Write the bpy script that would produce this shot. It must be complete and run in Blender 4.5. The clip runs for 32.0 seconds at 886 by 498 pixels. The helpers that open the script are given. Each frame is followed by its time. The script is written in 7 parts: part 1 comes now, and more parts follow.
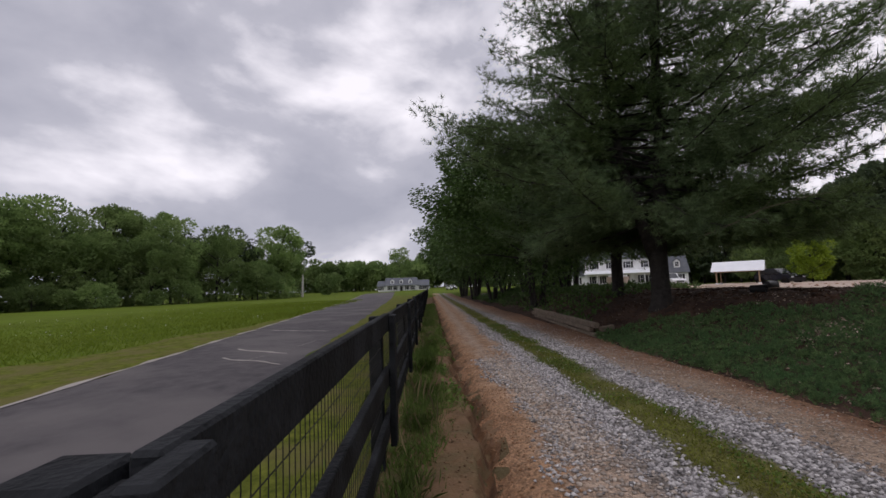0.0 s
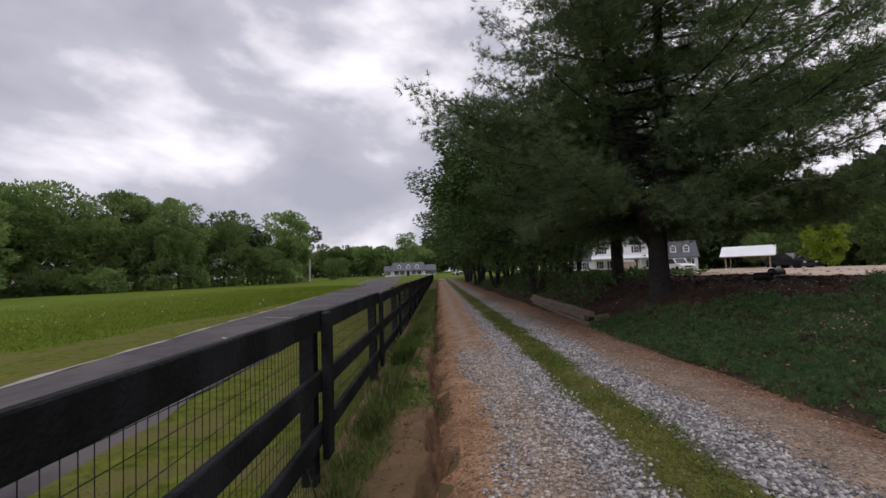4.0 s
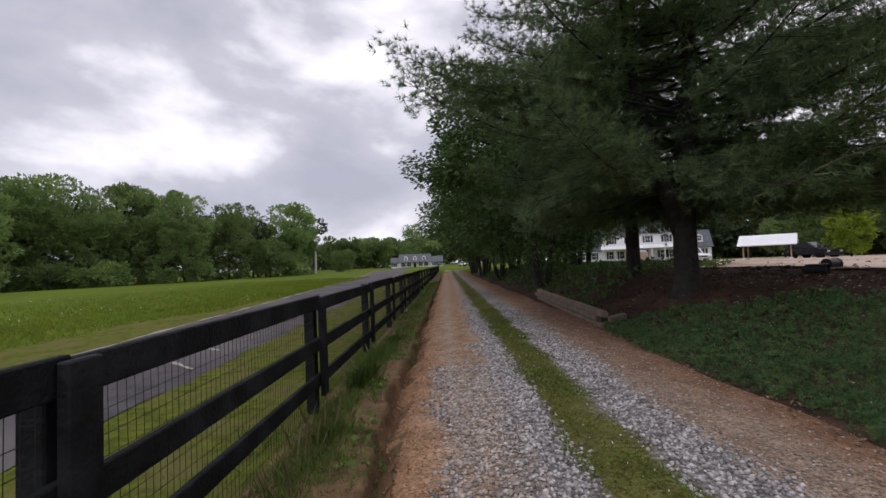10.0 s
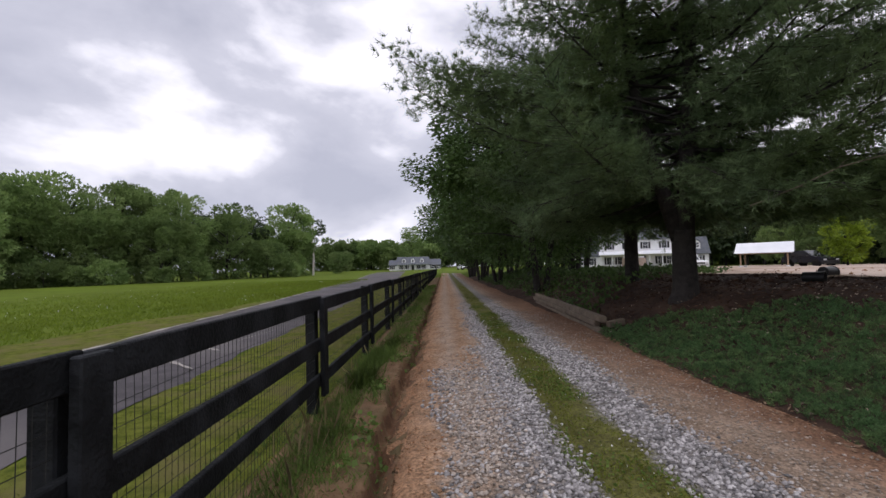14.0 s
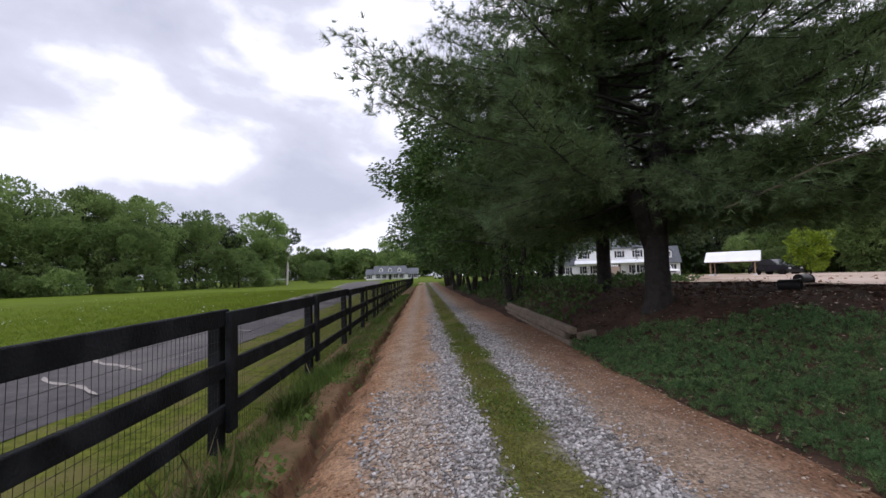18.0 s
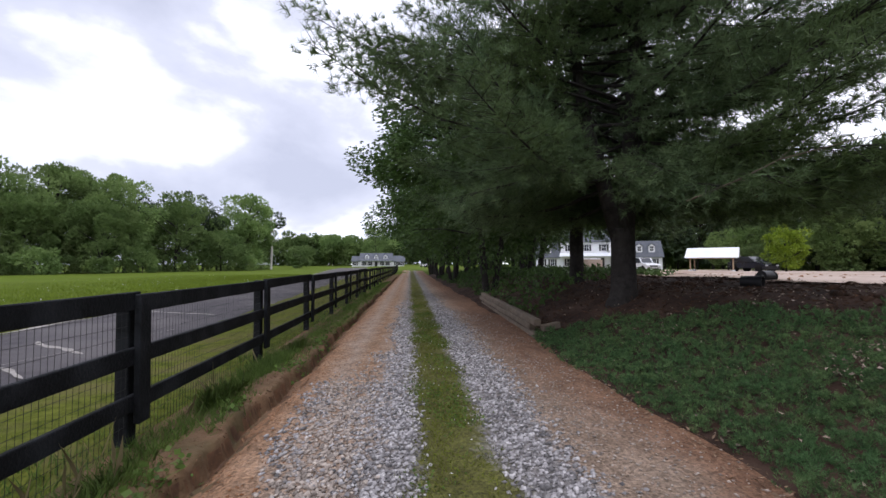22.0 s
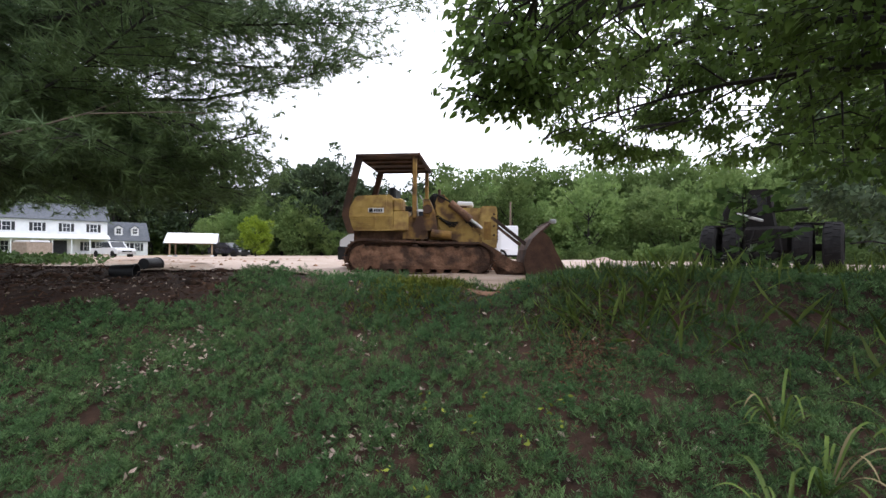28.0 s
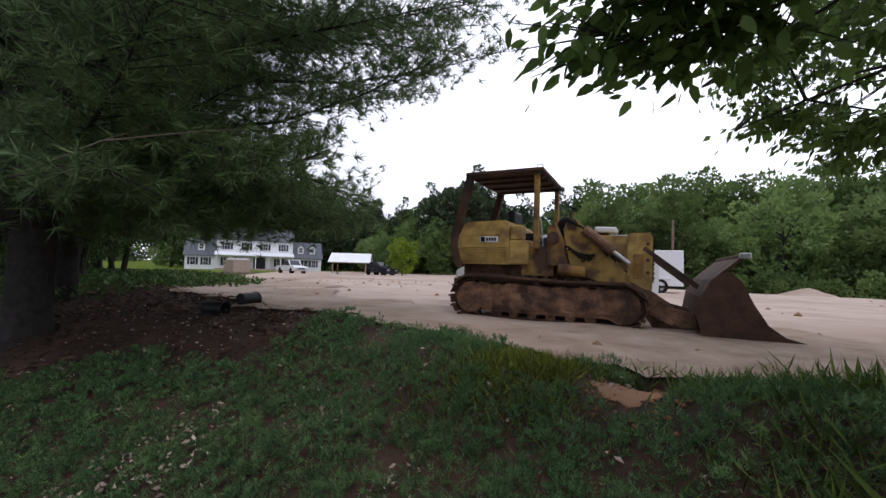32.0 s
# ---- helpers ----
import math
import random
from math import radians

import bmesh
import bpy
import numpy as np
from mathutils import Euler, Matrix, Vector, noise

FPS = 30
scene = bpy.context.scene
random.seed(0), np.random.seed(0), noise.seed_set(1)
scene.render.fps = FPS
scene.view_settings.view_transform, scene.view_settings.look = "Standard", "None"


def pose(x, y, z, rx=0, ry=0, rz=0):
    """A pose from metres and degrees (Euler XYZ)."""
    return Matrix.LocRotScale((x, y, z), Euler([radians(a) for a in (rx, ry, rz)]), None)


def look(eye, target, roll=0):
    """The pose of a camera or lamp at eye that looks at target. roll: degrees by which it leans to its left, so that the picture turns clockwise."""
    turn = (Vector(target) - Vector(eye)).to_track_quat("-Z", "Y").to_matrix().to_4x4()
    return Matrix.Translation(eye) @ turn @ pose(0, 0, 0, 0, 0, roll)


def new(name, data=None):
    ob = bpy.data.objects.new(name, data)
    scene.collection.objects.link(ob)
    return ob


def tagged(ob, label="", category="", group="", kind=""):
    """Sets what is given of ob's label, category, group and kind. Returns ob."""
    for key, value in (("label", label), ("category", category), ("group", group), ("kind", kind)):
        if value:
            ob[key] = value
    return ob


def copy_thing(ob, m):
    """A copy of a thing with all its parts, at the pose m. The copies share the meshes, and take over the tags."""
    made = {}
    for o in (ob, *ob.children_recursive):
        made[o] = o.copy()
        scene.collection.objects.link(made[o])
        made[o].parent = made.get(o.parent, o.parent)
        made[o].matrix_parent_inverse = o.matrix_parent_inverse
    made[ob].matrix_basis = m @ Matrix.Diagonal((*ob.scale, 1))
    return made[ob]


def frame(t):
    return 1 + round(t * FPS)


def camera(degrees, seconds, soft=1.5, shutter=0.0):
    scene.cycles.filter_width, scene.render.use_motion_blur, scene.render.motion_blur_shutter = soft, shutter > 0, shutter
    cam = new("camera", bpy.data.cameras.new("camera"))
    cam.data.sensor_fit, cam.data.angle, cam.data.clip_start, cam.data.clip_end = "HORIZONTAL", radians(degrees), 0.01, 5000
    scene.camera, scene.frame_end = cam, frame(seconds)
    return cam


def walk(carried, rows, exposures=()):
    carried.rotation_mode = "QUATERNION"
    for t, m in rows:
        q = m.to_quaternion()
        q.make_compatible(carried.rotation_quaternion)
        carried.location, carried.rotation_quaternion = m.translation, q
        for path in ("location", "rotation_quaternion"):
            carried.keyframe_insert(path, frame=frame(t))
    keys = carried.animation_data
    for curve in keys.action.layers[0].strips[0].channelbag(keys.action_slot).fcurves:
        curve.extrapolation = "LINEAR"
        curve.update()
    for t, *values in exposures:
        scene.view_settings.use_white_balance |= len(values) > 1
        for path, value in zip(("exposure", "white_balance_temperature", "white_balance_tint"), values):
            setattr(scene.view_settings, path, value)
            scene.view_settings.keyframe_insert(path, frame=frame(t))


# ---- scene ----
cam = camera(94.1, 32.0)
PATH = [
    (0, (0.358, -3.672, 1.42), (0.428, -1.682, 1.606), -1.9),
    (0.5, (0.46, -3.762, 1.434), (0.619, -1.778, 1.634), -2.1),
    (1, (0.477, -3.658, 1.391), (0.573, -1.666, 1.534), -2.4),
    (1.5, (0.538, -3.729, 1.508), (0.552, -1.734, 1.639), -4.1),
    (2, (0.566, -3.602, 1.437), (0.605, -1.604, 1.491), -2.6),
    (2.5, (0.483, -3.579, 1.527), (0.549, -1.582, 1.598), -2.1),
    (4.5, (1.013, -2.986, 1.46), (0.991, -0.99, 1.577), -1.6),
    (5, (1.053, -2.696, 1.459), (0.925, -0.702, 1.552), -1.0),
    (5.5, (1.09, -2.536, 1.476), (0.921, -0.545, 1.549), -2.2),
    (6, (1.184, -2.368, 1.488), (0.957, -0.382, 1.549), -2.6),
    (6.5, (1.344, -2.03, 1.464), (1.171, -0.038, 1.498), -1.7),
    (7, (1.363, -1.833, 1.471), (1.312, 0.165, 1.554), -1.5),
    (7.5, (1.381, -1.644, 1.464), (1.327, 0.351, 1.587), -2.2),
    (8, (1.436, -1.591, 1.486), (1.387, 0.406, 1.582), -1.6),
    (8.5, (1.459, -1.573, 1.489), (1.431, 0.425, 1.573), -1.4),
    (9, (1.448, -1.571, 1.487), (1.396, 0.426, 1.571), -2.3),
    (9.5, (1.434, -1.578, 1.488), (1.405, 0.42, 1.567), -2.3),
    (10, (1.416, -1.609, 1.501), (1.404, 0.389, 1.574), -2.2),
    (10.5, (1.406, -1.615, 1.495), (1.376, 0.383, 1.585), -1.7),
    (11, (1.399, -1.601, 1.487), (1.362, 0.397, 1.574), -1.6),
    (11.5, (1.397, -1.608, 1.492), (1.371, 0.39, 1.577), -1.2),
    (12, (1.402, -1.615, 1.492), (1.38, 0.382, 1.585), -1.5),
    (12.5, (1.399, -1.63, 1.493), (1.385, 0.367, 1.594), -1.5),
    (13, (1.401, -1.635, 1.483), (1.374, 0.362, 1.59), -1.5),
    (13.5, (1.385, -1.638, 1.488), (1.364, 0.359, 1.595), -1.5),
    (14, (1.374, -1.637, 1.495), (1.372, 0.361, 1.583), -1.4),
    (14.5, (1.363, -1.669, 1.507), (1.408, 0.328, 1.613), -1.5),
    (16.5, (1.701, -1.293, 1.468), (1.767, 0.703, 1.569), -1.1),
    (17, (1.78, -1.243, 1.47), (1.942, 0.75, 1.508), -0.5),
    (17.5, (1.794, -1.146, 1.497), (1.995, 0.843, 1.557), -1.5),
    (18, (1.78, -0.926, 1.461), (1.882, 1.067, 1.591), -1.5),
    (18.5, (1.855, -0.787, 1.453), (1.939, 1.209, 1.55), -1.3),
    (19, (1.924, -0.713, 1.485), (1.982, 1.284, 1.582), 0.7),
    (19.5, (1.919, -0.729, 1.477), (2.025, 1.265, 1.588), -1.6),
    (20, (1.9, -0.875, 1.539), (2.213, 1.098, 1.641), -1.9),
    (20.5, (1.888, -0.947, 1.58), (2.279, 1.013, 1.641), -2.2),
    (21, (2.015, -0.78, 1.46), (2.281, 1.201, 1.514), -0.7),
    (21.5, (2.174, -0.736, 1.443), (2.339, 1.256, 1.523), 0.8),
    (22, (2.28, -0.728, 1.438), (2.439, 1.264, 1.513), -0.0),
    (22.5, (2.355, -0.707, 1.459), (2.557, 1.282, 1.532), -2.0),
    (23, (2.416, -0.582, 1.459), (2.673, 1.397, 1.582), -1.3),
    (23.5, (2.458, -0.591, 1.488), (2.827, 1.369, 1.632), -1.8),
    (24, (2.693, -0.596, 1.424), (3.073, 1.363, 1.557), -1.7),
    (24.5, (3.011, -0.85, 1.433), (3.488, 1.091, 1.513), 1.0),
    (25, (3.227, -0.711, 1.395), (4.071, 1.098, 1.522), 0.2),
    (25.5, (3.603, -0.578, 1.364), (4.743, 1.054, 1.555), 2.9),
    (26, (3.88, -0.645, 1.43), (5.26, 0.791, 1.614), 1.1),
    (26.5, (4.053, -0.663, 1.452), (5.773, 0.349, 1.583), 2.3),
    (28.5, (4.697, -0.618, 1.467), (6.554, 0.125, 1.5), 1.0),
    (29, (4.854, -0.643, 1.405), (6.724, 0.059, 1.507), 1.7),
    (29.5, (5.14, -0.515, 1.581), (7.022, 0.145, 1.736), -1.7),
    (30, (5.289, -0.519, 1.717), (7.161, 0.172, 1.861), 2.1),
    (30.5, (5.494, -0.562, 1.719), (7.316, 0.253, 1.845), 3.1),
    (31, (5.746, -0.419, 1.715), (7.602, 0.308, 1.878), 0.3),
    (31.5, (5.745, -0.481, 1.621), (7.526, 0.424, 1.718), 2.7),
    (32, (6.285, -0.197, 1.807), (7.754, 1.158, 1.9), 1.6),
]
EXPOSURES = [(0, -0.72, 6750, 18), (6, -0.50, 6750, 18), (13, -0.37, 6650, 17), (17, -0.13, 6500, 17), (23, 0.05, 6300, 16), (24, 0.18, 6300, 15), (26, 0.97, 6350, 13), (28.5, 0.47, 6350, 13), (29, 0.42, 6300, 15), (30, -0.12, 6250, 17), (31, -0.12, 6250, 16), (32, -0.25, 6250, 16)]
walk(cam, [(t, look(eye, target, roll)) for t, eye, target, roll in PATH], EXPOSURES)

# ---- sky and light ----
world = bpy.data.worlds.new("overcast_sky")
scene.world = world
world.use_nodes = True
wt = world.node_tree
wt.nodes.clear()
w_out = wt.nodes.new("ShaderNodeOutputWorld")
w_bg = wt.nodes.new("ShaderNodeBackground")
w_sky = wt.nodes.new("ShaderNodeTexSky")
w_sky.sky_type = "NISHITA"
w_sky.sun_disc = False
w_sky.sun_elevation = radians(58)
w_sky.sun_rotation = radians(150)
w_tc = wt.nodes.new("ShaderNodeTexCoord")
w_map = wt.nodes.new("ShaderNodeMapping")
w_map.inputs["Scale"].default_value = (1.0, 1.0, 1.75)
w_map.inputs["Rotation"].default_value = (0.0, radians(-18), 0.0)
w_map.inputs["Location"].default_value = (0.35, 0.1, 0.0)
w_n1 = wt.nodes.new("ShaderNodeTexNoise")
w_n1.inputs["Scale"].default_value = 2.5
w_n1.inputs["Detail"].default_value = 7.0
w_n1.inputs["Roughness"].default_value = 0.5
w_n1.inputs["Distortion"].default_value = 0.15
w_ramp = wt.nodes.new("ShaderNodeValToRGB")
w_ramp.color_ramp.elements[0].position = 0.38
w_ramp.color_ramp.elements[0].color = (5.4, 5.8, 6.9, 1)
w_ramp.color_ramp.elements[1].position = 0.63
w_ramp.color_ramp.elements[1].color = (13.6, 14.0, 15.0, 1)
w_mid = w_ramp.color_ramp.elements.new(0.50)
w_mid.color = (6.9, 7.3, 8.4, 1)
w_mix = wt.nodes.new("ShaderNodeMixRGB")
w_mix.inputs["Fac"].default_value = 0.93
wt.links.new(w_tc.outputs["Generated"], w_map.inputs["Vector"])
wt.links.new(w_map.outputs["Vector"], w_n1.inputs["Vector"])
w_sep = wt.nodes.new("ShaderNodeSeparateXYZ")
w_east = wt.nodes.new("ShaderNodeMapRange")
w_east.inputs["From Min"].default_value, w_east.inputs["From Max"].default_value = 0.12, 0.55
w_east.inputs["To Min"].default_value, w_east.inputs["To Max"].default_value = 0.0, 0.26
w_add = wt.nodes.new("ShaderNodeMath")
w_add.operation = "ADD"
wt.links.new(w_tc.outputs["Generated"], w_sep.inputs["Vector"])
wt.links.new(w_sep.outputs["X"], w_east.inputs["Value"])
wt.links.new(w_n1.outputs["Fac"], w_add.inputs[0])
wt.links.new(w_east.outputs["Result"], w_add.inputs[1])
wt.links.new(w_add.outputs["Value"], w_ramp.inputs["Fac"])
wt.links.new(w_sky.outputs["Color"], w_mix.inputs["Color1"])
wt.links.new(w_ramp.outputs["Color"], w_mix.inputs["Color2"])
wt.links.new(w_mix.outputs["Color"], w_bg.inputs["Color"])
w_bg.inputs["Strength"].default_value = 0.12
wt.links.new(w_bg.outputs["Background"], w_out.inputs["Surface"])

sun_lamp = bpy.data.lights.new("sun", "SUN")
sun_lamp.energy = 0.9
sun_lamp.angle = radians(25)
sun_lamp.color = (1.0, 0.97, 0.92)
sun = new("sun", sun_lamp)
sun.matrix_world = look((0, 0, 60), (18, 30, 0))

# ---- materials ----
def material(name, c1, c2, scale=3.0, rough=0.85, bump=0.2, bump_scale=None, metal=0.0, random_by="", spread=0.25, c3=None, scale3=0.6, spec=0.3, detail=5.0, trans=0.0):
    """A mottled surface: c1 and c2 mixed by fine noise, c3 in larger patches."""
    m = bpy.data.materials.new(name)
    m.use_nodes = True
    nt = m.node_tree
    b = nt.nodes["Principled BSDF"]
    b.inputs["Roughness"].default_value = rough
    b.inputs["Metallic"].default_value = metal
    b.inputs["Specular IOR Level"].default_value = spec
    tc = nt.nodes.new("ShaderNodeTexCoord")
    n = nt.nodes.new("ShaderNodeTexNoise")
    n.inputs["Scale"].default_value = scale
    n.inputs["Detail"].default_value = detail
    n.inputs["Roughness"].default_value = 0.65
    nt.links.new(tc.outputs["Object"], n.inputs["Vector"])
    r = nt.nodes.new("ShaderNodeValToRGB")
    r.color_ramp.elements[0].position, r.color_ramp.elements[1].position = 0.34, 0.66
    r.color_ramp.elements[0].color, r.color_ramp.elements[1].color = (*c1, 1), (*c2, 1)
    nt.links.new(n.outputs["Fac"], r.inputs["Fac"])
    col = r.outputs["Color"]
    if c3:
        n3 = nt.nodes.new("ShaderNodeTexNoise")
        n3.inputs["Scale"].default_value = scale3
        n3.inputs["Detail"].default_value = 4.0
        nt.links.new(tc.outputs["Object"], n3.inputs["Vector"])
        r3 = nt.nodes.new("ShaderNodeValToRGB")
        r3.color_ramp.elements[0].position, r3.color_ramp.elements[1].position = 0.46, 0.62
        nt.links.new(n3.outputs["Fac"], r3.inputs["Fac"])
        mx = nt.nodes.new("ShaderNodeMixRGB")
        mx.inputs["Color2"].default_value = (*c3, 1)
        nt.links.new(r3.outputs["Color"], mx.inputs["Fac"])
        nt.links.new(col, mx.inputs["Color1"])
        col = mx.outputs["Color"]
    if random_by:
        if random_by == "island":
            src = nt.nodes.new("ShaderNodeNewGeometry").outputs["Random Per Island"]
        else:
            src = nt.nodes.new("ShaderNodeObjectInfo").outputs["Random"]
        mr = nt.nodes.new("ShaderNodeMapRange")
        mr.inputs["To Min"].default_value, mr.inputs["To Max"].default_value = 1 - spread, 1 + spread
        nt.links.new(src, mr.inputs["Value"])
        hsv = nt.nodes.new("ShaderNodeHueSaturation")
        nt.links.new(mr.outputs["Result"], hsv.inputs["Value"])
        nt.links.new(col, hsv.inputs["Color"])
        col = hsv.outputs["Color"]
    nt.links.new(col, b.inputs["Base Color"])
    if trans:
        t = nt.nodes.new("ShaderNodeBsdfTranslucent")
        nt.links.new(col, t.inputs["Color"])
        ms = nt.nodes.new("ShaderNodeMixShader")
        ms.inputs["Fac"].default_value = trans
        nt.links.new(b.outputs["BSDF"], ms.inputs[1])
        nt.links.new(t.outputs["BSDF"], ms.inputs[2])
        nt.links.new(ms.outputs["Shader"], nt.nodes["Material Output"].inputs["Surface"])
    if bump:
        nb = nt.nodes.new("ShaderNodeTexNoise")
        nb.inputs["Scale"].default_value = bump_scale or scale * 6
        nb.inputs["Detail"].default_value = 4.0
        nt.links.new(tc.outputs["Object"], nb.inputs["Vector"])
        bp = nt.nodes.new("ShaderNodeBump")
        bp.inputs["Strength"].default_value = bump
        bp.inputs["Distance"].default_value = 0.02
        nt.links.new(nb.outputs["Fac"], bp.inputs["Height"])
        nt.links.new(bp.outputs["Normal"], b.inputs["Normal"])
    return m


M_GRASS = material("meadow_grass", (0.070, 0.104, 0.014), (0.115, 0.152, 0.022), 0.7, 0.95, 0.6, 25, c3=(0.106, 0.155, 0.020), scale3=0.12, spec=0.04)
M_BLADE_GREEN = material("green_grass_blade", (0.070, 0.122, 0.022), (0.125, 0.19, 0.038), 2.0, 0.7, 0, random_by="island", spread=0.35, trans=0.3)
M_BLADE = material("grass_blade", (0.095, 0.130, 0.022), (0.150, 0.190, 0.035), 2.0, 0.7, 0, random_by="island", spread=0.35, trans=0.3)
M_BLADE_STRIP = material("worn_olive_grass", (0.115, 0.140, 0.018), (0.19, 0.22, 0.036), 2.5, 0.8, 0, random_by="island", spread=0.4, c3=(0.14, 0.14, 0.034), scale3=1.6, trans=0.35, spec=0.1)
M_MOWN = material("mown_olive_grass", (0.060, 0.078, 0.012), (0.150, 0.165, 0.030), 7.0, 0.95, 0.8, 60, c3=(0.135, 0.125, 0.045), scale3=1.4, spec=0.04)
M_BLADE_DRY = material("dry_stalk", (0.20, 0.16, 0.08), (0.30, 0.25, 0.13), 2.0, 0.8, 0, random_by="island")
M_SOIL = material("red_clay_soil", (0.21, 0.092, 0.042), (0.31, 0.155, 0.080), 2.2, 0.95, 0.7, 30, c3=(0.24, 0.15, 0.09), scale3=0.8)
M_BLADE_MEADOW = material("meadow_blade", (0.125, 0.182, 0.022), (0.180, 0.240, 0.034), 0.5, 0.9, 0, random_by="island", spread=0.16, c3=(0.135, 0.175, 0.024), scale3=0.15, trans=0.6, spec=0.04)
M_BLADE_LIGHT = material("light_grass_blade", (0.15, 0.225, 0.045), (0.24, 0.31, 0.075), 1.5, 0.7, 0, random_by="island", spread=0.4, trans=0.45)
M_VERGE = material("weedy_clay_verge", (0.12, 0.072, 0.038), (0.21, 0.125, 0.070), 3.5, 0.95, 0.9, 24, c3=(0.10, 0.075, 0.035), scale3=1.6)
M_VERGE_CLOD = material("crumbly_clay", (0.10, 0.062, 0.035), (0.21, 0.125, 0.07), 8, 0.95, 0.5, 60, random_by="island", spread=0.4)
# darker clay colour for the trench strip
M_TRENCH = material("damp_clay", (0.08, 0.042, 0.024), (0.19, 0.10, 0.052), 6, 0.95, 0.6, 40)
M_STONE = material("crushed_granite", (0.22, 0.208, 0.208), (0.42, 0.402, 0.400), 14, 0.85, 0.2, 80, random_by="island", spread=0.65)
M_STONE_TAN = material("dusty_crushed_stone", (0.28, 0.235, 0.20), (0.43, 0.37, 0.32), 14, 0.9, 0.2, 80, random_by="island", spread=0.4)


def gravel(name, c1, c2, scale):
    """Packed crushed stone: cells of differing brightness with dark joints."""
    m = material(name, c1, c2, 2.5, 0.9, 0, c3=tuple(0.8 * v for v in c1), scale3=0.9)
    nt = m.node_tree
    b = nt.nodes["Principled BSDF"]
    tc = nt.nodes.new("ShaderNodeTexCoord")
    vo = nt.nodes.new("ShaderNodeTexVoronoi")
    vo.inputs["Scale"].default_value = scale
    nt.links.new(tc.outputs["Object"], vo.inputs["Vector"])
    bw = nt.nodes.new("ShaderNodeRGBToBW")
    nt.links.new(vo.outputs["Color"], bw.inputs["Color"])
    mr = nt.nodes.new("ShaderNodeMapRange")
    mr.inputs["To Min"].default_value, mr.inputs["To Max"].default_value = 0.5, 1.5
    nt.links.new(bw.outputs["Val"], mr.inputs["Value"])
    hsv = nt.nodes.new("ShaderNodeHueSaturation")
    nt.links.new(mr.outputs["Result"], hsv.inputs["Value"])
    nt.links.new(b.inputs["Base Color"].links[0].from_socket, hsv.inputs["Color"])
    nt.links.new(hsv.outputs["Color"], b.inputs["Base Color"])
    bp = nt.nodes.new("ShaderNodeBump")
    bp.inputs["Strength"].default_value, bp.inputs["Distance"].default_value = 0.9, 0.02
    bp.invert = True
    nt.links.new(vo.outputs["Distance"], bp.inputs["Height"])
    nt.links.new(bp.outputs["Normal"], b.inputs["Normal"])
    return m


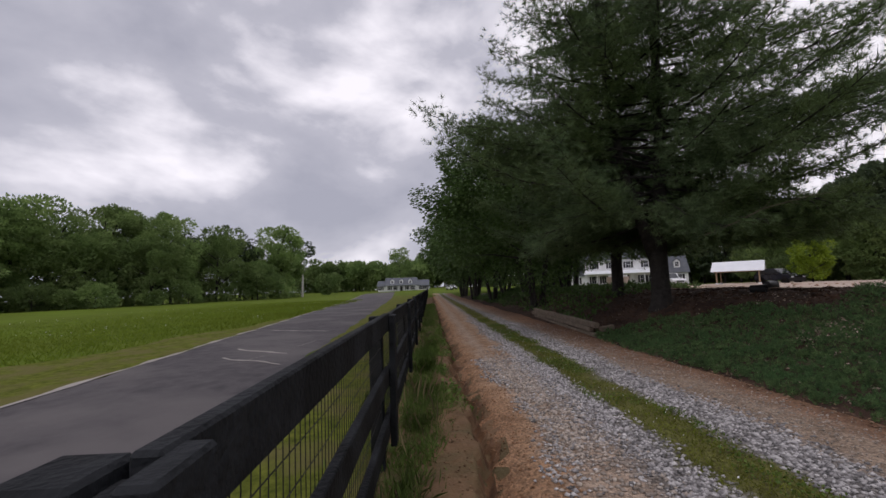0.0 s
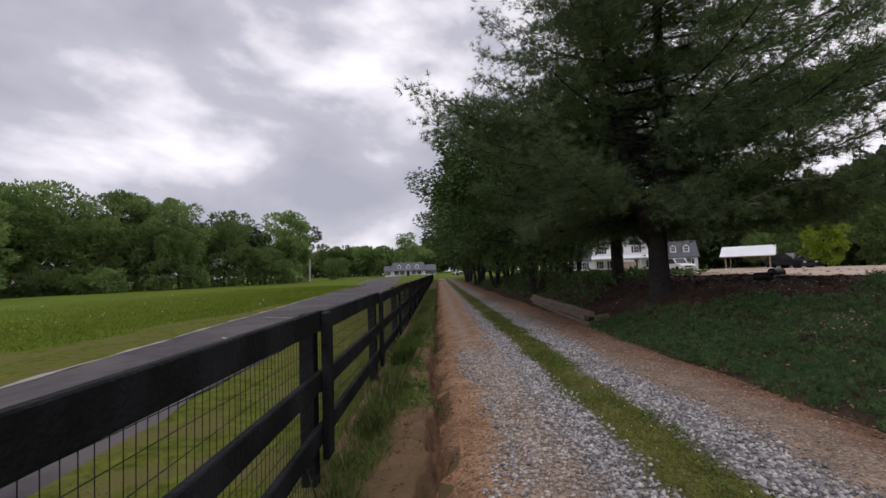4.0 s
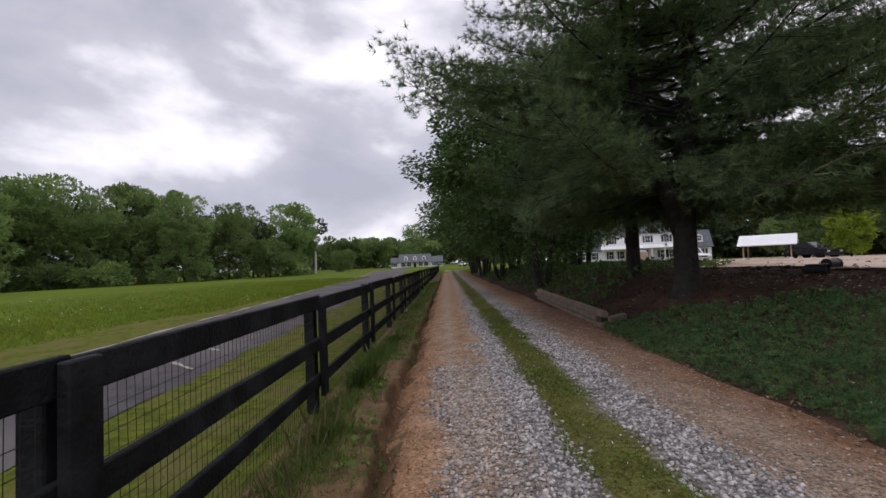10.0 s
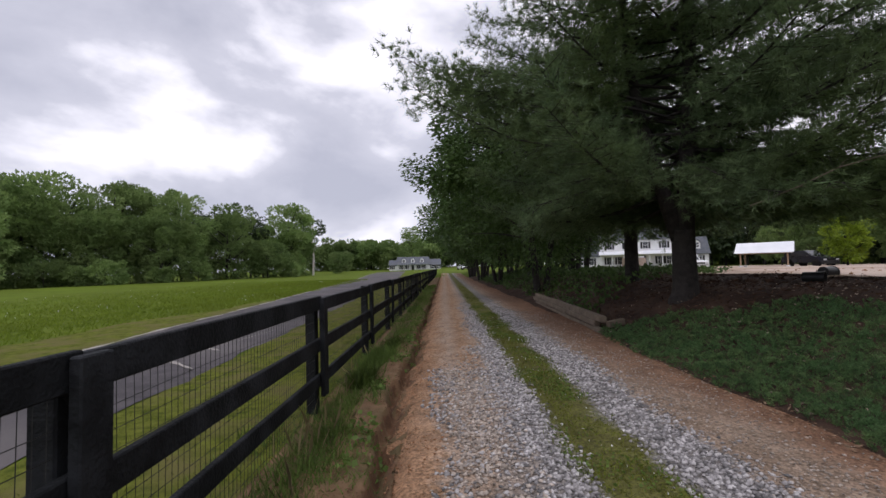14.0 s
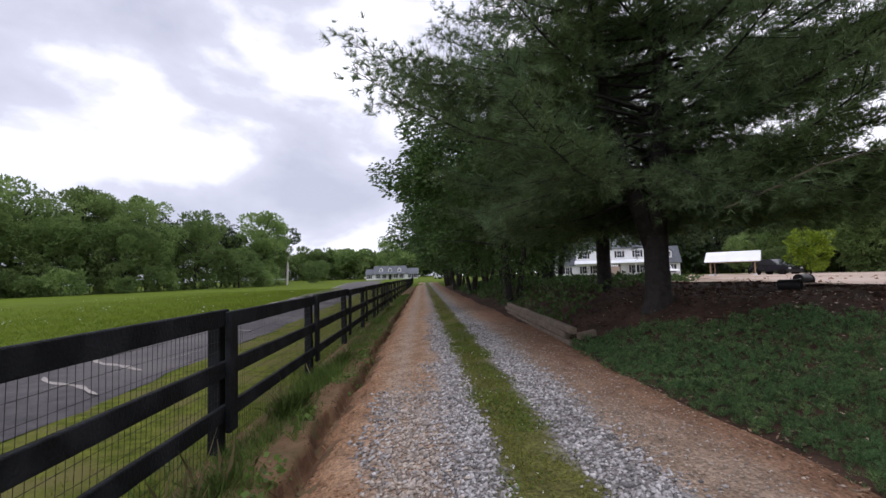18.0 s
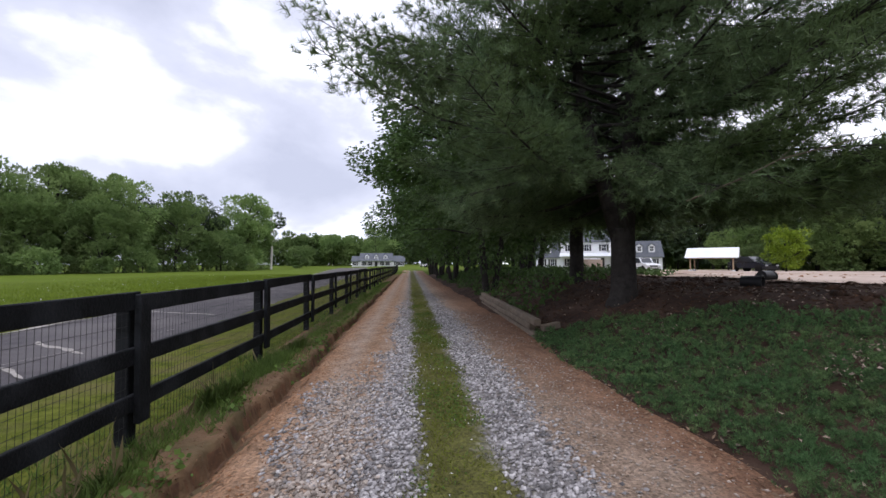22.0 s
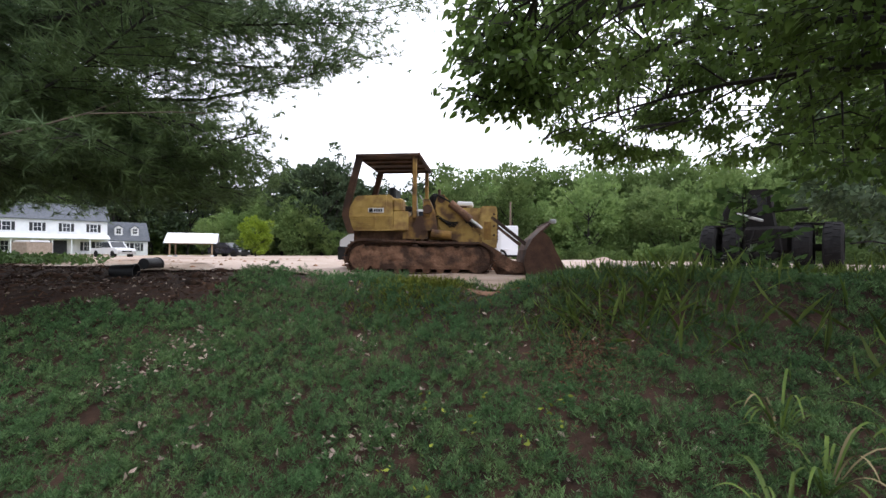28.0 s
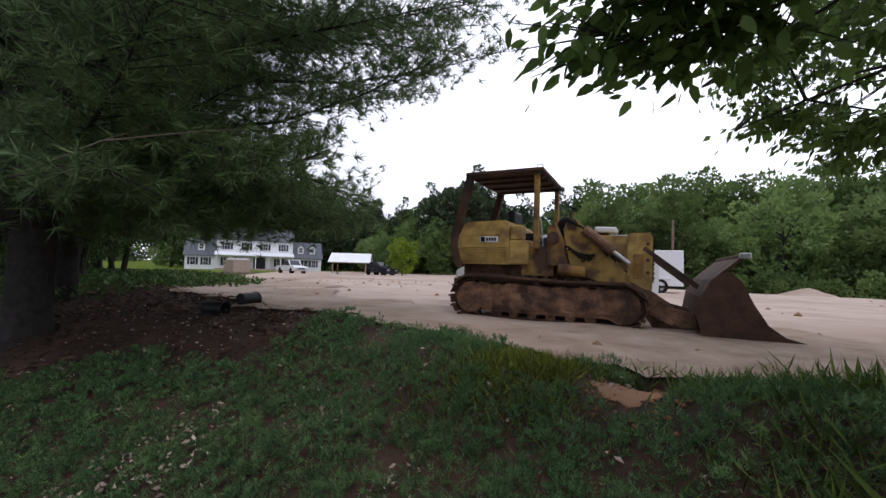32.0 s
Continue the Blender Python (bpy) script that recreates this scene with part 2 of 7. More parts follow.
def driveway_material():
    """Clay, gravel and grassy soil in bands across the driveway with ragged, noisy borders."""
    m = gravel("clay_and_gravel", (0.2, 0.2, 0.2), (0.3, 0.3, 0.3), 46)
    nt = m.node_tree
    b = nt.nodes["Principled BSDF"]
    hsv = b.inputs["Base Color"].links[0].from_node
    tc = nt.nodes.new("ShaderNodeTexCoord")
    sep = nt.nodes.new("ShaderNodeSeparateXYZ")
    nt.links.new(tc.outputs["Object"], sep.inputs["Vector"])

    def noise(scale, detail=5.0):
        n = nt.nodes.new("ShaderNodeTexNoise")
        n.inputs["Scale"].default_value, n.inputs["Detail"].default_value = scale, detail
        nt.links.new(tc.outputs["Object"], n.inputs["Vector"])
        return n.outputs["Fac"]

    def calc(op, a, b_):
        n = nt.nodes.new("ShaderNodeMath")
        n.operation = op
        for k, v in ((0, a), (1, b_)):
            if hasattr(v, "links"):
                nt.links.new(v, n.inputs[k])
            else:
                n.inputs[k].default_value = v
        return n.outputs[0]

    def band(stops, value):
        r = nt.nodes.new("ShaderNodeValToRGB")
        e = r.color_ramp.elements
        for k, (p, c) in enumerate(stops):
            el = e[k] if k < 2 else e.new(p)
            el.position, el.color = p, (*c, 1)
        nt.links.new(value, r.inputs["Fac"])
        return r.outputs["Color"]

    wob = calc("ADD", calc("MULTIPLY", calc("SUBTRACT", noise(1.3), 0.5), 0.55), calc("MULTIPLY", calc("SUBTRACT", noise(14, 6), 0.5), 0.42))
    across = calc("DIVIDE", calc("SUBTRACT", calc("ADD", sep.outputs["X"], wob), 0.9), 4.0)
    clay, rust, dust, grey, pale = (0.35, 0.215, 0.13), (0.26, 0.14, 0.075), (0.37, 0.28, 0.215), (0.25, 0.228, 0.212), (0.255, 0.242, 0.236)
    olive, dirt, brown, dark = (0.115, 0.115, 0.030), (0.305, 0.228, 0.170), (0.235, 0.135, 0.085), (0.19, 0.098, 0.056)
    near = band([(0.0, rust), (1.0, dark), (0.085, clay), (0.13, dust), (0.20, dust), (0.27, grey), (0.335, pale), (0.375, olive), (0.49, olive), (0.535, pale), (0.625, pale), (0.67, dirt), (0.80, dirt), (0.90, brown)], across)
    away = band([(0.0, rust), (1.0, dark), (0.05, clay), (0.12, dust), (0.20, clay), (0.28, dust), (0.335, grey), (0.375, olive), (0.49, olive), (0.535, pale), (0.60, grey), (0.65, dirt), (0.80, brown), (0.90, brown)], across)
    mr = nt.nodes.new("ShaderNodeMapRange")
    mr.inputs["From Min"].default_value, mr.inputs["From Max"].default_value = 3.2, 6.4
    nt.links.new(calc("ADD", sep.outputs["Y"], calc("MULTIPLY", noise(1.1), 3.0)), mr.inputs["Value"])
    mx = nt.nodes.new("ShaderNodeMixRGB")
    nt.links.new(mr.outputs["Result"], mx.inputs["Fac"])
    nt.links.new(near, mx.inputs["Color1"])
    nt.links.new(away, mx.inputs["Color2"])
    stain = nt.nodes.new("ShaderNodeMixRGB")
    stain.blend_type = "MULTIPLY"
    stain.inputs["Fac"].default_value = 0.7
    nt.links.new(mx.outputs["Color"], stain.inputs["Color1"])
    nt.links.new(band([(0.3, (0.62, 0.58, 0.54)), (0.7, (1.25, 1.25, 1.25))], noise(3.3, 7)), stain.inputs["Color2"])
    nt.links.new(stain.outputs["Color"], hsv.inputs["Color"])
    return m


M_DRIVE = driveway_material()
M_ASPHALT = material("worn_asphalt", (0.052, 0.047, 0.051), (0.095, 0.086, 0.090), 3.0, 0.9, 0.3, 90, c3=(0.115, 0.104, 0.105), scale3=0.35)
M_ASPHALT_PALE = material("sandy_asphalt_crack", (0.28, 0.26, 0.24), (0.38, 0.35, 0.32), 5, 0.95, 0.3)
M_LOT = material("graded_sandy_clay", (0.40, 0.305, 0.245), (0.51, 0.41, 0.345), 0.9, 0.95, 0.6, 9, c3=(0.33, 0.24, 0.18), scale3=0.22)
M_LOT_DARK = material("trampled_brown_clay", (0.25, 0.175, 0.125), (0.38, 0.29, 0.22), 2.2, 0.95, 0.9, 12, c3=(0.42, 0.33, 0.27), scale3=0.5)
# mulch brown, deepened to carry the shade between the juniper plants
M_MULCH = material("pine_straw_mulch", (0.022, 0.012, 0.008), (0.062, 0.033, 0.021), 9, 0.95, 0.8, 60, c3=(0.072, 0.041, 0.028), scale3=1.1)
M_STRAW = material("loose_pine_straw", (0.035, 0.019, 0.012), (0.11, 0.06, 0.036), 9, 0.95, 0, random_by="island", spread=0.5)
M_LILY = material("strap_leaf_green", (0.085, 0.145, 0.028), (0.16, 0.225, 0.045), 5, 0.55, 0, random_by="object", spread=0.25, trans=0.3)
M_STRAW_PALE = material("pale_straw", (0.16, 0.095, 0.06), (0.34, 0.24, 0.16), 9, 0.95, 0, random_by="island", spread=0.5)
M_BLACKWOOD = material("black_painted_wood", (0.0045, 0.005, 0.006), (0.010, 0.0115, 0.013), 7, 0.75, 0.6, 40, c3=(0.018, 0.020, 0.023), scale3=3.0, spec=0.16)
M_WIRE = material("galvanised_wire", (0.015, 0.015, 0.015), (0.035, 0.035, 0.032), 20, 0.6, 0, metal=0.4)
M_TIMBER = material("weathered_landscape_timber", (0.13, 0.10, 0.075), (0.22, 0.175, 0.13), 6, 0.9, 0.5, 40, c3=(0.16, 0.13, 0.10), scale3=2)
M_BARK = material("pine_bark", (0.018, 0.016, 0.015), (0.050, 0.044, 0.040), 9, 0.95, 1.0, 26, c3=(0.032, 0.028, 0.025), scale3=3)
M_BARK_PALE = material("pale_dead_bark", (0.42, 0.40, 0.37), (0.60, 0.57, 0.53), 5, 0.9, 0.3)
M_NEEDLE = material("pine_needles", (0.086, 0.142, 0.064), (0.165, 0.232, 0.104), 1.5, 0.65, 0, random_by="island", spread=0.35, c3=(0.11, 0.165, 0.055), scale3=0.35, trans=0.3)
M_LEAF = material("broad_leaves", (0.090, 0.155, 0.034), (0.15, 0.23, 0.055), 0.7, 0.5, 0, random_by="island", spread=0.4, trans=0.5)
M_LEAF_DARK = material("dark_broad_leaves", (0.048, 0.094, 0.024), (0.086, 0.148, 0.038), 0.7, 0.55, 0, random_by="island", spread=0.35, trans=0.3)
M_BLADE_YELLOW = material("yellow_green_grass", (0.19, 0.235, 0.028), (0.30, 0.33, 0.05), 0.7, 0.7, 0, random_by="island", spread=0.4, trans=0.3)
M_LEAF_BRIGHT = material("young_yellow_green_leaves", (0.16, 0.24, 0.02), (0.24, 0.33, 0.03), 0.7, 0.6, 0, random_by="island", spread=0.3, trans=0.3)
M_LEAF_FAR = material("woodland_leaves", (0.100, 0.165, 0.052), (0.185, 0.265, 0.085), 0.25, 0.8, 0, random_by="object", spread=0.3, c3=(0.195, 0.27, 0.095), scale3=0.15, trans=0.4)
M_PINE_FAR = material("far_pine_foliage", (0.048, 0.078, 0.040), (0.082, 0.118, 0.058), 0.25, 0.8, 0, random_by="island", spread=0.35, trans=0.1)
M_JUNIPER = material("ground_cover_leaves", (0.034, 0.076, 0.034), (0.165, 0.265, 0.100), 7.5, 0.7, 0, random_by="island", spread=0.5, c3=(0.085, 0.165, 0.065), scale3=1.6, trans=0.35, spec=0.15)
M_DEAD = material("dead_brown_foliage", (0.11, 0.05, 0.028), (0.20, 0.10, 0.055), 6, 0.9, 0, random_by="island", spread=0.4)
M_LITTER = material("dry_fallen_leaves", (0.21, 0.155, 0.115), (0.42, 0.34, 0.28), 8, 0.9, 0, random_by="island", spread=0.5)
M_WHITE = material("white_painted_siding", (0.70, 0.71, 0.73), (0.80, 0.81, 0.82), 1.0, 0.6, 0.05)
M_SHINGLE = material("grey_asphalt_shingles", (0.085, 0.095, 0.11), (0.15, 0.16, 0.18), 3.0, 0.9, 0.3)
M_ROOF_WHITE = material("white_metal_roofing", (0.72, 0.74, 0.78), (0.82, 0.84, 0.87), 0.6, 0.4, 0.05)
M_PANE = material("dark_window_glass", (0.02, 0.024, 0.03), (0.035, 0.04, 0.05), 0.4, 0.08, 0, spec=0.6)
M_SHUTTER = material("black_shutter_paint", (0.02, 0.022, 0.025), (0.035, 0.036, 0.04), 3, 0.6, 0.1)
M_WOOD = material("bare_construction_wood", (0.30, 0.21, 0.13), (0.42, 0.31, 0.21), 3, 0.85, 0.2)
M_BRICKISH = material("tan_masonry", (0.32, 0.25, 0.19), (0.45, 0.36, 0.29), 4, 0.9, 0.3)


# ---- mesh helpers ----
class Geo:
    """Collects points and faces of one part."""

    def __init__(self):
        self.v, self.f = [], []

    def add(self, pts, faces, m=None):
        k = len(self.v)
        self.v += [tuple(m @ Vector(p)) for p in pts] if m is not None else [tuple(p) for p in pts]
        self.f += [tuple(i + k for i in face) for face in faces]
        return self

    def box(self, x0, x1, y0, y1, z0, z1, b=0.0, m=None):
        c, h = ((x0 + x1) / 2, (y0 + y1) / 2, (z0 + z1) / 2), (abs(x1 - x0) / 2, abs(y1 - y0) / 2, abs(z1 - z0) / 2)
        b = min(b, 0.45 * min(h))
        if b <= 0:
            pts = [(c[0] + i * h[0], c[1] + j * h[1], c[2] + k * h[2]) for i in (-1, 1) for j in (-1, 1) for k in (-1, 1)]
            return self.add(pts, [(0, 1, 3, 2), (4, 6, 7, 5), (0, 4, 5, 1), (2, 3, 7, 6), (0, 2, 6, 4), (1, 5, 7, 3)], m)
        pts, at = [], {}
        for s in [(i, j, k) for i in (-1, 1) for j in (-1, 1) for k in (-1, 1)]:
            for a in range(3):
                at[s, a] = len(pts)
                pts.append(tuple(c[n] + s[n] * (h[n] - (0 if n == a else b)) for n in range(3)))
        faces = []
        for a in range(3):
            u, w = (a + 1) % 3, (a + 2) % 3
            for sg in (-1, 1):
                ring = []
                for su, sw in ((-1, -1), (1, -1), (1, 1), (-1, 1)):
                    s = [0, 0, 0]
                    s[a], s[u], s[w] = sg, su, sw
                    ring.append(at[tuple(s), a])
                faces.append(tuple(ring if sg > 0 else ring[::-1]))
            for su in (-1, 1):
                for sw in (-1, 1):
                    s1, s2 = [0, 0, 0], [0, 0, 0]
                    s1[a], s2[a] = -1, 1
                    s1[u] = s2[u] = su
                    s1[w] = s2[w] = sw
                    s1, s2 = tuple(s1), tuple(s2)
                    faces.append((at[s1, u], at[s2, u], at[s2, w], at[s1, w]))
        for s in [(i, j, k) for i in (-1, 1) for j in (-1, 1) for k in (-1, 1)]:
            faces.append((at[s, 0], at[s, 1], at[s, 2]))
        return self.add(pts, faces, m)

    def tube(self, path, radii, n=8, cap=True, m=None):
        path = [Vector(p) for p in path]
        if not hasattr(radii, "__len__"):
            radii = [radii] * len(path)
        pts, faces = [], []
        for i, p in enumerate(path):
            d = (path[min(i + 1, len(path) - 1)] - path[max(i - 1, 0)]).normalized()
            u = d.cross(Vector((0.31, 0.17, 1.0)) if abs(d.z) < 0.92 else Vector((1, 0.2, 0))).normalized()
            w = d.cross(u)
            for k in range(n):
                a = 2 * math.pi * k / n
                pts.append(p + float(radii[i]) * (math.cos(a) * u + math.sin(a) * w))
        for i in range(len(path) - 1):
            for k in range(n):
                faces.append((i * n + k, i * n + (k + 1) % n, (i + 1) * n + (k + 1) % n, (i + 1) * n + k))
        if cap:
            faces += [tuple(range(n))[::-1], tuple((len(path) - 1) * n + k for k in range(n))]
        return self.add(pts, faces, m)

    def prism(self, outline, axis, a, b, m=None):
        """An outline of (u, w) drawn out along an axis from a to b. Axis x: (y, z); y: (x, z); z: (x, y)."""
        put = {"x": lambda u, w, d: (d, u, w), "y": lambda u, w, d: (u, d, w), "z": lambda u, w, d: (u, w, d)}[axis]
        n = len(outline)
        pts = [put(u, w, a) for u, w in outline] + [put(u, w, b) for u, w in outline]
        faces = [tuple(range(n))[::-1], tuple(range(n, 2 * n))] + [(i, (i + 1) % n, n + (i + 1) % n, n + i) for i in range(n)]
        return self.add(pts, faces, m)

    def to(self, name, mat, parent=None, label="", smooth=False):
        me = bpy.data.meshes.new(name)
        me.from_pydata(self.v, [], self.f)
        me.materials.append(mat)
        if smooth:
            me.shade_smooth()
        me.update()
        ob = new(name, me)
        if parent is not None:
            ob.parent = parent
        if label:
            ob["label"] = label
        return ob


def arrays(name, verts, faces, mat, parent=None, label="", smooth=False):
    """A mesh object from numpy arrays of points and of faces that all have the same number of corners."""
    me = bpy.data.meshes.new(name)
    n, k = faces.shape
    me.vertices.add(len(verts))
    me.vertices.foreach_set("co", np.ascontiguousarray(verts, dtype=np.float32).ravel())
    me.loops.add(n * k)
    me.loops.foreach_set("vertex_index", np.ascontiguousarray(faces, dtype=np.int32).ravel())
    me.polygons.add(n)
    me.polygons.foreach_set("loop_start", np.arange(0, n * k, k, dtype=np.int32))
    me.polygons.foreach_set("loop_total", np.full(n, k, dtype=np.int32))
    me.materials.append(mat)
    me.update(calc_edges=True)
    if smooth:
        me.shade_smooth()
    ob = new(name, me)
    if parent is not None:
        ob.parent = parent
    if label:
        ob["label"] = label
    return ob


def empty(name, m=None, label="", category="", group=""):
    ob = new(name)
    if m is not None:
        ob.matrix_world = m
    return tagged(ob, label, category, group)


RNG = np.random.default_rng(7)


def sprigs(at, up, size, shape, spin=None, rng=RNG, jitter=0.5):
    """Copies of a small flat shape (k x 3: across, along, out) at points, each along its own direction. Returns points and faces."""
    n, k = len(at), len(shape)
    up = up / np.maximum(np.linalg.norm(up, axis=1, keepdims=True), 1e-6)
    side = np.cross(up, rng.normal(size=(n, 3)))
    side /= np.maximum(np.linalg.norm(side, axis=1, keepdims=True), 1e-6)
    out = np.cross(up, side)
    size = np.broadcast_to(np.asarray(size, float), (n,))[:, None, None]
    s = np.asarray(shape, float)
    pts = at[:, None] + size * (s[None, :, :1] * side[:, None] + s[None, :, 1:2] * up[:, None] + s[None, :, 2:3] * out[:, None])
    return pts.reshape(-1, 3), np.arange(n * k).reshape(n, k)


LEAF = ((0, 0, 0), (0.28, 0.4, 0.05), (0, 1, 0), (-0.28, 0.4, 0.05))
BLADE = ((-0.03, 0, 0), (0.03, 0, 0), (0.0, 1, 0.25))
NEEDLE = ((-0.02, 0, 0), (0.02, 0, 0), (0.0, 1, 0.0))


# ---- ground ----
def smooth(a, b, x):
    t = np.clip((x - a) / (b - a), 0, 1)
    return t * t * (3 - 2 * t)


def bumps(x, y):
    return 0.5 * np.sin(0.9 * x + 0.4 * y) * np.cos(0.7 * y - 0.3 * x) + 0.3 * np.sin(2.3 * x + 1.1) * np.sin(1.9 * y + 0.4) + 0.2 * np.sin(4.1 * x - 2.7 * y)


def lip(y):
    """The ragged clay lip between the fence verge and the driveway."""
    return 0.73 + 0.045 * np.sin(1.3 * y) + 0.030 * np.sin(4.7 * y + 1) + 0.018 * np.sin(11.3 * y) + 0.012 * np.sin(27 * y + 2)


def gz(x, y):
    """The height of the ground."""
    x, y = np.asarray(x, float), np.asarray(y, float)
    z = -0.10 + 0.02 * bumps(x, y)
    z = z + smooth(-2.2, -0.4, x) * 0.02
    z = z + smooth(0.85, 1.1, x) * smooth(4.9, 4.0, x) * (0.09 - 0.016 * x + 0.02) * 1.0
    edge = lip(y)
    z = z + 0.085 * smooth(0.12, 0.5, x) * smooth(edge + 0.035, edge - 0.03, x)
    z = z - 0.11 * np.exp(-((x - edge - 0.06) / 0.055) ** 2) * smooth(60, 40, y)
    foot = 4.75 + 0.06 * np.sin(0.8 * y)
    run = 5.6 - 2.9 * smooth(1.5, 7.5, y) + 6 * smooth(20, 60, y)
    bank = smooth(0, 1, (x - foot) / run * 0.93 + 0.07) - smooth(0, 1, 0.07)
    z = z + np.where(x > foot, bank * (1.03 + 0.05 * bumps(x * 0.7, y * 0.6)), 0)
    far = np.hypot(x - 8, y)
    z = z - smooth(9, 12, x) * smooth(8, 105, far) * 0.80
    z = z + 0.15 * np.exp(-((x - 9.3) / 0.75) ** 2) * smooth(1.5, 4.5, y) * smooth(30, 14, y)
    rise = 0.15 + 0.10 * smooth(3.5, 1.2, y) * (1 - np.exp(-((y - 0.8) / 0.35) ** 2)) + 0.12 * smooth(0.5, -0.5, y)
    z = z + rise * np.exp(-((x - 9.05) / 0.6) ** 2) * smooth(3.5, 2.0, y) * smooth(-6, -4, y)
    z = z - 0.30 * np.exp(-((x - 9.80) / 0.17) ** 2 - ((y - 0.74) / 0.22) ** 2)
    z = z - 2.0 * smooth(30, 80, x) * smooth(38, 6, y)
    z = z + smooth(60, 160, x) * 0.5 - smooth(-20, -90, x) * 0.25
    z = z + smooth(60, 110, y) * 0.5 * smooth(30, 5, np.abs(x)) + smooth(120, 240, np.hypot(x, y)) * 1.2
    return z


def graded(lo, hi, fine_lo, fine_hi, step, grow=1.22):
    """Ticks at an even step in the fine stretch, and ever wider ones out to both ends."""
    mid = list(np.arange(fine_lo, fine_hi + step / 2, step))
    d, up, down = step, [], []
    while (up or mid)[-1] < hi:
        d *= grow
        up.append((up or mid)[-1] + d)
    d = step
    while (down or [mid[0]])[-1] > lo:
        d *= grow
        down.append((down or [mid[0]])[-1] - d)
    return np.array(down[::-1] + mid + up)


def sheet(name, xs, ys, mat, lift=0.0, keep=None, parent=None, label="", warp=None):
    gx, gy = np.meshgrid(xs, ys, indexing="ij")
    if warp:
        gx, gy = warp(gx, gy)
    pts = np.stack([gx, gy, gz(gx, gy) + (lift(gx, gy) if callable(lift) else lift)], -1).reshape(-1, 3)
    n, m = len(xs), len(ys)
    i, j = np.meshgrid(np.arange(n - 1), np.arange(m - 1), indexing="ij")
    a = (i * m + j).ravel()
    faces = np.stack([a, a + m, a + m + 1, a + 1], 1)
    if keep is not None:
        mid = pts[faces].mean(1)
        faces = faces[keep(mid[:, 0], mid[:, 1])]
        used, back = np.unique(faces, return_inverse=True)
        pts, faces = pts[used], back.reshape(faces.shape)
    return arrays(name, pts, faces, mat, parent, label, smooth=True)


ground = tagged(sheet("ground", graded(-1800, 1800, -3, 13, 0.12), graded(-1800, 1800, -7, 16, 0.25), M_GRASS, lambda x, y: -0.14 * smooth(0.0, 0.2, x) * smooth(9.2, 8.2, x) * smooth(-9, -7.5, y) * smooth(58, 48, y)), "uneven grassy ground reaching to the woods", "ground", kind="structure")


# ---- road, driveway, lot ----
def road_near(y):
    return -2.25 - 0.050 * y - 0.0006 * np.clip(y, 0, 200) ** 2 * 0.2


def road_far(y):
    return -5.45 - 0.100 * y - 0.0006 * np.clip(y, 0, 200) ** 2 * 0.2


def road_warp(u, y):
    edge = 0.05 * np.sin(1.7 * y) + 0.04 * np.sin(4.3 * y + 1)
    return road_near(y) + u * (road_far(y) - road_near(y)) + edge * np.where((u < 0.01) | (u > 0.99), 1, 0), y


road = tagged(sheet("road", np.linspace(0, 1, 9), np.concatenate([np.arange(-60, -8, 4.0), np.arange(-8, 30, 0.5), np.arange(30, 140, 3.0)]), M_ASPHALT, lambda x, y: 0.012 + 0.035 * smooth(0.0, 0.7, road_near(y) - x), warp=road_warp),
              "old grey asphalt lane with sandy edges", "road", kind="structure")
for nm, side in (("road_edge", road_far),):
    def edge_warp(u, y, side=side, s=1 if side is road_near else -1):
        w = 0.055 + 0.03 * np.sin(2.1 * y) + 0.02 * np.sin(5.3 * y)
        return side(y) + s * (u - 0.35) * 2 * w, y
    tagged(sheet(nm, np.linspace(0, 1, 3), np.concatenate([np.arange(-20, 40, 0.25), np.arange(40, 120, 2.0)]), M_ASPHALT_PALE, 0.058, warp=edge_warp),
           "pale sandy crumbled edge of the asphalt lane", "road edge", kind="structure")



def crack(x0, y0, x1, y1, w):
    def warp(u, t):
        x, y = x0 + t * (x1 - x0) + 0.05 * np.sin(9 * t + x0), y0 + t * (y1 - y0) + 0.06 * np.sin(7 * t)
        k = w * (0.5 + 0.5 * np.sin(11 * t + 1) ** 2) * (1 - (2 * t - 1) ** 6)
        return x + (u - 0.5) * k * 0.4, y + (u - 0.5) * k
    tagged(sheet("road_crack", np.linspace(0, 1, 3), np.linspace(0, 1, 24), M_ASPHALT_PALE, 0.056, warp=warp), "pale sandy crack in the asphalt", "road crack", kind="structure")


crack(-2.7, 5.1, -4.6, 6.4, 0.10)
crack(-3.1, 6.6, -4.9, 7.9, 0.14)
crack(-3.8, 5.4, -3.0, 9.5, 0.07)
crack(-3.4, 12.0, -6.0, 13.2, 0.12)


def drive_warp(u, y):
    lo, hi = lip(y) + 0.12, 4.72 + 0.11 * smooth(4.5, 7, y) + 0.07 * np.sin(0.8 * y) + 0.03 * np.sin(3 * y)
    return lo + u * (hi - lo), y


drive_ys = np.concatenate([np.arange(-14, 14, 0.1), np.arange(14, 84, 1.0)])
driveway = tagged(sheet("driveway", np.linspace(0, 1, 26), drive_ys, M_DRIVE, 0.016, warp=drive_warp), "red clay driveway with two gravel wheel tracks", "driveway", kind="structure")


def lot_edge(y):
    return 10.0 + 0.08 * np.sin(6.3 * y) + 0.05 * np.sin(11 * y + 1) + 0.25 * np.sin(0.9 * y) + 0.12 * np.sin(2.7 * y) + 4.5 * smooth(1.6, -6, y) - 0.7 * smooth(4.5, 7, y) + 5.0 * smooth(9, 24, y) + 0.55 * np.maximum(y - 24, 0)


def lot_warp(u, y):
    return lot_edge(y) + u ** 2 * np.maximum(96 - 0.25 * np.abs(y) - lot_edge(y), 8), y


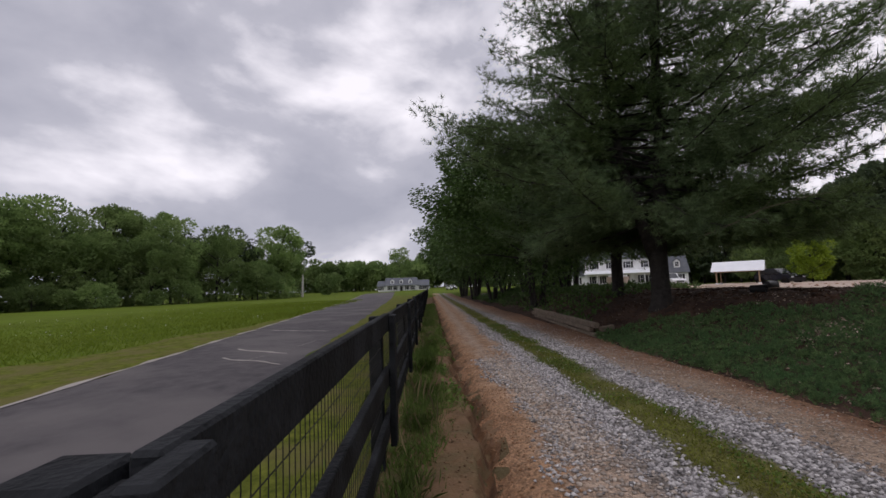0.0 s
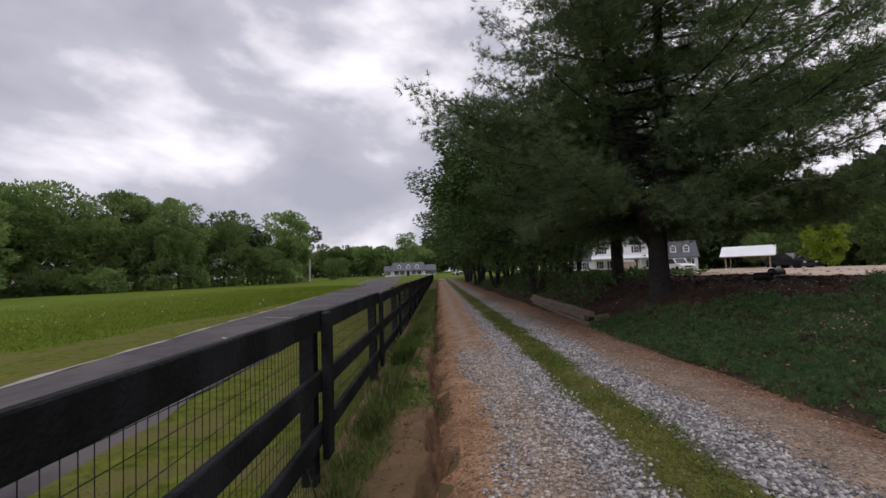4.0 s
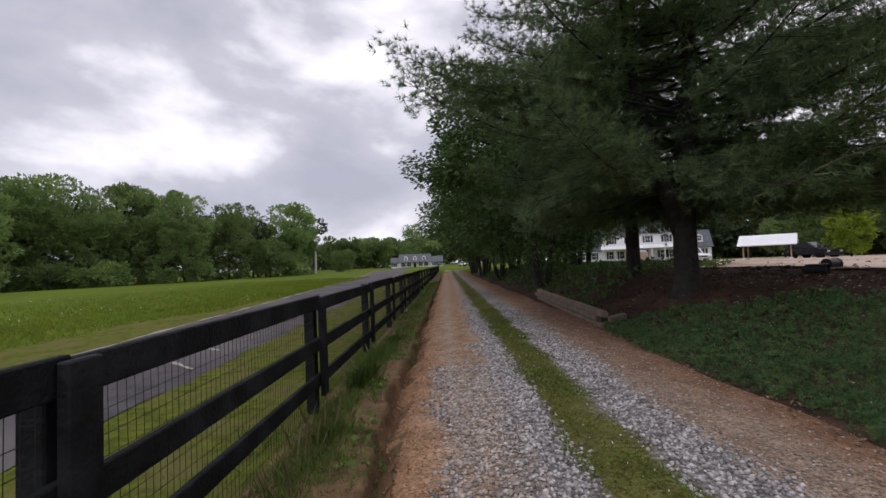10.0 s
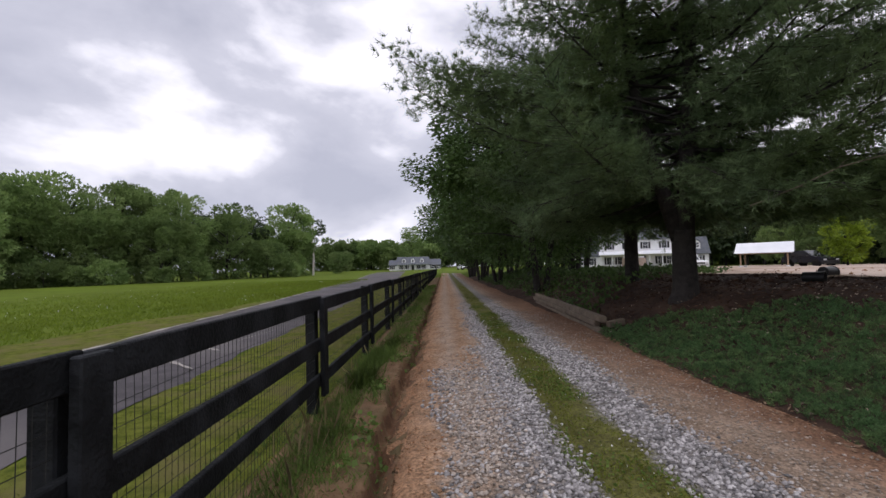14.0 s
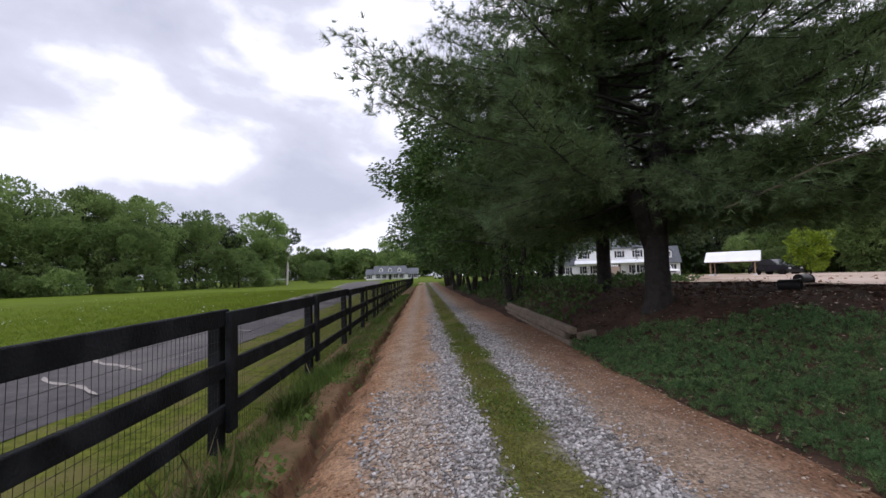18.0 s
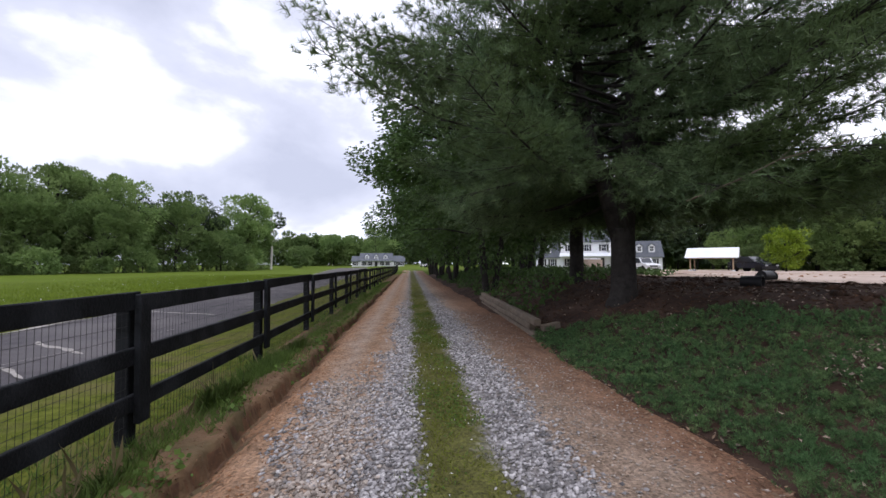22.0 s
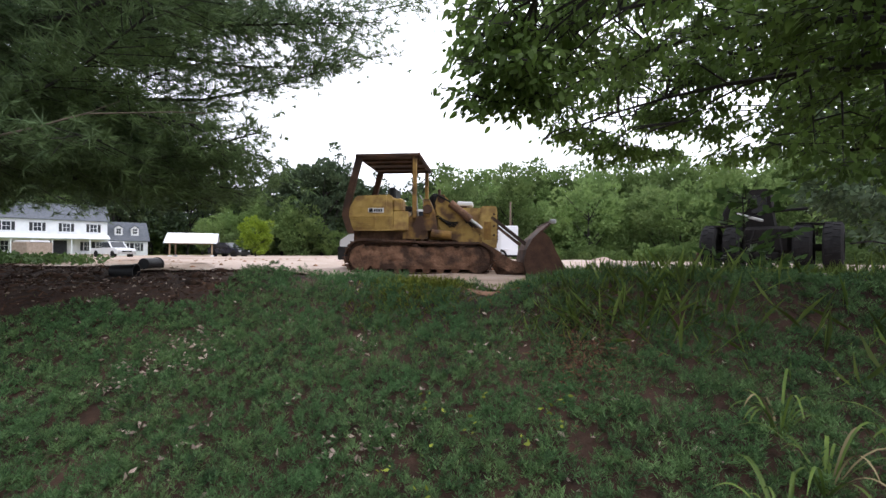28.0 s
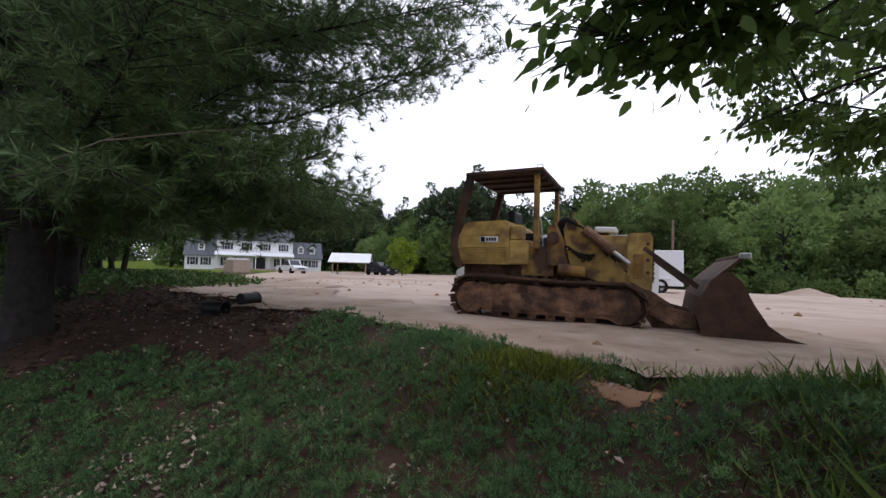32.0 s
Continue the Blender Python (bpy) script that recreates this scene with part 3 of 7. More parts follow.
tagged(sheet("graded_lot", np.linspace(0, 1, 70), np.concatenate([np.arange(-60, -8, 2.0), np.arange(-8, 14, 0.2), np.arange(14, 86, 1.5)]), M_LOT, lambda x, y: 0.02 + 0.003 * np.maximum(x - 18, 0), warp=lot_warp),
       "bare graded sandy clay lot with tyre marks", "bare lot", kind="structure")


def apron_warp(u, y):
    return lot_edge(y) - 0.25 + u * (4.4 + 0.8 * np.sin(0.55 * y) + 0.4 * np.sin(1.7 * y + 1)), y


tagged(sheet("trampled_apron", np.linspace(0, 1, 30), np.arange(-12, 24, 0.15), M_LOT_DARK, 0.05, warp=apron_warp), "trampled brown earth along the edge of the lot", "bare earth", kind="structure")

# ---- fence ----
POST_GAP = 3.05
fence = empty("board_fence", pose(0, 0, 0), "black painted three-board farm fence with welded wire", "fence")
TOP = 1.20
post_geo = Geo().box(-0.165, -0.055, -0.06, 0.06, -0.45, TOP - 0.015, 0.008)
post_mesh = post_geo.to("post", M_BLACKWOOD).data
batten_mesh = Geo().box(0.0, 0.052, -0.075, 0.075, 0.12, TOP - 0.006, 0.007).to("batten", M_BLACKWOOD).data
board_meshes = []
for k, (z0, z1) in enumerate(((0.22, 0.36), (0.60, 0.745), (TOP - 0.15, TOP))):
    g = Geo()
    g.box(-0.05, -0.003, 0.004, POST_GAP - 0.004, z0, z1, 0.007)
    board_meshes.append(g.to("board", M_BLACKWOOD).data)
for o in list(scene.collection.objects):
    if o.name in ("post", "batten") or o.name.startswith("board") and o is not fence:
        bpy.data.objects.remove(o)
frng = random.Random(3)
for i in range(-5, 27):
    y = i * POST_GAP - POST_GAP - 0.05
    dz = float(gz(0.0, y)) + 0.085
    for nm, me in (("post", post_mesh), ("batten", batten_mesh)):
        ob = new(nm, me)
        ob.parent = fence
        ob.matrix_basis = pose(0.0, y, dz, frng.uniform(-0.6, 0.6), frng.uniform(-0.8, 0.8), frng.uniform(-1.5, 1.5))
    for me in board_meshes:
        ob = new("board", me)
        ob.parent = fence
        ob.matrix_basis = pose(0.0 + frng.uniform(-0.004, 0.004), y, dz + frng.uniform(-0.012, 0.012), frng.uniform(-0.25, 0.25), 0, frng.uniform(-0.08, 0.08))
wire = Geo()
for k, z in enumerate(np.arange(-0.03, 1.1, 0.105)):
    ys = np.arange(-8, 28.1, 0.5)
    pts = [(-0.075 + 0.006 * math.sin(3 * y + k), y, z + 0.008 * math.sin(1.7 * y + 2 * k) + float(gz(0, y)) + 0.1) for y in ys]
    wire.tube(pts, 0.0024, 3, cap=False)
for y in np.arange(-7, 22, 0.0525):
    wire.tube([(-0.075, y, -0.06), (-0.071, y + 0.01 * math.sin(5 * y), 0.5), (-0.075, y, 1.08)], 0.0020, 3, cap=False)
wire.to("wire_mesh", M_WIRE, fence, "galvanised welded wire mesh")


# ---- trees ----
def crown_points(n, radii, centre, rng, lumps=60, lump=0.27, hollow=0.55):
    """Leaf places in many overlapping lumps on an uneven crown."""
    d = rng.normal(size=(lumps, 3))
    d /= np.linalg.norm(d, axis=1, keepdims=True)
    r = rng.uniform(hollow, 1.0, (lumps, 1)) * rng.uniform(0.82, 1.12, (lumps, 1))
    mids = d * r * np.array(radii) + np.array(centre)
    sizes = rng.uniform(0.6, 1.3, lumps) * lump * np.mean(radii)
    which = rng.integers(0, lumps, n)
    q = rng.normal(size=(n, 3))
    q /= np.linalg.norm(q, axis=1, keepdims=True)
    q *= (rng.uniform(0.25, 1.0, (n, 1)) ** 0.5)
    pts = mids[which] + q * sizes[which][:, None] * np.array([1, 1, 0.75])
    return pts, q + 0.6 * d[which] + np.array([0, 0, 0.1])


def broad_tree(name, height, spread, seed, leaf_mat, bark, leaves=5000, leaf=0.4, low=0.12, label="", category="tree", m=None):
    """A leafy tree: tapered trunk with limbs, and a crown of leaves in lumps."""
    rng = np.random.default_rng(seed)
    root = empty(name, m, label, category)
    g = Geo()
    h = height * 0.62
    lean = rng.normal(size=2) * 0.03 * height
    g.tube([(0, 0, -0.3), (0.02, 0, 0.3), (lean[0] * 0.4, lean[1] * 0.4, h * 0.5), (lean[0], lean[1], h)],
           [0.026 * height * 0.8, 0.021 * height * 0.75, 0.014 * height, 0.006 * height], 8)
    for k in range(9):
        a, z0 = rng.uniform(0, 6.28), rng.uniform(0.25, 0.95) * h
        tip = np.array([math.cos(a), math.sin(a), 0.0]) * spread * rng.uniform(0.5, 0.85)
        g.tube([(lean[0] * z0 / h, lean[1] * z0 / h, z0), tuple(tip * 0.5 + [0, 0, z0 + 0.09 * height]), tuple(tip + [0, 0, z0 + 0.2 * height])],
               [0.009 * height, 0.006 * height, 0.002 * height], 5)
    g.to("trunk", bark, root)
    mid = height * (1 + low) / 2
    pts, up = crown_points(leaves, (spread, spread, height * (1 - low) / 2), (lean[0], lean[1], mid), rng)
    v, f = sprigs(pts, up, rng.uniform(0.6, 1.25, leaves) * leaf, ((-0.40, 0.1, 0), (0.42, 0.3, 0.06), (0.0, 1, -0.05)), rng=rng)
    arrays("crown", v, f, leaf_mat, root)
    return root


def far_pine(name, height, spread, seed, m=None, label="", tuft=0.55, n=3200):
    rng = np.random.default_rng(seed)
    root = empty(name, m, label, "pine tree")
    Geo().tube([(0, 0, -0.3), (0, 0, height * 0.5), (0.1, 0, height * 0.97)], [0.016 * height, 0.011 * height, 0.002 * height], 7).to("trunk", M_BARK, root)
    pts, up = crown_points(n, (spread, spread, height * 0.27), (0.1, 0, height * 0.72), rng, lumps=44, lump=0.20, hollow=0.3)
    v, f = sprigs(pts, up, rng.uniform(0.6, 1.3, n) * tuft, ((-0.36, 0.1, 0), (0.36, 0.3, 0.1), (0, 1, 0)), rng=rng)
    arrays("crown", v, f, M_PINE_FAR, root)
    return root


def ground_pose(x, y, turn=0.0, scale=1.0, sink=0.0):
    return Matrix.LocRotScale((x, y, float(gz(x, y)) - sink), Euler((0, 0, radians(turn))), (scale, scale, scale))


# ---- woods round the meadow and behind the lot ----
WOODS = "trees of the wood edge"
kinds = [
    broad_tree("leafy_tree", 18, 5.2, 11, M_LEAF_FAR, M_BARK, 5600, 0.62, 0.06, "tall green leafy tree at the wood edge"),
    broad_tree("leafy_tree", 15, 5.6, 12, M_LEAF_FAR, M_BARK, 5600, 0.60, 0.03, "broad green leafy tree at the wood edge"),
    broad_tree("leafy_tree", 12, 4.4, 13, M_LEAF_FAR, M_BARK, 5000, 0.50, 0.02, "rounded bright green tree at the wood edge"),
    broad_tree("leafy_tree", 7, 4.0, 14, M_LEAF_FAR, M_BARK, 4200, 0.46, 0.0, "low spreading green tree beside the meadow"),
]
edge_kinds = [
    broad_tree("leafy_tree", 18, 5.2, 16, M_LEAF_FAR, M_BARK, 13000, 0.46, 0.04, "tall full green leafy tree beside the meadow"),
    broad_tree("leafy_tree", 15, 5.6, 17, M_LEAF_FAR, M_BARK, 13000, 0.44, 0.02, "broad full green leafy tree beside the meadow"),
    broad_tree("leafy_tree", 12, 4.6, 18, M_LEAF_FAR, M_BARK, 11000, 0.38, 0.0, "rounded bright green leafy tree beside the meadow"),
    broad_tree("leafy_tree", 7, 4.2, 19, M_LEAF_FAR, M_BARK, 9000, 0.30, 0.0, "low spreading pale green tree beside the meadow"),
]
pines = [far_pine("tall_pine", 20, 4.2, 21, None, "tall dark pine rising above the woods"), far_pine("tall_pine", 17, 3.6, 22, None, "tall dark pine rising above the woods")]
shrub = broad_tree("wood_edge_shrub", 3.4, 2.6, 31, M_LEAF_FAR, M_BARK, 3000, 0.34, -0.02, "leafy green shrub at the foot of the woods", "shrub")
for o in (*kinds, *edge_kinds, shrub):
    tagged(o, group=WOODS)
for o in pines:
    tagged(o, group=WOODS)
used = set()


def plant(src, x, y, scale, turn):
    m = Matrix.LocRotScale((x, y, float(gz(x, y))), Euler((0, 0, turn)), None)
    if src.name in used:
        ob = copy_thing(src, m)
    else:
        used.add(src.name)
        ob = src
        ob.matrix_basis = m
    ob.scale = (scale, scale, scale)
    return ob


wr = random.Random(5)


def from_drive(px, depth):
    """A place by its bearing from the head of the driveway."""
    return 1.4 + (px - 790) / 730 * (depth + 1.6), depth


# left edge of the meadow, near to far: bearing, distance, kind, height against the model's
for px, depth, k, s in (
    (-420, 66, 1, 1.15), (-330, 62, 0, 1.05), (-260, 66, 1, 1.05), (-190, 58, 0, 0.98), (-120, 64, 1, 1.1), (-60, 60, 2, 1.15), (-20, 72, 0, 1.0), (45, 70, 1, 1.02), (110, 74, 2, 1.35), (160, 76, 1, 1.0),
    (205, 84, 0, 1.12), (250, 86, 0, 1.08), (300, 84, 1, 1.0), (325, 90, 0, 1.05), (290, 80, 2, 0.9), (405, 96, 2, 1.28), (375, 104, 1, 0.95), (455, 108, 3, 1.35), (478, 104, 3, 1.2), (515, 118, 0, 1.12), (490, 122, 1, 1.05), (530, 126, 1, 0.9),
):
    x, y = from_drive(px, depth)
    plant(edge_kinds[k], x, y, (1.27 if px < 115 else 1.16) * s, wr.uniform(0, 6.28))
for px, depth, s in ((20, 92, 1.0), (65, 96, 0.95), (120, 98, 0.95), (165, 88, 0.95), (185, 92, 0.9), (345, 100, 0.92), (365, 104, 0.95), (385, 110, 0.95), (425, 112, 1.0), (448, 114, 0.98), (470, 116, 0.92), (-80, 90, 1.05), (-200, 88, 1.05)):
    x, y = from_drive(px, depth)
    plant(pines[wr.randrange(2)], x, y, s, wr.uniform(0, 6.28))
for px, depth, s in ((30, 64, 1.2), (80, 66, 1.3), (140, 68, 1.0), (190, 70, 1.3), (355, 84, 1.1), (520, 108, 1.2), (-60, 56, 1.3), (-150, 54, 1.2), (-260, 56, 1.3), (235, 78, 1.0), (290, 78, 0.9)):
    x, y = from_drive(px, depth)
    plant(shrub, x, y, s, wr.uniform(0, 6.28))
# far end of the meadow, behind the white house
for k in range(26):
    px = 560 + 15 * k + wr.uniform(-5, 5)
    x, y = from_drive(px, wr.uniform(196, 225))
    plant(shrub if k % 2 else kinds[wr.choice((1, 2))], x, y, wr.uniform(3.6, 4.8) if k % 2 else wr.uniform(0.75, 1.0), wr.uniform(0, 6.28))
x, y = from_drive(605, 150)
plant(kinds[3], x, y, 1.2, 1.0)
x, y = from_drive(735, 175)
plant(kinds[0], x, y, 1.05, 1.0)


def from_bank(az, dist):
    """A place by its bearing in degrees east of north, seen from the bank."""
    return 5.5 + math.sin(radians(az)) * dist, -0.5 + math.cos(radians(az)) * dist


for k in range(30):
    az = 14 + 1.75 * k + wr.uniform(-0.5, 0.5)
    x, y = from_bank(az, wr.uniform(118, 132) - 0.45 * max(az - 38, 0))
    if k % 5 in (1, 3, 4):
        plant(pines[wr.randrange(2)], x, y, wr.uniform(0.95, 1.2), wr.uniform(0, 6.28))
    else:
        plant(kinds[wr.choice((0, 1))], x, y, wr.uniform(0.95, 1.1), wr.uniform(0, 6.28))
for k in range(24):
    az = 38 + 1.25 * k + wr.uniform(-0.4, 0.4)
    x, y = from_bank(az, wr.uniform(84, 98))
    plant(kinds[wr.choice((1, 2, 3))], x, y, wr.uniform(0.65, 0.85), wr.uniform(0, 6.28))
for k in range(30):
    az = 66 + 2.1 * k + wr.uniform(-0.6, 0.6)
    x, y = from_bank(az, wr.uniform(72, 84))
    plant(kinds[wr.choice((0, 1, 1, 2))], x, y, wr.uniform(0.84, 1.06), wr.uniform(0, 6.28))
    if k % 2:
        x, y = from_bank(az + 1, wr.uniform(66, 69))
        plant(shrub, x, y, wr.uniform(0.9, 1.5), wr.uniform(0, 6.28))

for k in range(26):
    az = 15 + 2.0 * k + wr.uniform(-0.6, 0.6)
    x, y = from_bank(az, wr.uniform(138, 146))
    plant(shrub, x, y, wr.uniform(2.2, 3.2), wr.uniform(0, 6.28))
for k in range(14):
    az = 62 + 3.4 * k + wr.uniform(-0.8, 0.8)
    x, y = from_bank(az, wr.uniform(88, 94))
    plant(kinds[wr.choice((1, 2))], x, y, wr.uniform(0.95, 1.15), wr.uniform(0, 6.28))
for k in range(23):
    x, y = from_bank(69 + 2.3 * k + wr.uniform(-0.6, 0.6), wr.uniform(98, 106))
    plant(kinds[k % 2], x, y, wr.uniform(1.2, 1.35) * (1.15 if k % 2 else 1.0), wr.uniform(0, 6.28))
dark_tree = broad_tree("leafy_tree", 18, 5.4, 15, M_PINE_FAR, M_BARK, 5000, 0.70, 0.03, "tall dark green tree in the woods behind the lot")
tagged(dark_tree, group=WOODS)
for k in range(15):
    x, y = from_bank(17 + 3.0 * k + wr.uniform(-0.8, 0.8), wr.uniform(122, 130))
    plant(dark_tree, x, y, wr.uniform(1.05, 1.3), wr.uniform(0, 6.28))
for az, dist, s in ((45.5, 92, 1.0), (48, 90, 1.15), (50.5, 88, 1.22), (52.5, 91, 1.18), (55, 93, 1.05), (58, 96, 0.95)):
    x, y = from_bank(az, dist)
    plant(dark_tree if az in (48, 50.5, 55) else pines[0], x, y, s, wr.uniform(0, 6.28))


broad_tree("evergreen_tree", 10.5, 4.6, 97, M_PINE_FAR, M_BARK, 11000, 0.30, 0.06, "dark dense evergreen tree beyond the tractor", "tree", ground_pose(27, -12))

# ---- pines beside the driveway ----
def big_pine(name, height, reach, seed, label, leaders, m, first=2.3, tufts=10, boughs=(), east=0.0, open_side=False, fine=True, girth=1.0):
    """A forked pine: trunk, leaders, whorled limbs in flat layers, drooping low boughs and needle tufts along every twig."""
    rng = np.random.default_rng(seed)
    root = empty(name, m, label, "pine tree")
    wood, limbs = Geo(), Geo()
    fork = 1.45
    ring_z = (-0.4, -0.05, 0.06, 0.25, fork * 0.6, fork)
    wood.tube([(0.01 * math.sin(9 * z), 0.01 * math.cos(7 * z), z) for z in ring_z], [girth * r for r in (0.40, 0.335, 0.275, 0.25, 0.235, 0.23)], 18, cap=False)
    at, up = [], []

    def limb(base, a, ln, rise, sag, rel, density, bare=0.16, hang=0.0):
        out = Vector((math.cos(a), math.sin(a), 0))
        side = Vector((-out.y, out.x, 0)) * rng.normal(0, 0.10)
        path = []
        for s in np.linspace(0, 1, 6):
            path.append(base + out * ln * s + side * ln * s * s + Vector((0, 0, ln * (rise * s + 0.10 * s * s - sag * math.sin(3.14 * s)))))
        limbs.tube(path, [max(0.045 * (1 - rel * 0.6) * (1 - s * 0.9), 0.006) for s in np.linspace(0, 1, 6)], 5, cap=False)
        n_twig = max(int(ln * density), 6)
        for w in range(n_twig):
            s = min(bare + (1 - bare) * (w + rng.uniform(0, 0.8)) / n_twig, 1.0)
            f = s * 5
            i2 = min(int(f), 4)
            p = path[i2].lerp(path[i2 + 1], f - i2)
            d = (path[i2 + 1] - path[i2]).normalized()
            sd = d.cross(Vector((0, 0, 1))).normalized() * (1 if w % 2 else -1)
            tw = (d * rng.uniform(0.5, 1.0) + sd * rng.uniform(0.45, 1.1) + Vector((0, 0, rng.normal(0.02 - hang, 0.25)))).normalized()
            tl = rng.uniform(0.55, 1.25) * (0.5 + 0.6 * (1 - s)) * min(1.0, ln / 3 + 0.3)
            end = p + tw * tl + Vector((0, 0, -0.08 * tl))
            limbs.tube([p, end], [0.007, 0.003], 3, cap=False)
            k = max(int(tl * tufts), 3)
            q = np.linspace(0.12, 1.0, k)[:, None]
            at.append(np.array(p)[None] * (1 - q) + np.array(end)[None] * q + rng.normal(0, 0.10, (k, 3)) * [1, 1, 0.9])
            up.append(np.array(tw)[None] + rng.normal(0, 0.22, (k, 3)) + np.array([[0, 0, 0.15]]))

    for lx, ly, top, r0 in leaders:
        pts = [Vector((0, 0, fork - 0.5))]
        steps = 12
        for k in range(1, steps + 1):
            t = k / steps
            pts.append(Vector((lx * (1 - (1 - t) ** 4) + 0.05 * math.sin(5 * t + lx), ly * (1 - (1 - t) ** 4), fork + t * (top - fork))))
        wood.tube(pts, [girth * r0 * (1 - 0.93 * (k / steps) ** 0.9) for k in range(steps + 1)], 10)
        z, turn, arms = first, rng.uniform(0, 6.28), 5 if r0 > 0.18 else 4
        while z < top - 0.3:
            t = (z - fork) / (top - fork)
            i = min(int(t * steps), steps - 1)
            base = pts[i].lerp(pts[i + 1], t * steps - i)
            rel = (z - first) / (height - first)
            full = reach * (0.88 + 0.12 * min(rel * 6, 1)) * (1 - rel) ** 0.62
            for b in range(arms):
                a = turn + 6.283 / arms * b + rng.normal(0, 0.3)
                if open_side and z < 4.8 and math.cos(a + 2.12) > 0.90 and rng.uniform() < 0.8:
                    continue
                ln = full * rng.uniform(0.74, 1.04)
                if len(leaders) > 1 and (math.cos(a) * lx + math.sin(a) * ly) < -0.25:
                    ln *= 0.8
                ln *= (1 + east * max(0.0, math.cos(a + 0.35))) * (1 + east * 0.9 * max(0.0, math.cos(a + 0.5)) * (3 * rel * (1 - rel)))
                ln *= 1 - 0.22 * max(0.0, -math.cos(a + 0.35)) * float(smooth(0.15, 0.4, rel))
                ln *= 1 - 0.20 * max(0.0, math.cos(a + 2.2)) * float(smooth(0.08, 0.3, rel))
                ln *= 1 - 0.22 * float(smooth(3.8, 2.4, z)) * (0.4 + 0.6 * max(0.0, math.cos(a + 0.2)))
                limb(base, a, ln, (-0.06 + 0.48 * rel) * rng.uniform(0.6, 1.3), 0.10 * (1 - rel), rel, 11.0 if z < 8.6 else (6.0 if z < 10.0 else 3.5), 0.28 if z < 3.6 else 0.14)
            turn += 0.75
            z += rng.uniform(0.34, 0.5) * (1.0 + 0.6 * rel)
    for a, z0, ln, drop in boughs:
        limb(Vector((0, 0, z0)), a + rng.normal(0, 0.05), ln, -drop / ln - 0.10, -0.05, 0.15, 12.0, 0.25, 0.10)
    if open_side:
        dead = Geo().tube([(-0.45, -2.6, 1.60), (-0.1, -3.1, 1.80), (0.2, -3.4, 2.0), (0.75, -3.8, 2.14), (1.0, -4.1, 2.16)], [0.012, 0.010, 0.008, 0.005, 0.002], 6)
        for a, b in (((-0.1, -3.1, 1.80), (0.35, -3.35, 1.72)), ((0.2, -3.4, 2.0), (0.55, -3.3, 2.25)), ((0.5, -3.62, 2.08), (0.95, -3.6, 2.0))):
            dead.tube([a, b], [0.004, 0.0015], 4)
        dead.to("dead_branch", M_TIMBER, root, "pale bare dead branch")
    wood.to("trunk", M_BARK, root, smooth=True)
    tagged(limbs.to("limb_wood", M_BARK, root), kind="stuff")
    at, up = np.concatenate(at), np.concatenate(up)
    up /= np.linalg.norm(up, axis=1, keepdims=True)
    n = 19 if fine else 12
    base = np.repeat(at, n, 0)
    dirs = np.repeat(up, n, 0) * 0.6 + rng.normal(0, 0.52, (len(base), 3)) * [1, 1, 0.85]
    v, f = sprigs(base, dirs, rng.uniform(0.12, 0.20, len(base)), ((-0.033, 0, 0), (0.033, 0, 0), (0.0, 1, 0.0)) if fine else ((-0.05, 0, 0), (0.05, 0, 0), (0.0, 1, 0.0)), rng=rng)
    tagged(arrays("needles", v, f, M_NEEDLE, root), kind="stuff")
    return root


# low boughs of the forked pine: bearing, height at the trunk, length, fall of the tip
LOW_BOUGHS = [(0.05 + 0.2 * k, 2.3 + 0.1 * (k % 3), 2.4 + 0.5 * (k % 3), 0.25) for k in range(7)]
LOW_BOUGHS += [(-1.62 + 0.14 * k, 2.3 + 0.16 * (k % 3), 3.0 + 0.5 * (k % 3) + 0.04 * k, 0.55 + 0.16 * (k % 2)) for k in range(13)]
LOW_BOUGHS += [(3.00, 3.8, 5.6, -0.8), (3.25, 4.1, 5.3, -0.6), (-2.85, 3.9, 4.8, -0.5), (2.75, 4.6, 5.2, -0.9)]
LOW_BOUGHS += [(-0.87, 3.2, 5.7, -0.9), (-0.70, 3.8, 5.6, -0.8), (-0.45, 4.2, 5.5, -1.0), (-1.05, 3.7, 4.9, -0.7)]
LOW_BOUGHS += [(-1.70, 2.9, 2.4, 0.8), (-1.62, 2.3, 1.9, 0.65), (-3.05, 2.5, 3.2, 0.7), (-2.85, 2.7, 3.6, 0.8), (-2.62, 2.9, 3.4, 0.7), (2.9, 2.5, 3.2, 0.6), (2.6, 2.6, 3.4, 0.6), (2.2, 2.7, 3.0, 0.5)]
big_pine("forked_pine", 14.5, 6.5, 41, "large dark pine forked above its rough trunk on mulch", ((-1.0, 0.50, 12.5, 0.17), (0.30, -0.16, 14.5, 0.20)), ground_pose(6.6, 7.35), east=0.15, boughs=LOW_BOUGHS, open_side=True)
big_pine("driveway_pine", 12.0, 4.6, 42, "dark pine standing behind the forked pine", ((0.1, 0.1, 12.0, 0.24),), ground_pose(7.3, 11.4), tufts=7, boughs=[(0.7 * k, 2.3 + 0.1 * (k % 3), 3.2, 0.7) for k in range(9)], fine=False, girth=0.85)


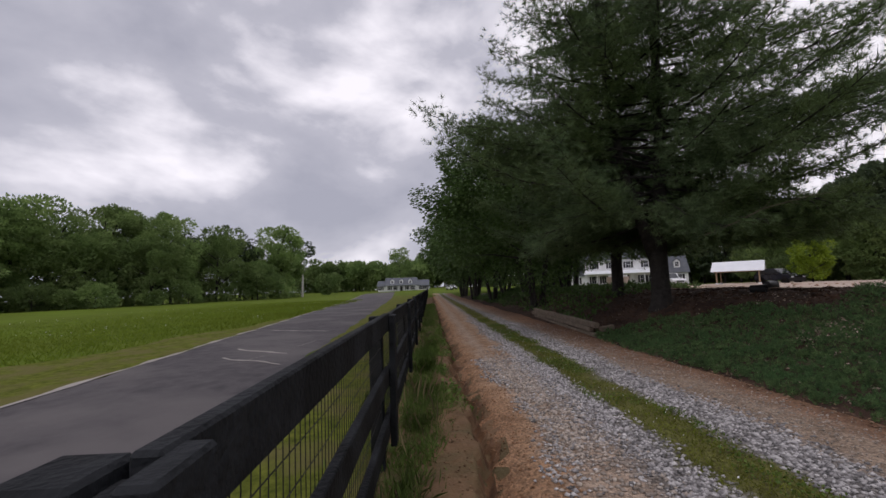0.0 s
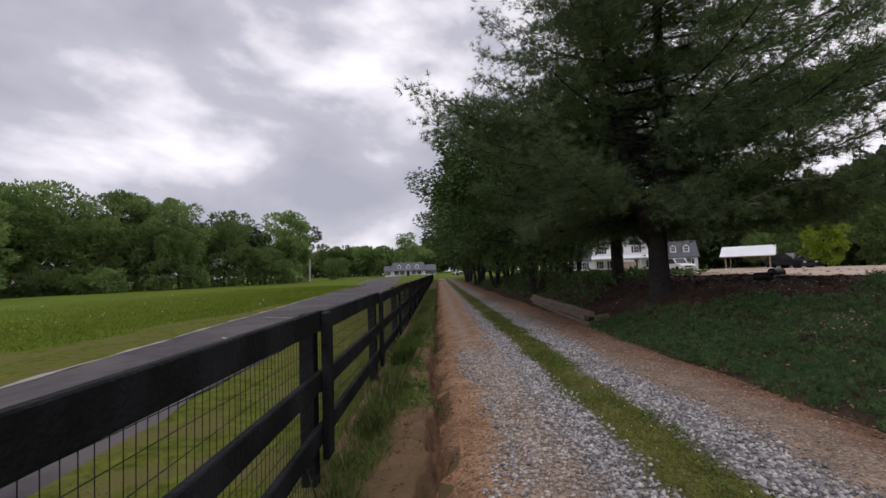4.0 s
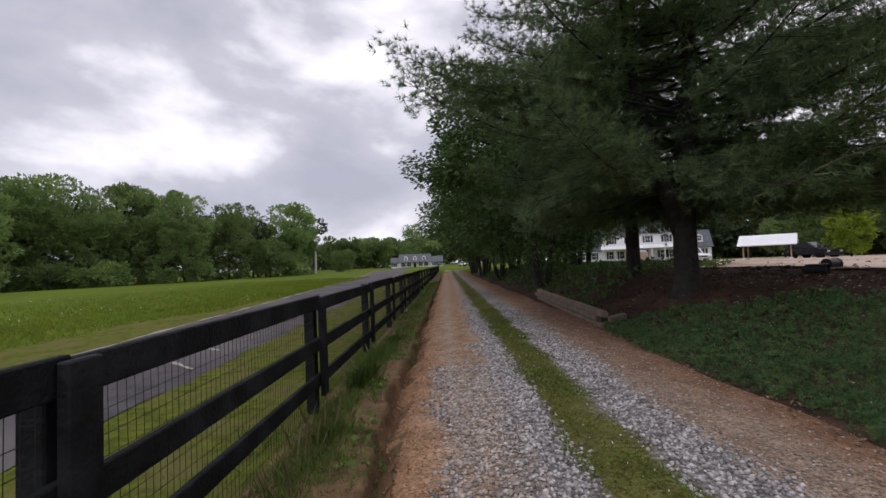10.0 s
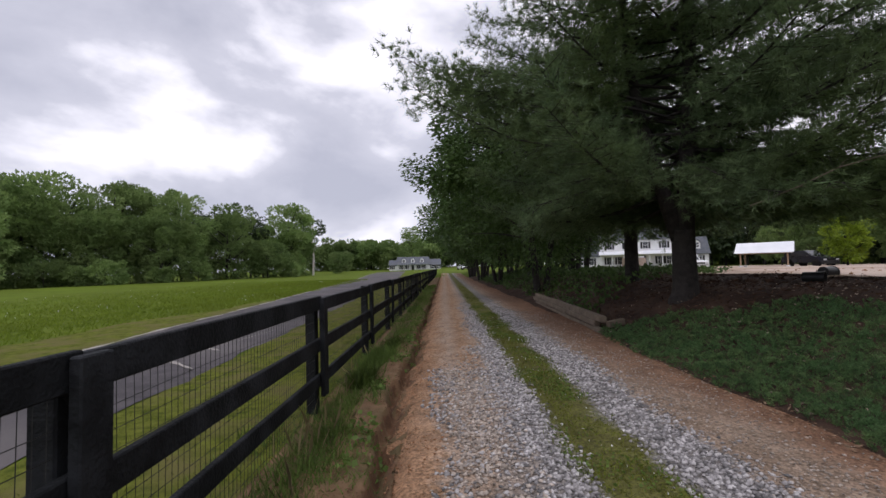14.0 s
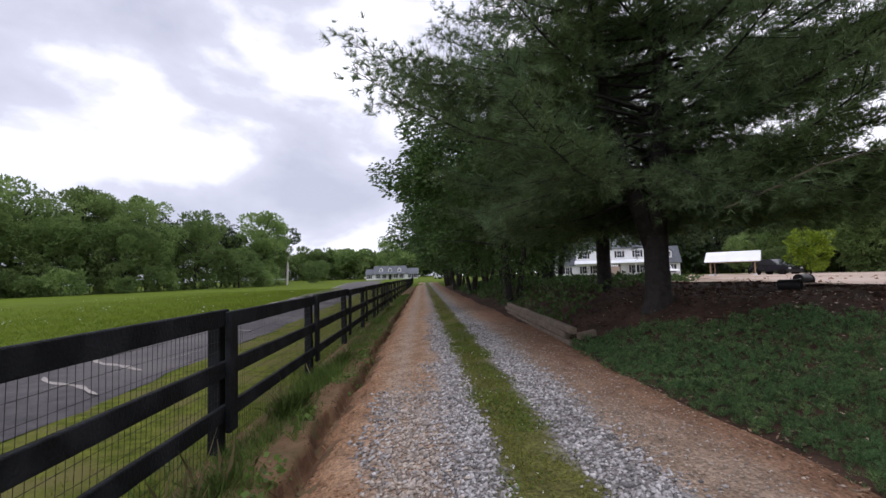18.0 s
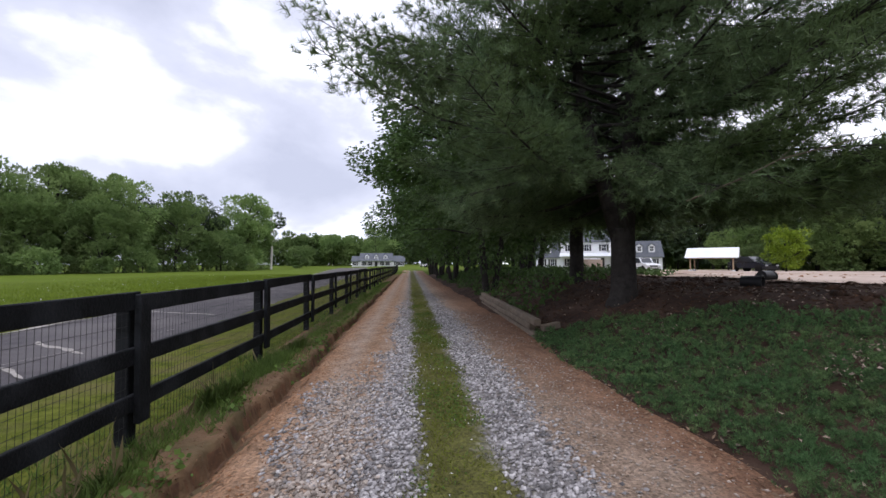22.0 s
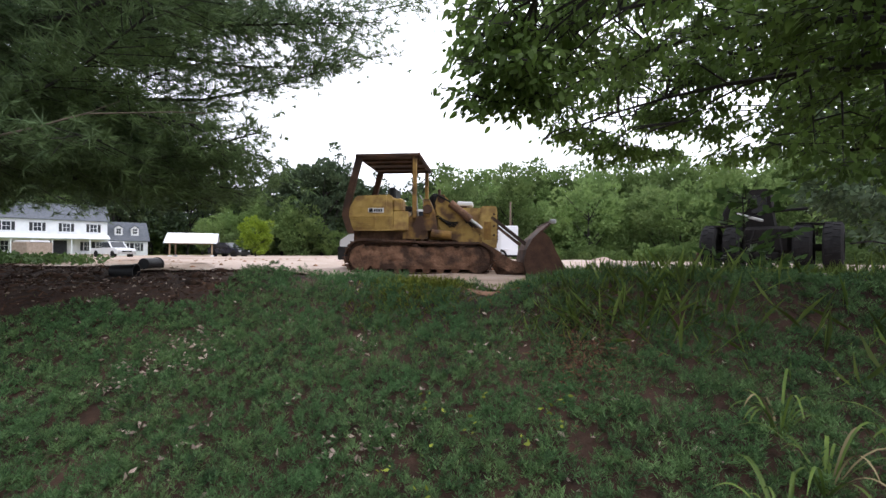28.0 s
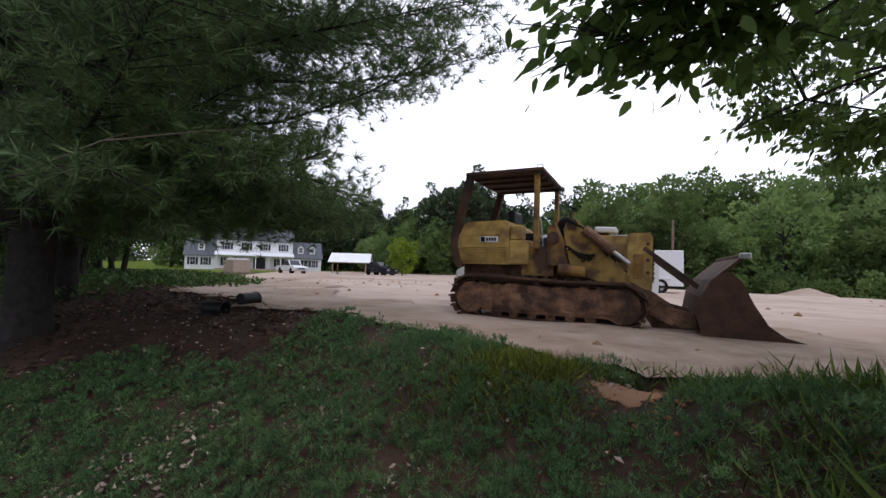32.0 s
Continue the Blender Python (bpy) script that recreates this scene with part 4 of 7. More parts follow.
# ---- leafy trees along the driveway ----
def fine_tree(name, height, spread, seed, m, leaves, leaf, low, mat, label, stems=3):
    rng = np.random.default_rng(seed)
    root = empty(name, m, label, "tree")
    g = Geo()
    for k in range(stems):
        a = 6.28 * k / stems + rng.uniform(-0.4, 0.4)
        foot = Vector((0.22 * math.cos(a), 0.22 * math.sin(a), -0.2))
        tip = Vector((spread * 0.45 * math.cos(a), spread * 0.45 * math.sin(a), height * 0.72))
        mid = foot.lerp(tip, 0.45) + Vector((0, 0, 0.1 * height))
        g.tube([foot, foot.lerp(mid, 0.5) + Vector((0, 0, 0.06 * height)), mid, tip], [0.15, 0.12, 0.09, 0.03], 7)
        for b in range(7):
            t = rng.uniform(0.35, 0.95)
            p = mid.lerp(tip, t) if t > 0.5 else foot.lerp(mid, t * 1.8)
            aa = a + rng.normal(0, 0.9)
            e = p + Vector((math.cos(aa), math.sin(aa), rng.uniform(0.1, 0.5))) * spread * rng.uniform(0.4, 0.75)
            g.tube([p, p.lerp(e, 0.5) + Vector((0, 0, 0.15)), e], [0.05, 0.032, 0.01], 5)
    g.to("trunk", M_BARK, root)
    pts, up = crown_points(leaves, (spread, spread, height * (1 - low) / 2), (0, 0, height * (1 + low) / 2), rng, lumps=110, lump=0.22, hollow=0.45)
    v, f = sprigs(pts, up * [1, 1, 0.3] + [0, 0, -0.35], rng.uniform(0.7, 1.2, leaves) * leaf, ((-0.3, 0.12, 0.02), (0.3, 0.3, 0.05), (0, 1, -0.04)), rng=rng)
    arrays("crown", v, f, mat, root)
    return root


ROW = "leafy trees along the driveway"
row_tree = fine_tree("driveway_tree", 9.6, 5.2, 51, ground_pose(5.7, 17.0), 42000, 0.18, 0.13, M_LEAF_DARK, "dense dark green multi-stemmed tree beside the driveway")
tagged(row_tree, group=ROW)
far_row_tree = fine_tree("driveway_tree", 9.6, 5.2, 52, ground_pose(5.6, 30, 160), 15000, 0.29, 0.16, M_LEAF_DARK, "dense dark green multi-stemmed tree beside the driveway")
tagged(far_row_tree, group=ROW)
for src, x, y, turn, s in ((row_tree, 6.9, 23.5, 70, 1.1), (far_row_tree, 7.6, 36, 250, 1.15), (far_row_tree, 5.4, 43, 20, 1.15), (far_row_tree, 6.6, 51, 130, 1.2), (far_row_tree, 5.6, 60, 80, 1.3), (row_tree, 8.3, 20.5, 200, 0.8), (far_row_tree, 6.3, 70, 300, 1.2), (far_row_tree, 10.4, 25, 40, 0.85), (far_row_tree, 10.8, 32, 110, 0.95), (far_row_tree, 11.5, 42, 190, 1.0), (far_row_tree, 7.0, 80, 210, 1.2)):
    ob = copy_thing(src, ground_pose(x, y, turn))
    ob.scale = (s, s, s)


# ---- leafy tree overhanging the bank ----
def overhang_tree():
    rng = np.random.default_rng(61)
    cx, cy = 8.6, -4.0
    foot = float(gz(cx, cy))
    root = empty("overhanging_tree", ground_pose(cx, cy), "broad-leaved tree with low branches over the bank", "tree")
    wood = Geo()
    wood.tube([(0, 0, -0.3), (0.02, 0, 0.8), (-0.05, 0.1, 1.8), (0, 0.2, 3.2), (0.1, 0.2, 5.2)], [0.24, 0.19, 0.16, 0.12, 0.05], 9)
    at, up = [], []

    def spray(p, a, ln, twigs, leaves):
        """Twigs fanning out along the last stretch of a bough, each with drooping leaves."""
        d = Vector((math.cos(a), math.sin(a), 0))
        for b in range(twigs):
            s = p - d * ln * rng.uniform(0, 1)
            aa = a + rng.normal(0, 0.9)
            e = s + Vector((math.cos(aa), math.sin(aa), rng.uniform(-0.30, 0.16))) * rng.uniform(0.2, 0.5)
            wood.tube([s, e], [0.006, 0.002], 3, cap=False)
            n = leaves
            q = rng.uniform(0.1, 1.05, (n, 1))
            at.append(np.array(s)[None] * (1 - q) + np.array(e)[None] * q + rng.normal(0, 0.055, (n, 3)))
            up.append(np.array(e - s)[None] * 0.9 + rng.normal(0, 0.30, (n, 3)) + np.array([[0, 0, -0.45]]))

    nodes = []
    for k, (tx, ty, tz) in enumerate(((7.7, 0.0, 3.3), (8.9, 0.4, 3.6), (10.4, 0.6, 3.5), (11.8, -0.8, 3.7), (12.2, -3.0, 3.4), (11.5, -5.5, 3.6), (6.9, -1.6, 3.6), (7.0, -3.5, 3.4), (9.4, -0.6, 4.9), (8.0, -1.0, 4.7), (10.8, -2.6, 4.8), (10.9, 0.3, 3.15), (10.4, -1.2, 3.05), (11.6, -3.4, 2.8), (10.0, -2.6, 2.85))):
        p0, p2 = Vector((0, 0.15, 1.6 + 0.17 * (k if k < 11 else k - 11))), Vector((tx - cx, ty - cy, tz - foot))
        path = []
        for s in np.linspace(0, 1, 9):
            path.append(p0.lerp(p2, s) + Vector((0.16 * math.sin(5 * s + k), 0.13 * math.cos(4 * s + 2 * k) * s, 0.45 * math.sin(3.14 * s))))
        wood.tube(path, [0.038 * (1 - 0.85 * s) for s in np.linspace(0, 1, 9)], 6, cap=False)
        nodes += path[2:]

    def bough(tip, twigs, leaves, ln):
        """A side branch to a tip given in the world, from the nearest limb."""
        p2 = Vector((tip[0] - cx, tip[1] - cy, tip[2] - foot))
        near_by = sorted(nodes, key=lambda q: (q - p2).length + 1.2 * abs(q.z - p2.z) + 0.5 * max(0.0, (q.xy.length - p2.xy.length)))[:5]
        p0 = near_by[int(rng.integers(0, 5))]
        p1 = p0.lerp(p2, 0.5) + Vector((0, 0, 0.12))
        wood.tube([p0, p1, p2], [0.014, 0.010, 0.003], 4, cap=False)
        spray(p2, math.atan2(p2.y - p0.y, p2.x - p0.x), ln, twigs, leaves)

    # the drooping end that hangs lowest over the bank
    for k in range(24):
        x = rng.uniform(7.68, 8.4)
        bough((x, 0.62 - 0.75 * rng.uniform(0, 1) * (x - 7.2), 2.78 + 0.80 * rng.uniform(0, 1) ** 1.2), 10, 10, 0.34)
    # leaves along the limb behind it
    for k in range(56):
        y = rng.uniform(-3.2, 0.2)
        bough((8.2 + rng.uniform(-0.6, 1.3), y, rng.uniform(3.25, 4.4)), 10, 9, 0.6)
    # layered canopy
    made = 0
    while made < 255:
        x, y = rng.uniform(9.4, 13.4), rng.uniform(-6.5, 0.65)
        if y > -1.5 + 1.75 * (x - 9.5) or math.hypot(x - cx, y - cy) > 6.0:
            continue
        low = 2.76 + 0.16 * math.sin(1.7 * x + 2.2 * y) + 0.30 * float(smooth(9.6, 10.8, x)) - 0.60 * float(smooth(0.1, 0.9, -0.42 - 0.40 * (x - 5.75) - y))
        tier = 0.55 * rng.integers(0, 5)
        bough((x, y, low + tier + rng.uniform(0, 0.25)), 11, 11, 0.7)
        made += 1
    for k in range(60):
        bough((rng.uniform(6.6, 9.4), rng.uniform(-6.5, -2.2), rng.uniform(2.9, 4.9)), 10, 9, 0.8)
    wood.to("trunk", M_BARK, root)
    at, up = np.concatenate(at), np.concatenate(up)
    wx0, wy0 = at[:, 0] + cx, at[:, 1] + cy
    keep = (wy0 < 0.80 + 0.05 * (wx0 - 7.3)) & (np.hypot(wx0 - 5.9, wy0 + 0.4) > 1.35) & (at[:, 2] + foot > 2.62 - 0.65 * (wy0 < -0.42 - 0.40 * (wx0 - 5.75)))
    at, up = at[keep], up[keep]
    close = (at[:, 0] + cx < 9.3) & (at[:, 1] + cy > -1.6)
    v, f = sprigs(at[close], up[close], rng.uniform(0.065, 0.115, close.sum()), ((0, 0, 0), (0.24, 0.28, 0.05), (0.19, 0.66, 0.03), (0, 1, -0.05), (-0.19, 0.66, 0.03), (-0.24, 0.28, 0.05)), rng=rng)
    arrays("crown", v, f, M_LEAF, root, "broad pointed green leaves")
    v, f = sprigs(at[~close], up[~close], rng.uniform(0.075, 0.13, (~close).sum()), ((0, 0, 0), (0.27, 0.42, 0.05), (0, 1, -0.05), (-0.27, 0.42, 0.05)), rng=rng)
    arrays("crown", v, f, M_LEAF, root, "broad pointed green leaves")
    return root


overhang_tree()

# ---- bank: mulch, creeping juniper, litter, tall grass ----
def bank_warp(u, y):
    lo = 4.70 + 0.07 * np.sin(0.8 * y) + 0.03 * np.sin(3 * y)
    return lo + u * (lot_edge(y) + 0.5 - lo), y


tagged(sheet("mulch_bed", np.linspace(0, 1, 44), np.concatenate([np.arange(-14, 14, 0.2), np.arange(14, 60, 1.0)]), M_MULCH, 0.012, warp=bank_warp), "brown pine-straw mulch on the bank, colour deepened for shade", "mulch bed", kind="structure")


LEAF6 = ((0, 0, 0), (0.26, 0.3, 0.05), (0.2, 0.66, 0.03), (0, 1, -0.05), (-0.2, 0.66, 0.03), (-0.26, 0.3, 0.05))


def patchy(x, y, seed, scale):
    out = np.zeros(len(x))
    r = np.random.default_rng(seed)
    for k in range(7):
        a, f, p = r.uniform(0, 6.28), scale * r.uniform(0.6, 2.2), r.uniform(0, 6.28)
        out += np.sin(f * (x * math.cos(a) + y * math.sin(a)) + p)
    return out / 2.6


def cover(n, x0, x1, y0, y1, keep, seed):
    r = np.random.default_rng(seed)
    x, y = r.uniform(x0, x1, n), r.uniform(y0, y1, n)
    k = keep(x, y, r)
    return x[k], y[k], r


def juniper_keep(x, y, r):
    lo = 4.80 + 0.07 * np.sin(0.8 * y) + 0.05 * np.sin(3 * y)
    limit = np.interp(x, (4.8, 5.6, 6.2, 6.8, 7.5, 8.5, 10.0), (7.35, 7.2, 6.6, 5.3, 4.6, 4.3, 4.5))
    p = patchy(x, y, 5, 1.6)
    ok = (x > lo) & (x < lot_edge(y) - 0.4) & (y < limit + 0.35 * p)
    bare = (patchy(x, y, 9, 4.5) < -1.5) | (patchy(x, y, 29, 9) < -1.6)
    shade = (y > limit - 1.2) & (x > 6.2) & (p < -1.2 + 0.9 * (y - limit + 1.2))
    hole = (np.hypot((x - 9.45) / 0.55, (y - 0.74) / 0.28) < 1 + 0.2 * np.sin(7 * x + 5 * y)) | (np.hypot((x - 9.2) / 0.40, (y - 1.45) / 0.42) < 1)
    return ok & ~bare & ~shade & ~hole & (r.uniform(size=len(x)) < np.clip(1.25 - 0.10 * (x - 4.7), 0.3, 1))


# every plant is a low dome of feathery shoots, with dark gaps between the domes
jr = np.random.default_rng(71)
pitch = 0.165
jx, jy = (g.ravel() for g in np.meshgrid(np.arange(4.7, 10.6, pitch), np.arange(-4.2, 7.9, pitch), indexing="ij"))
jx = jx + jr.uniform(-0.07, 0.07, len(jx)) + 0.5 * pitch * (np.round(jy / pitch) % 2)
jy = jy + jr.uniform(-0.07, 0.07, len(jy))
grow = juniper_keep(jx, jy, jr)
jx, jy = jx[grow], jy[grow]
plant_r = jr.uniform(0.07, 0.145, len(jx))
plant_h = jr.uniform(0.06, 0.19, len(jx)) * np.clip(1 + 0.25 * patchy(jx, jy, 6, 3.5), 0.5, 1.6)
near_plant = np.hypot(jx - np.clip(jx, 4.8, 6.8), jy - 0.4) < 3.4
per = np.where(near_plant, 36, 24)
who = np.repeat(np.arange(len(jx)), per)
spin, rise = jr.uniform(0, 6.283, len(who)), jr.uniform(0.0, 1.0, len(who))
flat = np.sqrt(1 - rise ** 2)
sx0, sy0 = jx[who] + plant_r[who] * flat * np.cos(spin), jy[who] + plant_r[who] * flat * np.sin(spin)
root_z = gz(sx0, sy0) + 0.004 + plant_h[who] * rise * 0.75
lean = np.stack([0.55 * flat * np.cos(spin), 0.55 * flat * np.sin(spin), np.full(len(who), 0.75)], 1) + jr.normal(0, 0.20, (len(who), 3))
shoot_h = jr.uniform(0.030, 0.065, len(who))
near = near_plant[who]


def juniper_leaves(sel, n_leaf, size, width):
    """Short scales that spiral up each shoot and point up and out."""
    n = int(sel.sum())
    h = np.tile(np.linspace(0.0, 1.0, n_leaf), n)
    turn = np.tile(np.arange(n_leaf) * 2.4, n) + np.repeat(jr.uniform(0, 6.28, n), n_leaf)
    axis = np.repeat(lean[sel], n_leaf, 0)
    tall = np.repeat(shoot_h[sel], n_leaf)
    at = np.repeat(np.stack([sx0[sel], sy0[sel], root_z[sel]], 1), n_leaf, 0) + axis * (h * tall)[:, None]
    away = np.stack([np.cos(turn), np.sin(turn), np.zeros(len(turn))], 1)
    dirs = axis * 0.8 + away * (0.9 - 0.5 * h)[:, None] + jr.normal(0, 0.12, (len(h), 3))
    return sprigs(at, dirs, jr.uniform(0.8, 1.2, len(h)) * size * (1.1 - 0.35 * h), ((-width, 0.12, 0), (width, 0.30, 0.03), (0, 1, 0)), rng=jr)


v1, f1 = juniper_leaves(near, 12, 0.036, 0.095)
v2, f2 = juniper_leaves(~near, 8, 0.046, 0.14)
tagged(arrays("creeping_juniper", np.concatenate([v1, v2]), np.concatenate([f1, f2 + len(v1)]), M_JUNIPER), "low feathery green juniper covering the bank", "ground cover", kind="stuff")


def ivy_keep(x, y, r):
    return (x > 5.25 + 0.15 * np.sin(y)) & (y > 9.0 + 0.8 * (x - 5)) & (x < 11 + 0.16 * y)


ix, iy, ir = cover(26000, 5, 17, 9, 46, ivy_keep, 72)
at = np.stack([ix, iy, gz(ix, iy) + ir.uniform(0.02, 0.30, len(ix))], 1)
v, f = sprigs(at, ir.normal(0, 1, (len(ix), 3)) + [0, 0, 0.5], ir.uniform(0.09, 0.2, len(ix)), ((-0.38, 0.1, 0), (0.38, 0.3, 0.06), (0, 1, 0)), rng=ir)
tagged(arrays("ivy", v, f, M_LEAF_DARK), "dark green ivy under the driveway trees", "ground cover", kind="stuff")


def chip_keep(x, y, r):
    limit = np.interp(x, (4.8, 5.6, 6.2, 6.8, 7.5, 8.5, 10.0), (7.3, 7.0, 6.2, 4.8, 4.1, 3.8, 4.0))
    return (x > 5.0) & (y > limit) & (x < lot_edge(y) + 0.1) & (r.uniform(size=len(x)) < np.clip(1.3 - 0.07 * y, 0.3, 1))


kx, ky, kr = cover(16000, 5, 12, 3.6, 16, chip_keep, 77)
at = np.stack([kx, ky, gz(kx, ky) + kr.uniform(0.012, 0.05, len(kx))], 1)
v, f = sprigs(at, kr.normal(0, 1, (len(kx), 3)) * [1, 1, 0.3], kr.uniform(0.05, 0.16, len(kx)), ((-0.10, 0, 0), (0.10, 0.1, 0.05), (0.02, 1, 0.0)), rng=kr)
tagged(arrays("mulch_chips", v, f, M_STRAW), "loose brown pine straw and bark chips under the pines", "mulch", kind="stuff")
kx, ky, kr = cover(90, 8.2, 10.6, 4.0, 12, lambda x, y, r: (np.abs(x - lot_edge(y) + 0.7) < 0.75) & (np.hypot(x - 8.7, y - 6.4) > 0.8) & (np.hypot(x - 8.2, y - 5.6) > 0.6), 79)
kn = len(kx)
ball = np.array([(math.cos(a) * math.cos(b), math.sin(a) * math.cos(b), math.sin(b)) for b in (-0.5, 0.35, 1.0) for a in np.arange(6) * 1.047 + b])
ring_f = [(6 * j + i, 6 * j + (i + 1) % 6, 6 * j + 6 + (i + 1) % 6, 6 * j + 6 + i) for j in range(2) for i in range(6)] + [(12, 13, 14, 15), (12, 15, 16, 17)]
pts = ball[None] * kr.uniform(0.03, 0.09, (kn, 1, 1)) * kr.uniform(0.7, 1.3, (kn, len(ball), 1)) * [1.2, 1.2, 0.8] + np.stack([kx, ky, gz(kx, ky) + 0.02], 1)[:, None]
tagged(arrays("mulch_clods", pts.reshape(-1, 3), (np.array(ring_f)[None] + len(ball) * np.arange(kn)[:, None, None]).reshape(-1, 4), M_STRAW), "dark clods of mulch and earth along the top of the bank", "mulch", kind="stuff")


def litter_keep(x, y, r):
    p = patchy(x, y, 9, 4.5) - 0.1
    return (x > 4.85) & (x < lot_edge(y)) & (((p < -1.3) & (r.uniform(size=len(x)) < 0.8)) | (r.uniform(size=len(x)) < 0.14) | ((y > 4.4) & (y < 6.2) & (x > 5.6) & (r.uniform(size=len(x)) < 0.35)))


lx, ly, lr = cover(6500, 4.8, 10, -4.5, 9, litter_keep, 73)
at = np.stack([lx, ly, gz(lx, ly) + lr.uniform(0.02, 0.10, len(lx))], 1)
v, f = sprigs(at, lr.normal(0, 1, (len(lx), 3)) * [1, 1, 0.35], lr.uniform(0.025, 0.065, len(lx)), ((0, 0, 0), (0.24, 0.35, 0.16), (0.05, 1, -0.05), (-0.2, 0.55, 0.2)), rng=lr)
ex0, ey0, er0 = cover(2600, 4.25, 5.05, -3.5, 9, lambda x, y, r: r.uniform(size=len(x)) < np.exp(-((x - 4.72) / 0.16) ** 2) * (0.5 + 0.5 * (patchy(x, y, 61, 3) > -0.3)), 75)
at = np.stack([ex0, ey0, gz(ex0, ey0) + er0.uniform(0.018, 0.035, len(ex0))], 1)
v3, f3 = sprigs(at, er0.normal(0, 1, (len(ex0), 3)) * [1, 1, 0.15], er0.uniform(0.025, 0.08, len(ex0)), ((-0.10, 0, 0.02), (0.14, 0.4, 0.06), (0.03, 1, 0.0), (-0.14, 0.5, 0.08)), rng=er0)
tagged(arrays("edge_litter", v3, f3, M_STRAW_PALE), "pale straw and leaf bits along the driveway edge", "leaf litter", kind="stuff")
SPOTS = ((6.7, 3.05, 0.14, 60), (7.0, 3.15, 0.16, 90), (7.3, 3.2, 0.14, 60), (7.6, 3.3, 0.1, 30), (6.62, 0.96, 0.10, 26), (6.75, 0.72, 0.12, 34), (7.1, 0.68, 0.10, 24), (7.84, 1.53, 0.1, 20), (6.9, 1.7, 0.08, 18), (6.3, 1.9, 0.08, 14),
         (6.0, 3.6, 0.12, 20), (7.9, 0.3, 0.08, 14), (8.0, 2.6, 0.12, 24), (5.6, 0.4, 0.06, 10), (8.3, -0.6, 0.1, 16), (9.1, -1.0, 0.1, 16), (6.35, 2.4, 0.07, 12))
pr = np.random.default_rng(76)
px1 = np.concatenate([pr.normal(x, s * 1.25, n) for x, y, s, n in SPOTS])
py1 = np.concatenate([pr.normal(y, s * 1.25, n) for x, y, s, n in SPOTS])
at = np.stack([px1, py1, gz(px1, py1) + pr.uniform(0.03, 0.10, len(px1))], 1)
v2, f2 = sprigs(at, pr.normal(0, 1, (len(px1), 3)) * [1, 1, 0.3], pr.uniform(0.025, 0.065, len(px1)), ((0, 0, 0), (0.24, 0.35, 0.2), (0.05, 1, -0.05), (-0.2, 0.55, 0.22)), rng=pr)
v, f = np.concatenate([v, v2]), np.concatenate([f, f2 + len(v)])
tagged(arrays("fallen_leaves", v, f, M_LITTER), "pale dry fallen leaves among the juniper", "leaf litter", kind="stuff")


n = 1500
qx, qy = pr.normal(8.0, 0.30, n), pr.normal(-0.42, 0.22, n)
at = np.stack([qx, qy, gz(qx, qy) + pr.uniform(0.02, 0.17, n)], 1)
v, f = sprigs(at, pr.normal(0, 1, (n, 3)) * [1, 1, 0.5] + [0, 0, 0.5], pr.uniform(0.025, 0.06, n), ((-0.07, 0.05, 0), (0.08, 0.22, 0.02), (0, 1, 0)), rng=pr)
tagged(arrays("dead_juniper", v, f, M_DEAD), "rust-brown dead patch of juniper on the bank", "ground cover", kind="stuff")
n = 46
qx, qy = np.repeat(pr.uniform(6.2, 7.2, 12), 4)[:n] + pr.normal(0, 0.035, n), np.repeat(pr.uniform(-0.5, 0.6, 12), 4)[:n] + pr.normal(0, 0.035, n)
at = np.stack([qx, qy, gz(qx, qy) + pr.uniform(0.13, 0.20, n)], 1)
v, f = sprigs(at, pr.normal(0, 1, (n, 3)) * [1, 1, 0.3], pr.uniform(0.022, 0.042, n), LEAF6, rng=pr)
tagged(arrays("seedlings", v, f, M_BLADE_YELLOW), "small bright green seedlings among the juniper", "weeds", kind="stuff")


def blades(name, x, y, r, height, width, mat, label, category, bend=0.35, lift=0.0, fine=False):
    at = np.stack([x, y, gz(x, y) + lift], 1)
    d = np.stack([r.normal(0, bend, len(x)), r.normal(0, bend, len(x)), np.ones(len(x))], 1)
    v, f = sprigs(at, d, height, ((-width, 0, 0), (width, 0, 0), (0.0, 1, 0.25)) if fine else ((-width, 0, 0), (width, 0, 0), (width * 0.7, 0.55, 0.05), (0.0, 1, 0.22), (-width * 0.7, 0.55, 0.05)), rng=r)
    return tagged(arrays(name, v, f, mat), label, category, kind="stuff")


def crest_keep(x, y, r):
    e = lot_edge(y)
    return (x > e - 2.2 - 0.4 * np.sin(2 * y) - 1.6 * smooth(0.5, -2, y)) & (x < e + 0.3 * r.normal(size=len(x))) & ((y < 3.2) | (r.uniform(size=len(x)) < 0.10)) & (r.uniform(size=len(x)) < np.clip(1.1 - 0.25 * y, 0.35, 1)) & (r.uniform(size=len(x)) < np.clip(0.15 + 0.45 * (x - e + 2.6), 0.08, 1)) & (patchy(x, y, 19, 1.8) > r.uniform(-1.5, 0.1, len(x))) & ~(np.hypot((x - 9.50) / 0.52, (y - 0.76) / 0.26) < 1)


